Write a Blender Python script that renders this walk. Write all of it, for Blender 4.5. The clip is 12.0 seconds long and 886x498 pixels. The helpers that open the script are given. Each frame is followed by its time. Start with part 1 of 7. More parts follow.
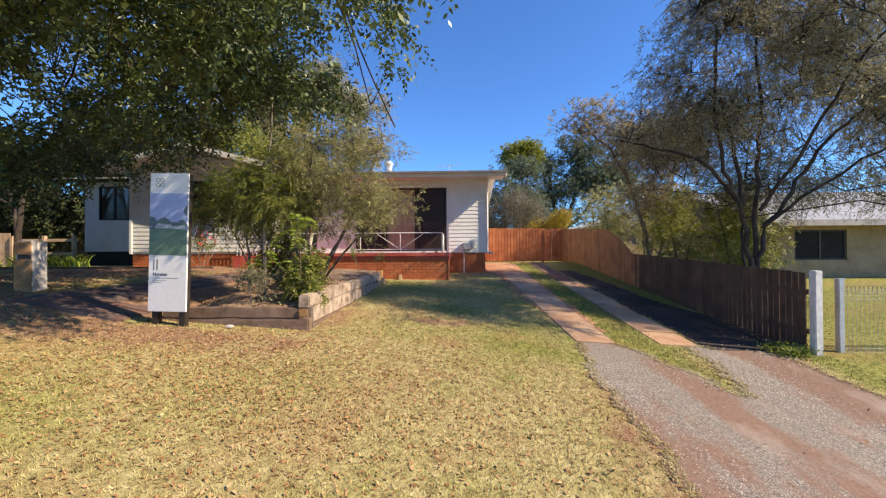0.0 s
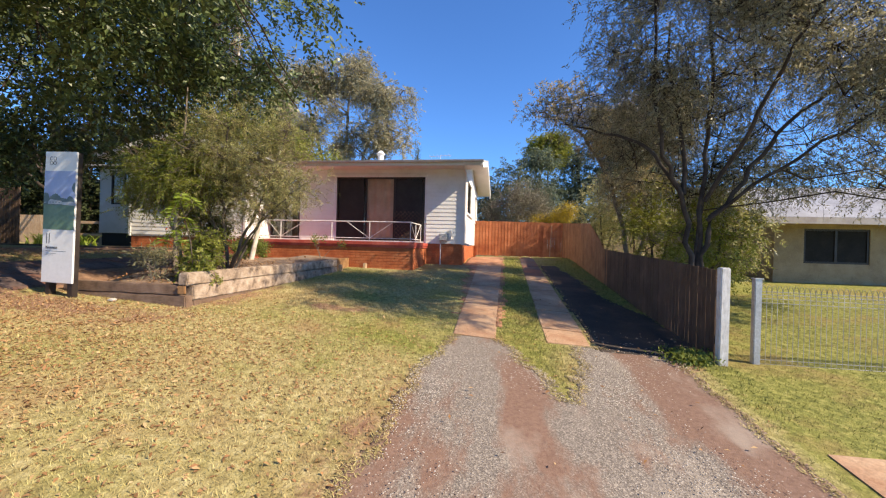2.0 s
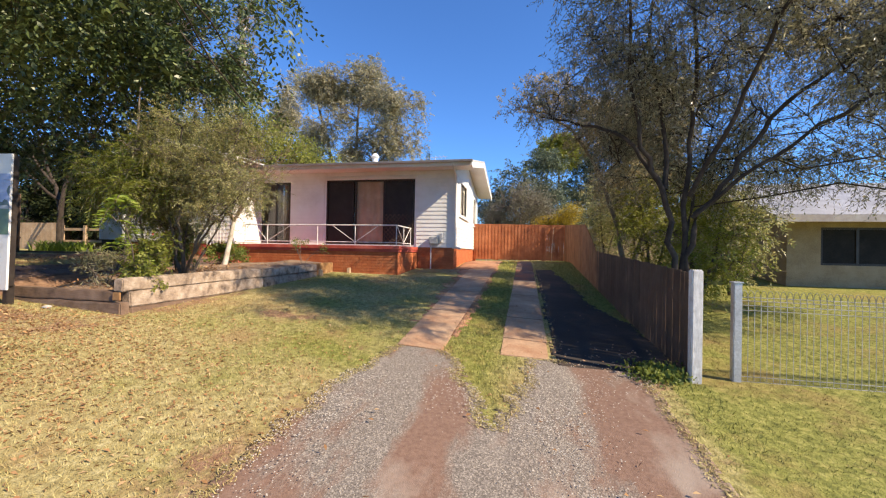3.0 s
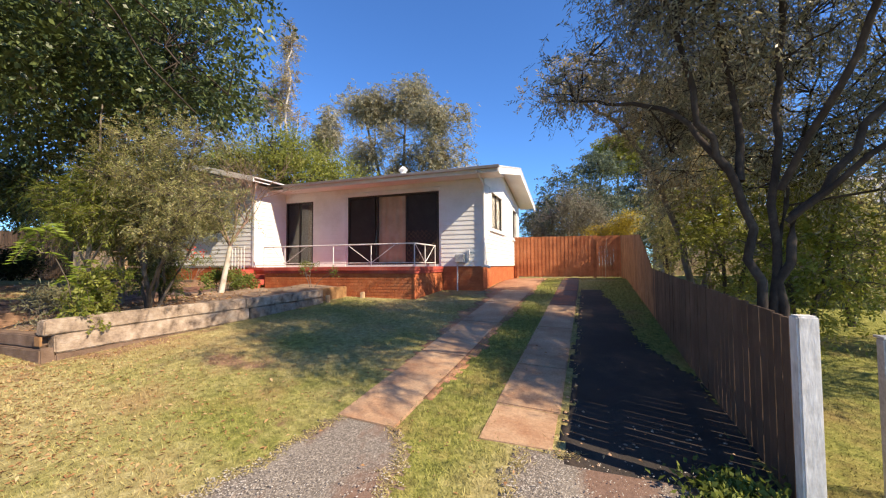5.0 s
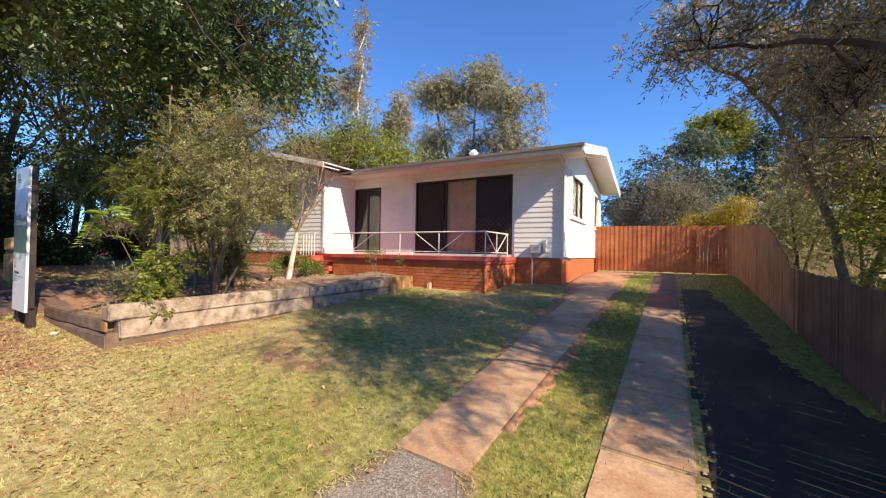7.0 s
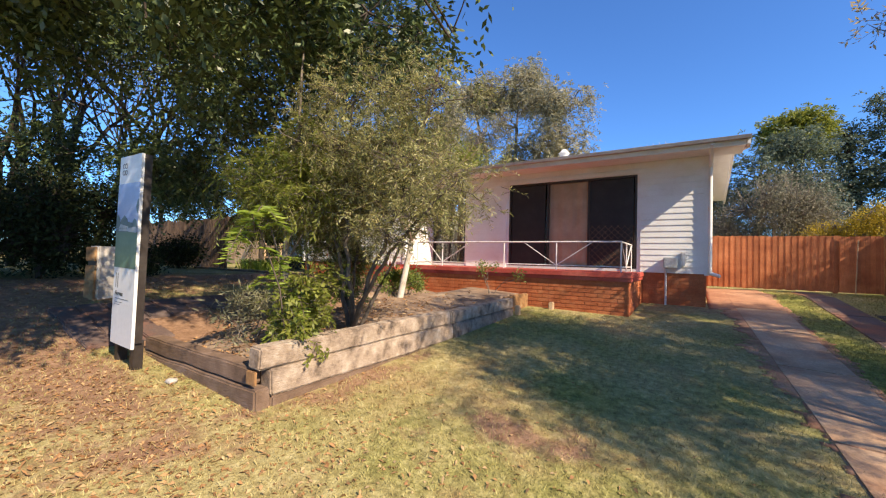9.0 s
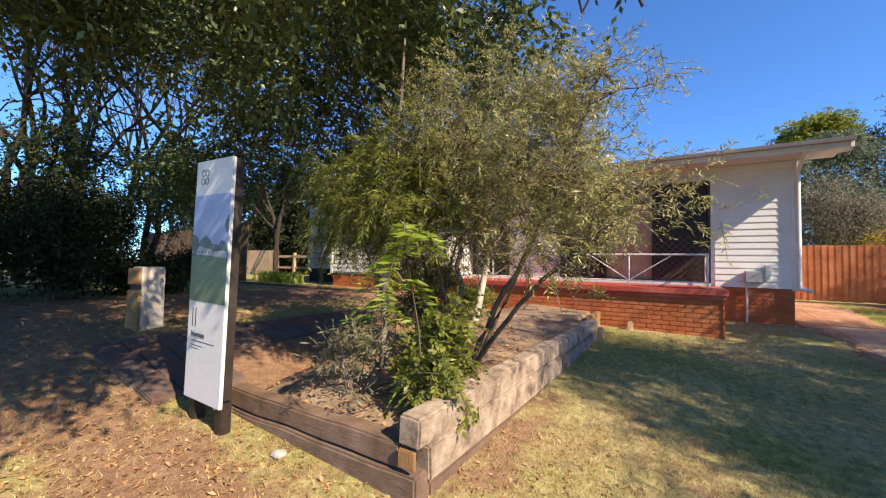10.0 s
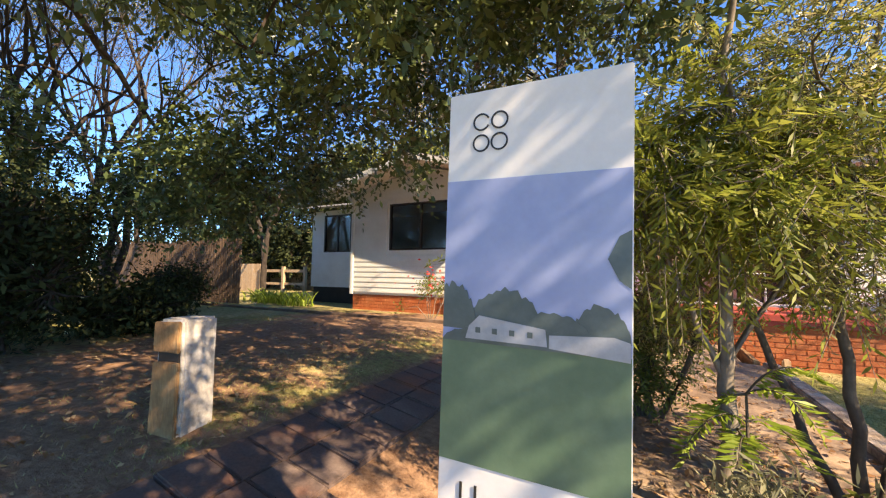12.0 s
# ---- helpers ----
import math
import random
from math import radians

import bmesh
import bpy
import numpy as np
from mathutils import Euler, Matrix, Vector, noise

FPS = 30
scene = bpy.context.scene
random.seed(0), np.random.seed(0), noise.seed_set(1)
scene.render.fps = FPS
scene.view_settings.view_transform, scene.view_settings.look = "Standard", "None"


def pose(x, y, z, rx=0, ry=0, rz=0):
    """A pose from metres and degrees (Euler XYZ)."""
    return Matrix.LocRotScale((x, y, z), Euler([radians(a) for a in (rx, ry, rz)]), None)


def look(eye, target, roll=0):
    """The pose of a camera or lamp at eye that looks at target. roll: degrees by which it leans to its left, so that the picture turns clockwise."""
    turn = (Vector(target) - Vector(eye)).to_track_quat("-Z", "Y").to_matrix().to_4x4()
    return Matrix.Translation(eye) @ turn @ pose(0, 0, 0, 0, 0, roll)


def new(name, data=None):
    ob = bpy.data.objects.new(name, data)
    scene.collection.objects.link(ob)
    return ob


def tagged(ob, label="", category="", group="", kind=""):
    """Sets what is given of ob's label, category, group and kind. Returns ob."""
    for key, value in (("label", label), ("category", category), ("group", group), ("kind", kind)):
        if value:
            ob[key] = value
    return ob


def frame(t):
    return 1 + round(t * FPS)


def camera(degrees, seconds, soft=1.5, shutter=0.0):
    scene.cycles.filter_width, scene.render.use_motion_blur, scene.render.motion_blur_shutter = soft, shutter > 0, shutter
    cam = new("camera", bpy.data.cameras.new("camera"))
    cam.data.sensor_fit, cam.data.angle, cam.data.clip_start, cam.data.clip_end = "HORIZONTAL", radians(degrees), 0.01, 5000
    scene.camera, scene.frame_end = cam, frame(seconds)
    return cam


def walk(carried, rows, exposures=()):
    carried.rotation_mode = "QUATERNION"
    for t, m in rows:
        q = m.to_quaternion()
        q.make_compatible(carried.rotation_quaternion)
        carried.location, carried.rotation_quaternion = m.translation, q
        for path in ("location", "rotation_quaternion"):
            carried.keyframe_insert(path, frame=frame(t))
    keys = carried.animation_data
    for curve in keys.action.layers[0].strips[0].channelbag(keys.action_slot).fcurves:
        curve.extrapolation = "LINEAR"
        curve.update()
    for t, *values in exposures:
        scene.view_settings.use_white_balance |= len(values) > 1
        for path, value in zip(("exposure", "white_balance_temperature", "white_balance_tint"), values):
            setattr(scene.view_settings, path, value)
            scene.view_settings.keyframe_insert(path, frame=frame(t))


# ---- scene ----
cam = camera(97.5, 12.0, 1.2)
METRES, EYE, TILT, LEAN, TURN = 12.6, 1.5, 0.0, 0.0, 2.1
ROWS = [
    (0.0, 0.0, 0.0, 0.0, 0.0, 0.53, 0.31),
    (0.5, 0.0446, 0.0001, -0.0027, 1.27, 0.06, -0.15),
    (1.0, 0.0938, 0.0099, -0.0057, 3.3, -0.32, -0.59),
    (1.5, 0.1343, 0.016, -0.0078, 5.15, -0.43, -0.96),
    (2.0, 0.1781, 0.0279, -0.0093, 6.65, -0.24, -1.51),
    (2.5, 0.2125, 0.0495, -0.0104, 7.82, 0.08, -1.53),
    (3.0, 0.2451, 0.0733, -0.0107, 9.49, 0.42, -1.09),
    (5.0, 0.2954, 0.1959, 0.0018, 18.29, 2.43, 0.35),
    (5.5, 0.2925, 0.2186, 0.0052, 20.12, 2.54, 0.03),
    (6.0, 0.292, 0.2381, 0.0061, 22.75, 2.05, -0.13),
    (6.5, 0.2851, 0.2452, 0.0051, 27.66, 0.49, -0.55),
    (8.5, 0.13, 0.2715, 0.0101, 28.75, 1.87, -1.92),
    (9.0, 0.0689, 0.2664, 0.0108, 30.86, 1.68, -1.58),
    (9.5, 0.0124, 0.2663, 0.0173, 29.54, 2.34, -1.28),
    (10.0, -0.0472, 0.266, 0.0226, 30.28, 2.55, -1.27),
    (10.5, -0.099, 0.2716, 0.0274, 32.16, 3.0, -1.36),
    (11.0, -0.1582, 0.2772, 0.0309, 32.56, 3.62, -1.32),
    (11.5, -0.2037, 0.2906, 0.0365, 30.54, 3.93, -0.89),
    (12.0, -0.2580, 0.3102, 0.0398, 25.1, 3.9, -0.77),
]
walk(cam, [(t, pose(0, 0, EYE, TILT, LEAN, TURN) @ pose(METRES * x, METRES * y, METRES * z, 90 + pitch, roll, yaw)) for t, x, y, z, yaw, pitch, roll in ROWS], [(0.0, 0.80, 7500, 10), (9.5, 0.84, 7500, 10), (11.0, 1.15, 7600, 12), (12.0, 1.5, 8800, 13)])

# ---- world, sun, exposure ----
SUN_DIR = Vector((1.29, -0.35, 1.03)).normalized()
world = bpy.data.worlds.new("sky")
scene.world = world
world.use_nodes = True
wn = world.node_tree.nodes
sky = wn.new("ShaderNodeTexSky")
sky.sky_type = "NISHITA"
sky.sun_disc = False
sky.sun_elevation = math.asin(SUN_DIR.z)
sky.sun_rotation = math.atan2(SUN_DIR.x, SUN_DIR.y)
sky.altitude = 600
sky.air_density = 1.0
sky.dust_density = 0.0
sky.ozone_density = 2.5
wn["Background"].inputs["Strength"].default_value = 0.093
tint = wn.new("ShaderNodeMix")
tint.data_type, tint.blend_type = "RGBA", "MULTIPLY"
tint.inputs[0].default_value = 1.0
tint.inputs[7].default_value = (0.51, 1.0, 1.68, 1)
world.node_tree.links.new(sky.outputs["Color"], tint.inputs[6])
world.node_tree.links.new(tint.outputs[2], wn["Background"].inputs["Color"])
sun_data = bpy.data.lights.new("sun", "SUN")
sun_data.energy, sun_data.angle, sun_data.color = 5.2, radians(0.5), (1.0, 0.90, 0.76)
sun = new("sun", sun_data)
sun.matrix_world = look(SUN_DIR * 60, (0, 0, 0))


# ---- materials ----
def material(name, rough=0.8, metal=0.0, spec=0.4):
    m = bpy.data.materials.new(name)
    m.use_nodes = True
    nt = m.node_tree
    bsdf = nt.nodes["Principled BSDF"]
    bsdf.inputs["Roughness"].default_value = rough
    bsdf.inputs["Metallic"].default_value = metal
    bsdf.inputs["Specular IOR Level"].default_value = spec
    return m, nt, bsdf


def pos(nt, scale=(1, 1, 1)):
    g = nt.nodes.new("ShaderNodeNewGeometry")
    v = nt.nodes.new("ShaderNodeVectorMath")
    v.operation = "MULTIPLY"
    v.inputs[1].default_value = scale
    nt.links.new(g.outputs["Position"], v.inputs[0])
    return v.outputs[0]


def noise_tex(nt, vec, scale, detail=4, rough=0.6):
    n = nt.nodes.new("ShaderNodeTexNoise")
    n.inputs["Scale"].default_value = scale
    n.inputs["Detail"].default_value = detail
    n.inputs["Roughness"].default_value = rough
    nt.links.new(vec, n.inputs["Vector"])
    return n.outputs["Fac"]


def ramp(nt, fac, stops):
    r = nt.nodes.new("ShaderNodeValToRGB")
    while len(r.color_ramp.elements) < len(stops):
        r.color_ramp.elements.new(0.5)
    for e, (p, c) in zip(r.color_ramp.elements, stops):
        e.position = p
        e.color = (*c, 1) if len(c) == 3 else c
    nt.links.new(fac, r.inputs["Fac"])
    return r.outputs["Color"]


def mix(nt, fac, a, b, how="MIX"):
    n = nt.nodes.new("ShaderNodeMix")
    n.data_type, n.blend_type = "RGBA", how
    for sock, v in ((n.inputs[0], fac), (n.inputs[6], a), (n.inputs[7], b)):
        if isinstance(v, (int, float)):
            sock.default_value = v
        elif isinstance(v, tuple):
            sock.default_value = (*v, 1)
        else:
            nt.links.new(v, sock)
    return n.outputs[2]


def bump(nt, bsdf, height, strength=0.4, dist=0.01):
    b = nt.nodes.new("ShaderNodeBump")
    b.inputs["Strength"].default_value = strength
    b.inputs["Distance"].default_value = dist
    nt.links.new(height, b.inputs["Height"])
    nt.links.new(b.outputs["Normal"], bsdf.inputs["Normal"])


def worn(name, base, dark, light, scale=3.0, fine=60.0, rough=0.8, stretch=(1, 1, 1), vary=0.0, relief=0.3, metal=0.0, spec=0.4, grit=1.0):
    """A surface with stains at a large scale and grain at a fine one; vary: how far single pieces differ; grit: how strong the grain is."""
    m, nt, bsdf = material(name, rough, metal, spec)
    big = noise_tex(nt, pos(nt), scale, 5, 0.65)
    grain = noise_tex(nt, pos(nt, stretch), fine, 4, 0.7)
    col = ramp(nt, big, ((0.3, dark), (0.5, base), (0.72, light)))
    g = ramp(nt, grain, ((0.25, (0.93 - 0.25 * grit,) * 3), (0.75, (0.93 + 0.25 * grit,) * 3)))
    col = mix(nt, 1.0, col, g, "MULTIPLY")
    if vary:
        o = nt.nodes.new("ShaderNodeObjectInfo")
        v = ramp(nt, o.outputs["Random"], ((0.0, (1 - vary,) * 3), (1.0, (1 + vary,) * 3)))
        col = mix(nt, 1.0, col, v, "MULTIPLY")
    nt.links.new(col, bsdf.inputs["Base Color"])
    bump(nt, bsdf, grain, relief)
    return m


def leafy(name, stops, rough=0.5, through_light=0.35, spec=0.4):
    m, nt, bsdf = material(name, rough, 0, spec)
    g = nt.nodes.new("ShaderNodeNewGeometry")
    n = noise_tex(nt, pos(nt), 1.3, 3)
    a = nt.nodes.new("ShaderNodeMath")
    a.operation = "MULTIPLY_ADD"
    a.inputs[1].default_value = 0.65
    nt.links.new(g.outputs["Random Per Island"], a.inputs[0])
    s = nt.nodes.new("ShaderNodeMath")
    s.operation = "MULTIPLY"
    s.inputs[1].default_value = 0.35
    nt.links.new(n, s.inputs[0])
    nt.links.new(s.outputs[0], a.inputs[2])
    col = ramp(nt, a.outputs[0], stops)
    nt.links.new(col, bsdf.inputs["Base Color"])
    t = nt.nodes.new("ShaderNodeBsdfTranslucent")
    nt.links.new(col, t.inputs["Color"])
    mx = nt.nodes.new("ShaderNodeMixShader")
    mx.inputs[0].default_value = through_light
    out = nt.nodes["Material Output"]
    nt.links.new(bsdf.outputs[0], mx.inputs[1])
    nt.links.new(t.outputs[0], mx.inputs[2])
    nt.links.new(mx.outputs[0], out.inputs["Surface"])
    return m


def lawn_colour(nt):
    """Straw, green and bare red soil in patches, with a finer mottle."""
    p = pos(nt)
    patch = noise_tex(nt, p, 0.7, 7, 0.68)
    fine = noise_tex(nt, p, 14.0, 4, 0.7)
    att = nt.nodes.new("ShaderNodeAttribute")
    att.attribute_name = "lush"
    straw = ramp(nt, fine, ((0.28, (0.20, 0.155, 0.068)), (0.5, (0.36, 0.295, 0.13)), (0.72, (0.52, 0.44, 0.23))))
    green = ramp(nt, fine, ((0.28, (0.085, 0.092, 0.022)), (0.5, (0.22, 0.222, 0.055)), (0.72, (0.38, 0.345, 0.11))))
    f = nt.nodes.new("ShaderNodeMath")
    f.operation = "ADD"
    nt.links.new(patch, f.inputs[0])
    nt.links.new(att.outputs["Fac"], f.inputs[1])
    k = ramp(nt, f.outputs[0], ((0.33, (0, 0, 0)), (0.62, (1, 1, 1))))
    col = mix(nt, k, straw, green)
    dead = ramp(nt, noise_tex(nt, p, 1.0, 7, 0.72), ((0.50, (0, 0, 0)), (0.70, (0.55, 0.55, 0.55))))
    col = mix(nt, dead, col, (0.30, 0.165, 0.085))
    return col, fine, p


m_ground, nt, bsdf = material("lawn_ground", 0.95, 0, 0.2)
col, fine, p = lawn_colour(nt)
soil = ramp(nt, fine, ((0.3, (0.18, 0.092, 0.054)), (0.7, (0.37, 0.225, 0.138))))
att = nt.nodes.new("ShaderNodeAttribute")
att.attribute_name = "bare"
add = nt.nodes.new("ShaderNodeMath")
add.operation = "ADD"
nt.links.new(att.outputs["Fac"], add.inputs[0])
nt.links.new(noise_tex(nt, p, 2.6, 5, 0.7), add.inputs[1])
col = mix(nt, ramp(nt, add.outputs[0], ((0.6, (0, 0, 0)), (0.78, (1, 1, 1)))), col, soil)
nt.links.new(col, bsdf.inputs["Base Color"])
bump(nt, bsdf, noise_tex(nt, p, 45, 4, 0.7), 0.7, 0.03)

m_blade, nt, bsdf = material("grass_blade", 0.7, 0, 0.25)
col, fine, p = lawn_colour(nt)
g = nt.nodes.new("ShaderNodeNewGeometry")
col = mix(nt, 1.0, col, ramp(nt, g.outputs["Random Per Island"], ((0, (0.65, 0.65, 0.62)), (1, (1.42, 1.4, 1.33)))), "MULTIPLY")
nt.links.new(col, bsdf.inputs["Base Color"])

m_asphalt, nt, bsdf = material("worn_bitumen", 0.85, 0, 0.3)
p = pos(nt)
stone = nt.nodes.new("ShaderNodeTexVoronoi")
stone.inputs["Scale"].default_value = 120
nt.links.new(p, stone.inputs["Vector"])
grey = ramp(nt, stone.outputs["Color"], ((0.1, (0.10, 0.083, 0.07)), (0.55, (0.19, 0.162, 0.138)), (0.95, (0.38, 0.325, 0.27))))
red = ramp(nt, noise_tex(nt, p, 30, 4), ((0.3, (0.145, 0.08, 0.056)), (0.7, (0.235, 0.14, 0.10))))
att = nt.nodes.new("ShaderNodeAttribute")
att.attribute_name = "dirt"
add = nt.nodes.new("ShaderNodeMath")
add.operation = "ADD"
nt.links.new(noise_tex(nt, pos(nt, (1.6, 0.6, 1)), 1.6, 7, 0.72), add.inputs[0])
nt.links.new(att.outputs["Fac"], add.inputs[1])
k = ramp(nt, add.outputs[0], ((0.50, (0, 0, 0)), (0.66, (0.9, 0.9, 0.9))))
col = mix(nt, k, grey, red)
pale = ramp(nt, noise_tex(nt, pos(nt, (1.2, 0.5, 1)), 1.7, 4), ((0.55, (0, 0, 0)), (0.72, (0.55, 0.55, 0.55))))
col = mix(nt, pale, col, (0.36, 0.31, 0.26))
nt.links.new(col, bsdf.inputs["Base Color"])
bump(nt, bsdf, stone.outputs["Distance"], 0.35, 0.006)

# dark bitumen taken near black, with the fence's shadow put into the colour
m_shaded_bitumen = worn("shaded_dark_bitumen", (0.036, 0.028, 0.023), (0.024, 0.018, 0.015), (0.09, 0.06, 0.042), 1.4, 70, 0.9, relief=0.6)
m_concrete = worn("stained_concrete", (0.45, 0.285, 0.175), (0.33, 0.165, 0.09), (0.55, 0.395, 0.265), 1.6, 40, 0.85, relief=0.5)
m_path = worn("grey_path", (0.125, 0.08, 0.066), (0.33, 0.11, 0.05), (0.19, 0.145, 0.125), 0.9, 50, 0.85)
m_bed = worn("bed_mulch", (0.27, 0.178, 0.118), (0.13, 0.08, 0.052), (0.42, 0.31, 0.21), 2.2, 26, 0.95, relief=0.9)
m_red_earth = worn("red_earth", (0.39, 0.195, 0.11), (0.27, 0.12, 0.065), (0.48, 0.28, 0.17), 1.5, 30, 0.95, relief=0.6)
m_white = worn("white_paint", (0.80, 0.78, 0.75), (0.72, 0.69, 0.65), (0.84, 0.83, 0.81), 1.8, 45, 0.55, relief=0.08, grit=0.25)
m_offwhite = worn("weathered_white_paint", (0.70, 0.68, 0.65), (0.48, 0.45, 0.42), (0.78, 0.77, 0.75), 5, 40, 0.75, (1, 1, 0.2), relief=0.3)
m_fascia = worn("fascia_metal", (0.43, 0.38, 0.35), (0.33, 0.28, 0.26), (0.50, 0.46, 0.43), 3, 30, 0.5, relief=0.05, grit=0.25)
m_roof = worn("pale_metal_roof", (0.55, 0.54, 0.53), (0.42, 0.40, 0.38), (0.64, 0.63, 0.62), 1.5, 20, 0.5, relief=0.05, grit=0.25)
m_red_paint = worn("red_painted_concrete", (0.45, 0.075, 0.055), (0.33, 0.05, 0.035), (0.55, 0.14, 0.10), 2.2, 50, 0.6, relief=0.15)
m_brick = worn("orange_red_brick", (0.475, 0.135, 0.05), (0.38, 0.095, 0.036), (0.55, 0.20, 0.085), 4, 60, 0.85, vary=0.08, relief=0.4)
m_mortar = worn("brick_mortar", (0.43, 0.125, 0.05), (0.35, 0.095, 0.038), (0.48, 0.17, 0.078), 5, 60, 0.95)
m_tan_brick = worn("yellow_tan_brick", (0.33, 0.25, 0.155), (0.26, 0.19, 0.115), (0.40, 0.31, 0.20), 3, 50, 0.85)
m_paling_red = worn("stained_red_paling", (0.44, 0.15, 0.06), (0.31, 0.095, 0.038), (0.54, 0.21, 0.095), 2.5, 40, 0.8, (3, 3, 0.25), 0.16, 0.35)
# side fence: brown dimmed for its shaded face, tan brightened for its sunlit end
m_paling_shade_brown = worn("shade_brown_paling", (0.105, 0.066, 0.042), (0.07, 0.04, 0.026), (0.17, 0.10, 0.065), 2.5, 40, 0.85, (3, 3, 0.25), 0.16, 0.35)
m_paling_lit_tan = worn("lit_tan_paling", (0.30, 0.15, 0.07), (0.21, 0.10, 0.048), (0.38, 0.21, 0.11), 2.5, 40, 0.85, (3, 3, 0.25), 0.14, 0.35)
m_paling_old = worn("old_paling", (0.16, 0.10, 0.065), (0.09, 0.055, 0.04), (0.24, 0.16, 0.11), 2.5, 40, 0.9, (3, 3, 0.25), 0.2, 0.35)
m_pale_timber = worn("pale_timber", (0.50, 0.34, 0.21), (0.38, 0.25, 0.15), (0.58, 0.43, 0.29), 2.5, 40, 0.85, (3, 3, 0.3), 0.12, 0.3)
m_sleeper = worn("weathered_sleeper", (0.39, 0.29, 0.215), (0.13, 0.09, 0.065), (0.57, 0.465, 0.37), 7, 36, 0.95, (6, 0.5, 6), 0.14, 1.0)
m_sleeper_x = worn("brown_sleeper", (0.20, 0.125, 0.085), (0.12, 0.075, 0.05), (0.28, 0.19, 0.14), 4, 30, 0.9, (0.35, 4, 4), 0.1, 0.8)
m_bark = worn("dark_bark", (0.052, 0.038, 0.03), (0.028, 0.02, 0.016), (0.095, 0.072, 0.057), 6, 30, 0.95, (1, 1, 0.3), relief=0.9)
m_bark_grey = worn("grey_bark", (0.20, 0.165, 0.13), (0.13, 0.10, 0.08), (0.30, 0.25, 0.2), 5, 30, 0.9, (1, 1, 0.3), relief=0.5)
m_bark_dim = worn("brown_grey_bark", (0.11, 0.085, 0.065), (0.07, 0.052, 0.04), (0.17, 0.135, 0.105), 6, 30, 0.9, (1, 1, 0.3), relief=0.5)
m_bark_white = worn("white_bark", (0.58, 0.51, 0.43), (0.42, 0.35, 0.28), (0.68, 0.62, 0.55), 6, 30, 0.85, (1, 1, 0.3), relief=0.3)
m_twig = worn("pinkish_twig", (0.34, 0.22, 0.17), (0.25, 0.15, 0.11), (0.42, 0.29, 0.23), 6, 30, 0.9)
m_frame = worn("dark_frame", (0.035, 0.026, 0.022), (0.025, 0.018, 0.016), (0.05, 0.04, 0.034), 4, 30, 0.45, relief=0.05)
m_galv = worn("galvanised_steel", (0.50, 0.51, 0.53), (0.40, 0.41, 0.43), (0.58, 0.59, 0.61), 4, 40, 0.45, metal=0.5, relief=0.1)
m_wire = worn("wire", (0.30, 0.31, 0.30), (0.20, 0.21, 0.20), (0.40, 0.41, 0.40), 4, 40, 0.5, metal=0.4, relief=0.05)
m_box_grey = worn("grey_enamel", (0.52, 0.52, 0.50), (0.42, 0.41, 0.39), (0.60, 0.60, 0.58), 5, 40, 0.5, relief=0.05)
m_curtain = worn("beige_curtain", (0.42, 0.31, 0.205), (0.35, 0.25, 0.16), (0.48, 0.37, 0.25), 3, 60, 0.9, relief=0.1, grit=0.25)
m_room = worn("room_plaster", (0.42, 0.36, 0.31), (0.36, 0.30, 0.26), (0.48, 0.42, 0.37), 2, 30, 0.9, relief=0.05, grit=0.25)
m_screen = worn("dark_screen", (0.022, 0.018, 0.017), (0.015, 0.012, 0.012), (0.035, 0.03, 0.028), 3, 50, 0.6, relief=0.05)
# opaque, in place of glass: the window's darkness is put into the colour
m_pane = worn("shaded_pane", (0.02, 0.017, 0.015), (0.013, 0.011, 0.01), (0.03, 0.026, 0.022), 3, 30, 0.5, relief=0.02, spec=0.1)
m_sign_white = worn("sign_white", (0.72, 0.71, 0.70), (0.68, 0.67, 0.66), (0.76, 0.75, 0.74), 1.5, 20, 0.35, relief=0.02, grit=0.25)
m_sign_sky = worn("sign_blue_print", (0.30, 0.36, 0.58), (0.26, 0.32, 0.54), (0.36, 0.42, 0.62), 2.5, 12, 0.35, relief=0.02, grit=0.25)
m_sign_green = worn("sign_green_print", (0.105, 0.18, 0.12), (0.08, 0.15, 0.10), (0.14, 0.22, 0.15), 6, 30, 0.35, relief=0.02, grit=0.25)
m_sign_tree = worn("sign_tree_print", (0.085, 0.12, 0.125), (0.06, 0.09, 0.09), (0.125, 0.165, 0.165), 9, 60, 0.35, relief=0.02, grit=0.25)
m_sign_pale = worn("sign_pale_print", (0.38, 0.40, 0.44), (0.28, 0.31, 0.34), (0.48, 0.50, 0.55), 9, 60, 0.35, relief=0.02, grit=0.25)
m_sign_black = worn("sign_black_print", (0.02, 0.021, 0.023), (0.016, 0.016, 0.018), (0.028, 0.028, 0.03), 5, 40, 0.4, relief=0.02)
m_stump = worn("weathered_log", (0.36, 0.19, 0.08), (0.17, 0.085, 0.04), (0.48, 0.31, 0.16), 4, 30, 0.9, (3, 3, 0.3), relief=0.8)
m_render_grey = worn("pale_worn_render", (0.50, 0.45, 0.40), (0.34, 0.29, 0.25), (0.60, 0.56, 0.52), 4, 30, 0.9, relief=0.5)
m_stone = worn("pale_stone", (0.55, 0.49, 0.42), (0.42, 0.36, 0.30), (0.64, 0.59, 0.53), 6, 40, 0.9, vary=0.2)

m_glass, nt, bsdf = material("window_glass", 0.03, 0, 0.5)
bsdf.inputs["Transmission Weight"].default_value = 1.0
bsdf.inputs["Base Color"].default_value = (0.75, 0.78, 0.78, 1)
bsdf.inputs["IOR"].default_value = 1.45

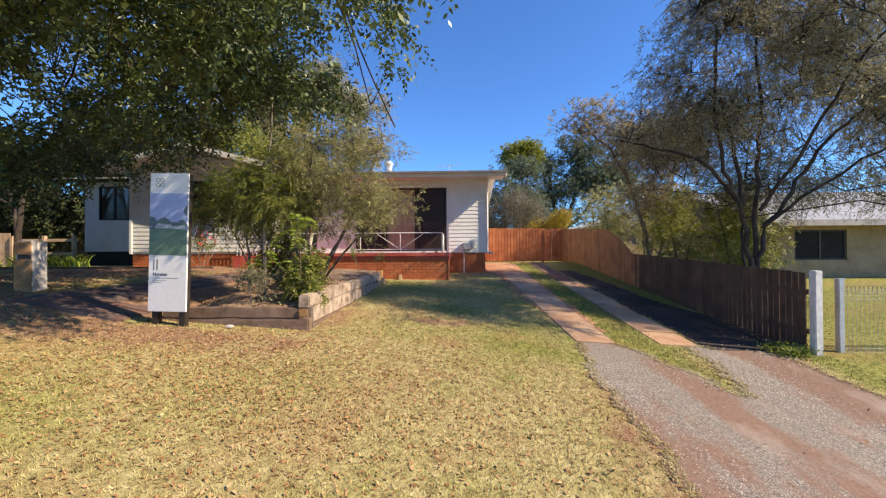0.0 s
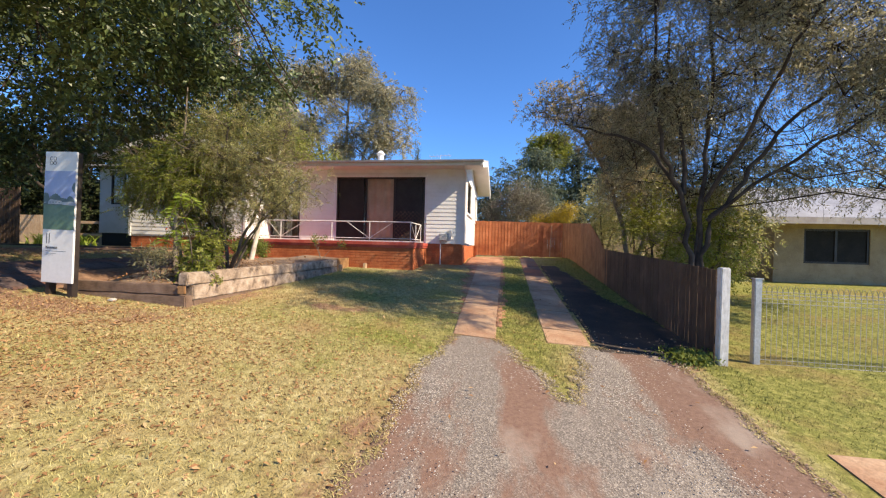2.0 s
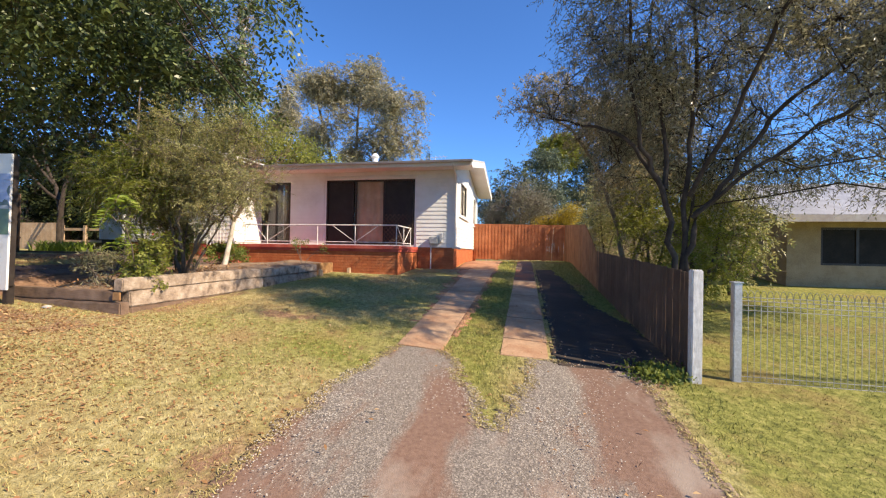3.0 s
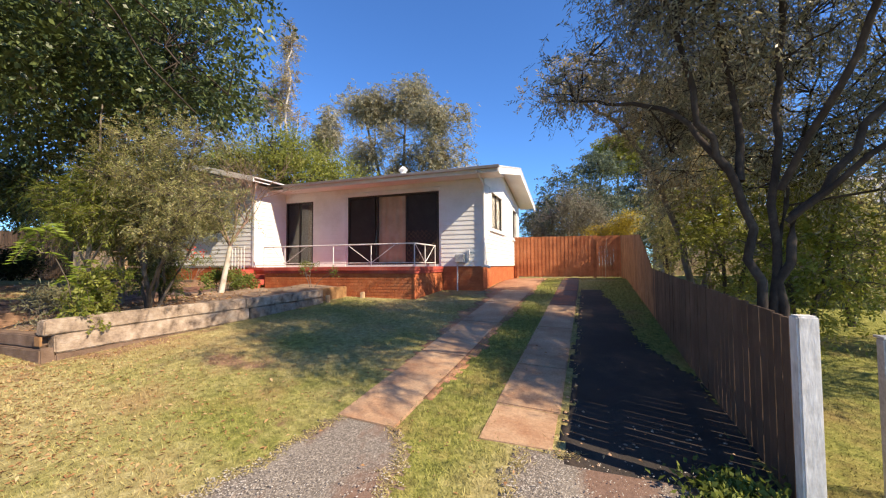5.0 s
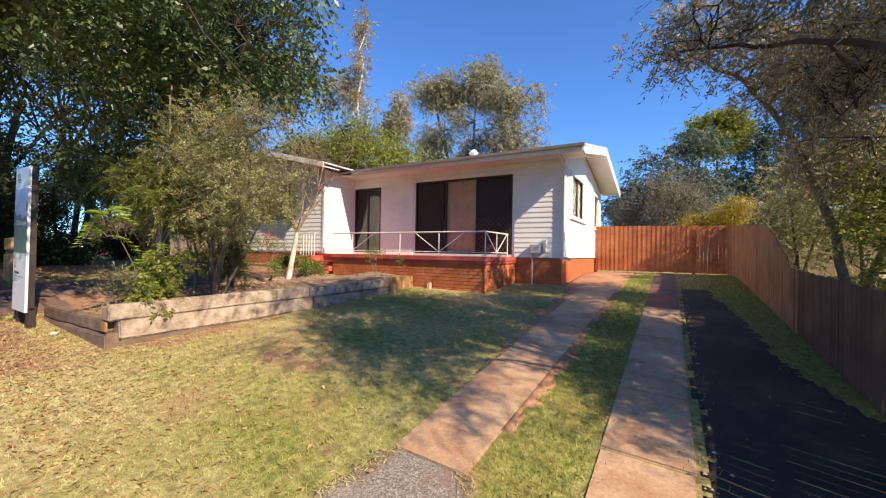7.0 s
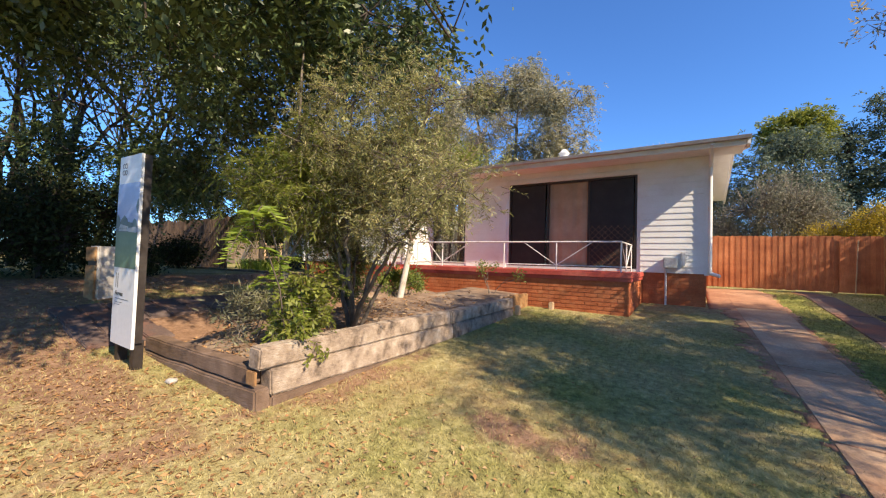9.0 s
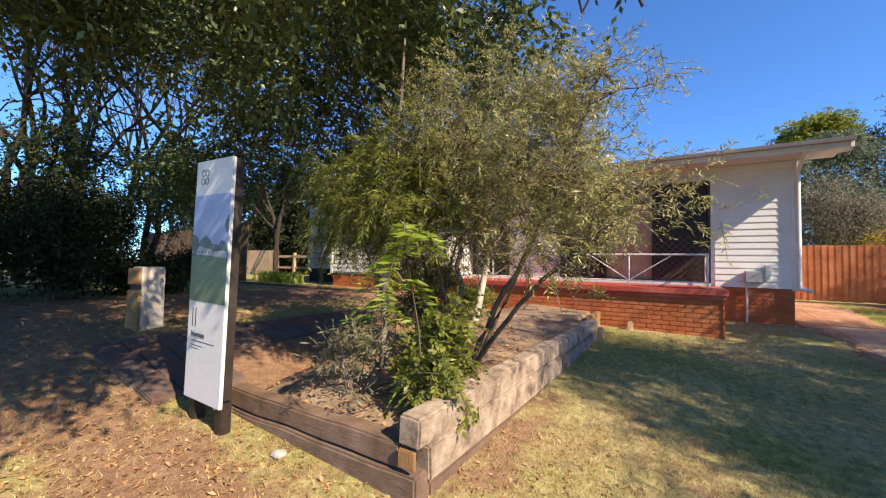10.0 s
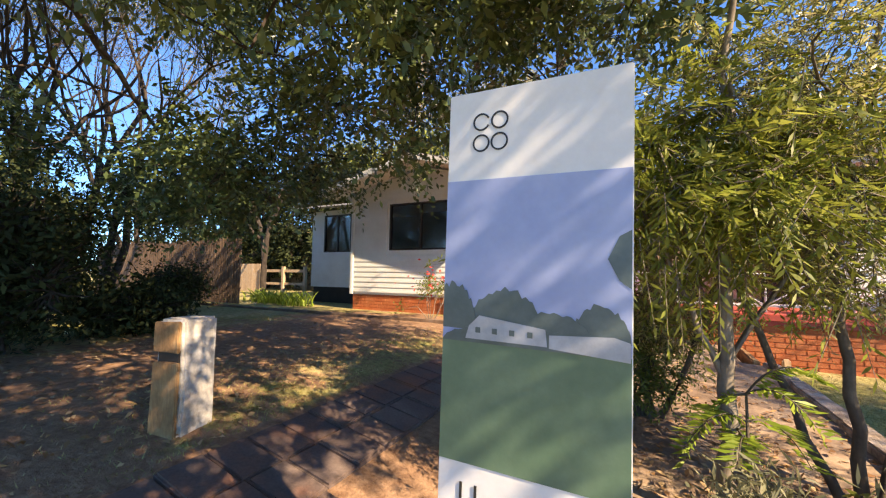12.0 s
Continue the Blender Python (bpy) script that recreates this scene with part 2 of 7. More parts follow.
m_leaf_dark = leafy("dark_glossy_leaf", ((0.0, (0.04, 0.062, 0.022)), (0.45, (0.07, 0.10, 0.033)), (0.8, (0.16, 0.205, 0.068)), (1.0, (0.40, 0.44, 0.18))), 0.42, 0.26, 0.5)
m_leaf_blue = leafy("blue_green_leaf", ((0.0, (0.05, 0.07, 0.045)), (0.5, (0.11, 0.14, 0.09)), (1.0, (0.22, 0.25, 0.16))), 0.6, 0.3, 0.3)
# green taken near black: deep shade on the left is put into this leaf
m_leaf_shaded = leafy("shaded_hedge_leaf", ((0.0, (0.014, 0.02, 0.009)), (0.5, (0.03, 0.04, 0.015)), (1.0, (0.07, 0.085, 0.03))), 0.7, 0.1, 0.15)
m_leaf_grey = leafy("grey_green_leaf", ((0.0, (0.09, 0.092, 0.055)), (0.5, (0.19, 0.185, 0.105)), (0.85, (0.29, 0.26, 0.145)), (1.0, (0.40, 0.31, 0.15))), 0.6, 0.3)
m_leaf_paper = leafy("paperbark_leaf", ((0.0, (0.14, 0.145, 0.09)), (0.5, (0.30, 0.285, 0.18)), (0.85, (0.47, 0.42, 0.28)), (1.0, (0.60, 0.51, 0.34))), 0.4, 0.55, 0.8)
m_leaf_shrub = leafy("olive_shrub_leaf", ((0.0, (0.11, 0.125, 0.045)), (0.4, (0.29, 0.295, 0.105)), (0.75, (0.47, 0.42, 0.18)), (1.0, (0.62, 0.50, 0.28))), 0.45, 0.5, 0.6)
m_leaf_feather = leafy("feathery_leaf", ((0.0, (0.10, 0.14, 0.024)), (0.5, (0.235, 0.26, 0.05)), (1.0, (0.40, 0.40, 0.10))), 0.5, 0.55)
m_leaf_fern = leafy("bright_fern_leaf", ((0.0, (0.12, 0.19, 0.022)), (0.6, (0.26, 0.34, 0.045)), (1.0, (0.42, 0.47, 0.10))), 0.5, 0.45)
m_leaf_green = leafy("mid_green_leaf", ((0.0, (0.06, 0.09, 0.018)), (0.5, (0.14, 0.18, 0.035)), (1.0, (0.27, 0.29, 0.06))), 0.6, 0.35)
m_leaf_gum = leafy("gum_leaf", ((0.0, (0.17, 0.17, 0.11)), (0.5, (0.31, 0.29, 0.185)), (0.85, (0.43, 0.37, 0.24)), (1.0, (0.54, 0.41, 0.27))), 0.6, 0.4)
m_leaf_yellow = leafy("yellow_wattle_leaf", ((0.0, (0.22, 0.17, 0.02)), (0.6, (0.48, 0.34, 0.03)), (1.0, (0.62, 0.45, 0.06))), 0.6, 0.3)
m_leaf_lime = leafy("yellow_green_leaf", ((0.0, (0.10, 0.12, 0.02)), (0.5, (0.23, 0.25, 0.04)), (1.0, (0.38, 0.36, 0.08))), 0.6, 0.4)
m_leaf_silver = leafy("silver_grey_leaf", ((0.0, (0.10, 0.10, 0.07)), (0.5, (0.22, 0.20, 0.13)), (1.0, (0.36, 0.31, 0.20))), 0.6, 0.3)
m_leaf_tan = leafy("tan_leaf_tip", ((0.0, (0.17, 0.15, 0.08)), (0.5, (0.36, 0.30, 0.16)), (1.0, (0.58, 0.45, 0.25))), 0.6, 0.45)
m_litter = leafy("fallen_leaf", ((0.0, (0.20, 0.085, 0.035)), (0.5, (0.38, 0.20, 0.085)), (0.85, (0.52, 0.36, 0.19)), (1.0, (0.66, 0.56, 0.40))), 0.8, 0.1)
m_flower = leafy("red_flower", ((0.0, (0.5, 0.03, 0.03)), (1.0, (0.7, 0.09, 0.07))), 0.6, 0.2)


# ---- building helpers ----
rng = np.random.default_rng(7)


def ground_z(x, y):
    x, y = np.asarray(x, float), np.asarray(y, float)
    cx, cy = np.clip(x, -7, 5), np.clip(y, -3, 15.5)
    s = np.clip((-x - 3.6) / 3.0, 0, 1)
    r = np.clip((x - 3.6) / 1.4, 0, 1) * np.clip((8 - y) / 3, 0, 1)
    return 0.04 - 0.1075 * cx + 0.0606 * cy + 0.00806 * cx * cy + 0.27 * s * s * (3 - 2 * s) + 0.09 * r


def gz(x, y):
    return float(ground_z(x, y))


def np_mesh(name, V, F, mat, smooth=False):
    V, F = np.asarray(V, np.float32), np.asarray(F, np.int32)
    me = bpy.data.meshes.new(name)
    me.vertices.add(len(V))
    me.vertices.foreach_set("co", V.ravel())
    me.loops.add(F.size)
    me.loops.foreach_set("vertex_index", F.ravel())
    me.polygons.add(len(F))
    me.polygons.foreach_set("loop_start", np.arange(0, F.size, F.shape[1], dtype=np.int32))
    me.update(calc_edges=True)
    if smooth:
        me.polygons.foreach_set("use_smooth", np.ones(len(F), bool))
    me.materials.append(mat)
    return me


def thing(name, at, label, category, group="", kind=""):
    ob = new(name)
    ob.location = at
    ob.empty_display_size = 0.1
    return tagged(ob, label, category, group, kind)


def adopt(ob, parent, label=""):
    ob.parent = parent
    if parent.type == "EMPTY":
        ob.matrix_parent_inverse = Matrix.Translation(-Vector(parent.location))
    if label:
        ob["label"] = label
    return ob


def part(name, bm, mat, parent, label=""):
    """Links a bmesh, in world places, as one mesh object under a thing or a part."""
    me = bpy.data.meshes.new(name)
    bmesh.ops.recalc_face_normals(bm, faces=bm.faces)
    bm.to_mesh(me)
    bm.free()
    me.materials.append(mat)
    return adopt(new(name, me), parent, label)


def solo(name, bm, mat, label, category="", group="", kind=""):
    me = bpy.data.meshes.new(name)
    bmesh.ops.recalc_face_normals(bm, faces=bm.faces)
    bm.to_mesh(me)
    bm.free()
    me.materials.append(mat)
    return tagged(new(name, me), label, category, group, kind)


def piece(name, me, parent, m):
    ob = new(name, me)
    ob.matrix_basis = m
    return adopt(ob, parent)


def block(bm, x0, x1, y0, y1, z0, z1, bevel=0.0):
    vs = [bm.verts.new((x, y, z)) for x in (x0, x1) for y in (y0, y1) for z in (z0, z1)]
    fs = [bm.faces.new([vs[i] for i in f]) for f in ((0, 1, 3, 2), (4, 6, 7, 5), (0, 4, 5, 1), (2, 3, 7, 6), (0, 2, 6, 4), (1, 5, 7, 3))]
    if bevel:
        es = list({e for f in fs for e in f.edges})
        bmesh.ops.bevel(bm, geom=es, offset=bevel, segments=2, affect="EDGES")
    return bm


def box(*a, bevel=0.0):
    return block(bmesh.new(), *a, bevel=bevel)


def prism(profile, axis, a, b):
    """A profile of (u, z) pairs drawn out along x (axis 'x': u is y) or y (axis 'y': u is x)."""
    bm = bmesh.new()
    ends = []
    for c in (a, b):
        ends.append([bm.verts.new((c, u, z) if axis == "x" else (u, c, z)) for u, z in profile])
    n = len(profile)
    bm.faces.new(ends[0])
    bm.faces.new(ends[1][::-1])
    for i in range(n):
        j = (i + 1) % n
        bm.faces.new((ends[0][i], ends[1][i], ends[1][j], ends[0][j]))
    return bm


def rod(bm, a, b, r, n=6, r2=None):
    a, b = Vector(a), Vector(b)
    d = (b - a).normalized()
    u = d.orthogonal().normalized()
    v = d.cross(u)
    rings = []
    for p, q in ((a, r), (b, r if r2 is None else r2)):
        rings.append([bm.verts.new(p + (u * math.cos(t) + v * math.sin(t)) * q) for t in (2 * math.pi * i / n for i in range(n))])
    for i in range(n):
        j = (i + 1) % n
        bm.faces.new((rings[0][i], rings[0][j], rings[1][j], rings[1][i]))
    bm.faces.new(rings[0][::-1])
    bm.faces.new(rings[1])
    return bm


def wall(axis, f0, f1, u0, u1, z0, z1, holes=()):
    """A wall of blocks between f0 and f1 (its thickness), running from u0 to u1, with openings (u0, u1, z0, z1)."""
    bm = bmesh.new()
    cuts = sorted({u0, u1, *[h[0] for h in holes], *[h[1] for h in holes]})
    for a, b in zip(cuts, cuts[1:]):
        spans, low = [], z0
        for h in sorted((h for h in holes if h[0] <= a and h[1] >= b), key=lambda h: h[2]):
            spans.append((low, h[2]))
            low = h[3]
        spans.append((low, z1))
        for p, q in spans:
            if q - p > 1e-3:
                block(bm, a, b, f0, f1, p, q) if axis == "x" else block(bm, f0, f1, a, b, p, q)
    return bm


def tubes(lines, n=6):
    """Tapered tubes along polylines [(points, radii), ...] as vertices and faces."""
    V, F, o = [], [], 0
    for pts, rad in lines:
        pts = np.asarray(pts, float)
        d = np.gradient(pts, axis=0)
        d /= np.linalg.norm(d, axis=1)[:, None] + 1e-9
        ref = np.where(np.abs(d[:, 2:3]) > 0.9, [[1.0, 0, 0]], [[0, 0, 1.0]])
        u = np.cross(d, ref)
        u /= np.linalg.norm(u, axis=1)[:, None] + 1e-9
        w = np.cross(d, u)
        k = n if rad[0] > 0.02 else 3
        t = np.arange(k) * 2 * math.pi / k
        ring = pts[:, None, :] + (u[:, None, :] * np.cos(t)[None, :, None] + w[:, None, :] * np.sin(t)[None, :, None]) * np.asarray(rad)[:, None, None]
        V.append(ring.reshape(-1, 3))
        for i in range(len(pts) - 1):
            for j in range(k):
                F.append((o + i * k + j, o + i * k + (j + 1) % k, o + (i + 1) * k + (j + 1) % k, o + (i + 1) * k + j))
        o += len(pts) * k
    return np.concatenate(V), np.array(F)


def leaf_arrays(P, D, L, W, r):
    n = len(P)
    D = D / (np.linalg.norm(D, axis=1)[:, None] + 1e-9)
    S = np.cross(D, r.normal(size=(n, 3)))
    S /= np.linalg.norm(S, axis=1)[:, None] + 1e-9
    L = (L * r.uniform(0.6, 1.35, n))[:, None]
    W = (W * r.uniform(0.6, 1.3, n))[:, None]
    N = np.cross(D, S)
    mid = P + D * L * 0.5 + N * L * 0.08
    V = np.stack([P, mid + S * W / 2, P + D * L, mid - S * W / 2], 1).reshape(-1, 3)
    F = np.arange(4 * n).reshape(-1, 4)
    return V, F


def grow(p, d, length, r0, depth, r, lines, tips, spread=0.6, up=0.12, ratio=0.76, kids=(2, 3), bend=0.14):
    """Branches out of branches; fills lines with tubes and tips with (point, direction)."""
    steps = 5 if depth > 1 else 3
    pts, rad = [p.copy()], [r0]
    r1 = r0 * (0.68 if depth > 0 else 0.4)
    for i in range(steps):
        d = d + r.normal(size=3) * bend + np.array([0, 0, up])
        d /= np.linalg.norm(d)
        p = p + d * length / steps
        pts.append(p.copy())
        rad.append(r0 + (r1 - r0) * (i + 1) / steps)
        if depth <= 1:
            tips.append((p.copy(), d.copy()))
    lines.append((np.array(pts), np.array(rad)))
    if depth == 0:
        return
    for k in range(r.integers(kids[0], kids[1] + 1)):
        nd = d + r.normal(size=3) * spread
        nd /= np.linalg.norm(nd)
        grow(pts[-1] if k < 2 else pts[-2], nd, length * ratio * r.uniform(0.8, 1.2), r1 * r.uniform(0.68, 0.9), depth - 1, r, lines, tips, spread, up, ratio, kids, bend)


def leaves_at(tips, per, sigma, L, W, r, droop=0.3, along=0.6):
    T = np.array([t[0] for t in tips])
    Dn = np.array([t[1] for t in tips])
    P = np.repeat(T, per, 0) + r.normal(size=(len(T) * per, 3)) * sigma
    D = np.repeat(Dn, per, 0) * along + r.normal(size=P.shape) * 0.6 + np.array([0, 0, -droop])
    return leaf_arrays(P, D, L, W, r)


def blob_points(lobes, n, r, shell=0.45):
    """Points in ellipsoids (centre, radii), more of them towards the skin."""
    vol = np.array([a * b * c for _, (a, b, c) in lobes]) ** 0.8
    out = []
    for (c, ax), m in zip(lobes, (n * vol / vol.sum()).astype(int) + 1):
        d = r.normal(size=(m, 3))
        d /= np.linalg.norm(d, axis=1)[:, None]
        k = r.uniform(0, 1, m) ** shell
        out.append(np.array(c) + d * k[:, None] * np.array(ax) * r.uniform(0.8, 1.12, (m, 1)))
    return np.concatenate(out)


def lobe_tree(name, label, base, stems, lobes, clumps, per, sigma, L, W, bark, leaf, seed, r0=0.2, droop=0.3, gaps=0.0, crown_label="", group="", twig=0.012):
    r = np.random.default_rng(seed)
    t = thing(name, base, label, "shrub" if "shrub" in name else "tree", group)
    lines = []
    ends = []
    for s in stems:
        s = np.array(s, float)
        k = np.linspace(0, 1, 9)
        idx = np.linspace(0, 1, len(s))
        pts = np.stack([np.interp(k, idx, s[:, i]) for i in range(3)], 1)
        pts[1:-1] += r.normal(size=(7, 3)) * 0.03 * np.linalg.norm(s[-1] - s[0]) / 2
        lines.append((pts, np.linspace(r0, r0 * 0.45, 9)))
        ends += [pts[4], pts[6], pts[8]]
    ends = np.array(ends)
    hubs = []
    for c, ax in lobes:
        c = np.array(c, float)
        for q in range(4):
            tip = c + r.normal(size=3) * np.array(ax) * 0.4
            a = ends[np.argmin(np.linalg.norm(ends - tip, axis=1))]
            k = np.linspace(0, 1, 6)[:, None]
            pts = a + (tip - a) * k + np.sin(k * math.pi) * r.normal(size=3) * 0.12 * np.linalg.norm(tip - a)
            lines.append((pts, np.linspace(r0 * 0.4, r0 * 0.1, 6)))
            hubs += list(pts[2:])
    hubs = np.array(hubs)
    C = blob_points(lobes, clumps, r)
    if gaps:
        keep = np.array([noise.noise(Vector(c) * 0.7 + Vector((seed, 0, 0))) > gaps - 0.5 for c in C])
        C = C[keep]
    for c in C[:: max(1, len(C) // 800)]:
        h = hubs[np.argmin(np.linalg.norm(hubs - c, axis=1))]
        m = (h + c) / 2 + r.normal(size=3) * 0.08 * np.linalg.norm(h - c)
        lines.append((np.array([h, m, c]), np.array([twig * 1.4, twig, twig * 0.4])))
    V, F = tubes(lines)
    adopt(new("trunk", np_mesh("trunk", V, F, bark, True)), t)
    P = np.repeat(C, per, 0) + r.normal(size=(len(C) * per, 3)) * sigma
    D = r.normal(size=P.shape) + np.array([0, 0, -droop])
    V, F = leaf_arrays(P, D, L, W, r)
    crown = adopt(new("crown", np_mesh("crown", V, F, leaf)), t, crown_label)
    crown["kind"] = "stuff"
    return t


def spray_arrays(P, D, length, n, L, W, droop, r, pitch=0.7):
    """Drooping twigs with n leaves set left and right along each: vertices and faces of the leaves, then of the twigs."""
    m = len(P)
    D = D / (np.linalg.norm(D, axis=1)[:, None] + 1e-9)
    S = np.cross(D, r.normal(size=(m, 3)) * 0.45 + np.array([0, 0, 1.0]))
    S /= np.linalg.norm(S, axis=1)[:, None] + 1e-9
    N = np.cross(S, D)
    ln = length * r.uniform(0.6, 1.35, m)
    f = (np.arange(n) + 1.0) / n
    side = np.where(np.arange(n) % 2, 1.0, -1.0)
    base = P[:, None] + D[:, None] * (ln[:, None] * f)[..., None]
    base[..., 2] -= droop * ln[:, None] * f ** 2
    way = D[:, None] * pitch + S[:, None] * (0.8 * side)[None, :, None] + r.normal(size=(m, n, 3)) * 0.28
    way[..., 2] -= (1.2 * droop * f)[None]
    way /= np.linalg.norm(way, axis=2)[..., None] + 1e-9
    wide = np.cross(way, N[:, None] + r.normal(size=(m, n, 3)) * 0.4)
    wide /= np.linalg.norm(wide, axis=2)[..., None] + 1e-9
    l = (L * r.uniform(0.65, 1.3, (m, n)) * (1.1 - 0.35 * f))[..., None]
    w = (W * r.uniform(0.7, 1.3, (m, n)))[..., None] / 2
    V = np.stack([base, base + way * l * 0.45 + wide * w, base + way * l, base + way * l * 0.45 - wide * w], 2).reshape(-1, 3)
    q = np.array([0.0, 1.0])
    mid = P[:, None] + D[:, None] * (ln[:, None] * q)[..., None]
    mid[..., 2] -= droop * ln[:, None] * q ** 2
    ang = np.arange(3) * 2 * math.pi / 3
    rad = 0.05 * W + 0.0012
    T = mid[:, :, None] + (S[:, None, None] * np.cos(ang)[:, None] + N[:, None, None] * np.sin(ang)[:, None]) * (rad * np.array([1.5, 0.5]))[None, :, None, None]
    o = (np.arange(m) * 6)[:, None, None] + np.array([[b, (b + 1) % 3, 3 + (b + 1) % 3, 3 + b] for b in range(3)])
    return V, np.arange(len(V)).reshape(-1, 4), T.reshape(-1, 3), o.reshape(-1, 4)


def canopy(name, label, category, base, stems, lobes, clusters, per, spray, n, L, W, bark, leaf, seed, droop=0.5, gaps=0.0, sigma=0.12, twig=0.008, limbs=4, group="", out=0.6, grain=0.8, fine=True, crown_label="", twig_bark=None):
    """A woody plant: stems (points, first and last radius), limbs into each lobe, twigs to clusters, leafy sprays at the twigs' ends."""
    r = np.random.default_rng(seed)
    t = thing(name, base, label, category, group)
    lines, hubs, thick = [], [], []
    for pts, r0, r1 in stems:
        pts = np.array(pts, float)
        m = 4 * len(pts)
        k, idx = np.linspace(0, 1, m), np.linspace(0, 1, len(pts))
        line = np.stack([np.interp(k, idx, pts[:, i]) for i in range(3)], 1)
        for _ in range(2):
            line[1:-1] = (line[:-2] + 2 * line[1:-1] + line[2:]) / 4
        line[2:-1] += r.normal(size=(m - 3, 3)) * 0.005 * np.linalg.norm(pts[-1] - pts[0])
        rad = np.linspace(r0, r1, m)
        lines.append((line, rad))
        hubs += list(line[m // 3:])
        thick += list(rad[m // 3:])
    trunk_hubs, trunk_thick = np.array(hubs), np.array(thick)
    ends = []
    for c, ax in lobes:
        for q in range(limbs):
            tip = np.array(c, float) + r.normal(size=3) * np.array(ax) * 0.5
            far = np.linalg.norm(trunk_hubs - tip, axis=1) + 0.8 * np.maximum(0, trunk_hubs[:, 2] - tip[2])
            i = int(np.argmin(far))
            a, w = trunk_hubs[i], trunk_thick[i] * 0.6
            k = np.linspace(0, 1, 7)[:, None]
            d = np.linalg.norm(tip - a)
            line = a + (tip - a) * k + np.sin(k * math.pi) * (r.normal(size=3) * 0.10 + np.array([0, 0, 0.06])) * d
            line[1:-1] += r.normal(size=(5, 3)) * 0.03 * d
            lines.append((line, np.linspace(w, max(w * 0.3, twig), 7)))
            ends += list(line[2:])
    ends = np.array(ends)
    vol = np.array([a * b * c for _, (a, b, c) in lobes]) ** 0.8
    C, O = [], []
    for (c, ax), m in zip(lobes, (clusters * vol / vol.sum()).astype(int) + 1):
        d = r.normal(size=(m, 3))
        d /= np.linalg.norm(d, axis=1)[:, None]
        C.append(np.array(c) + d * (r.uniform(0, 1, m) ** 0.45 * r.uniform(0.8, 1.12, m))[:, None] * np.array(ax))
        O.append(d)
    C, O = np.concatenate(C), np.concatenate(O)
    if gaps:
        keep = np.array([noise.noise(Vector(c) * grain + Vector((seed, 0, 0))) > gaps - 0.5 for c in C])
        C, O = C[keep], O[keep]
    twigs = []
    for c in C[:: max(1, len(C) // 1500)]:
        h = ends[np.argmin(np.linalg.norm(ends - c, axis=1))]
        d = np.linalg.norm(h - c)
        twigs.append((np.array([h, (h + c) / 2 + r.normal(size=3) * 0.1 * d, c]), np.array([twig, twig * 0.7, twig * 0.35])))
    V, F = tubes(lines, 8)
    adopt(new("trunk", np_mesh("trunk", V, F, bark, True)), t)
    V, F = tubes(twigs, 4)
    P = np.repeat(C, per, 0) + r.normal(size=(len(C) * per, 3)) * sigma
    D = r.normal(size=P.shape) * 0.7 + np.repeat(O, per, 0) * out + np.array([0, 0, 0.15 - 0.3 * droop])
    LV, LF, TV, TF = spray_arrays(P, D, spray, n, L, W, droop, r)
    if fine:
        V, F = np.concatenate([V, TV]), np.concatenate([F, TF + len(V)])
    o = adopt(new("branchwork", np_mesh("branchwork", V, F, twig_bark or bark)), t)
    o["kind"] = "stuff"
    crown = adopt(new("crown", np_mesh("crown", LV, LF, leaf)), t, crown_label)
    crown["kind"] = "stuff"
    return t


# ---- ground ----
def axis_points(a, b, fine, far):
    inner = np.arange(a, b + fine / 2, fine)
    out = np.array([1, 2.5, 5, 10, 20, 40, 80, 160, far])
    return np.concatenate([a - out[::-1], inner, b + out])


def bare_amount(x, y):
    def spot(cx, cy, rx, ry, k):
        return k * np.exp(-(((x - cx) / rx) ** 2 + ((y - cy) / ry) ** 2))
    v = spot(-0.25, 6.05, 0.55, 0.22, 0.46) + spot(-3.0, 4.4, 1.6, 0.5, 0.32) + spot(-1.9, 5.9, 0.25, 1.4, 0.32) + spot(-6.2, 4.3, 2.2, 1.2, 0.42)
    v += spot(-8.0, 7.5, 2.2, 3.5, 0.5) + spot(1.32, 3.2, 0.2, 1.8, 0.24) + spot(4.4, 5.0, 0.3, 0.6, 0.2) + spot(-6.8, 10.4, 3.0, 1.0, 0.5) + spot(1.0, 12.8, 1.2, 0.8, 0.2) + 0.6 * ((x > -5.75) & (x < -3.8) & (y > 5.1))
    return np.clip(v, 0, 0.6) - 0.04


def lush_amount(x, y):
    def spot(cx, cy, rx, ry, k):
        return k * np.exp(-(((x - cx) / rx) ** 2 + ((y - cy) / ry) ** 2))
    # minus spot at (0.3, 8.8) dulls the green to tint the tree's shadow
    v = spot(0.8, 5.2, 1.0, 0.9, 0.2) - spot(0.3, 8.8, 1.6, 2.4, 0.06) + spot(2.5, 9, 0.4, 5, 0.34) + spot(4.3, 11.5, 0.5, 4.5, 0.45)
    v += 0.34 * (x > 4.4) + spot(2.2, 15, 0.5, 2, 0.2) - spot(-1.6, 4.3, 1.7, 0.8, 0.22)
    return v - 0.06 - 0.10 * np.exp(-(((x + 0.2) / 1.9) ** 2 + ((y - 2.6) / 1.6) ** 2))


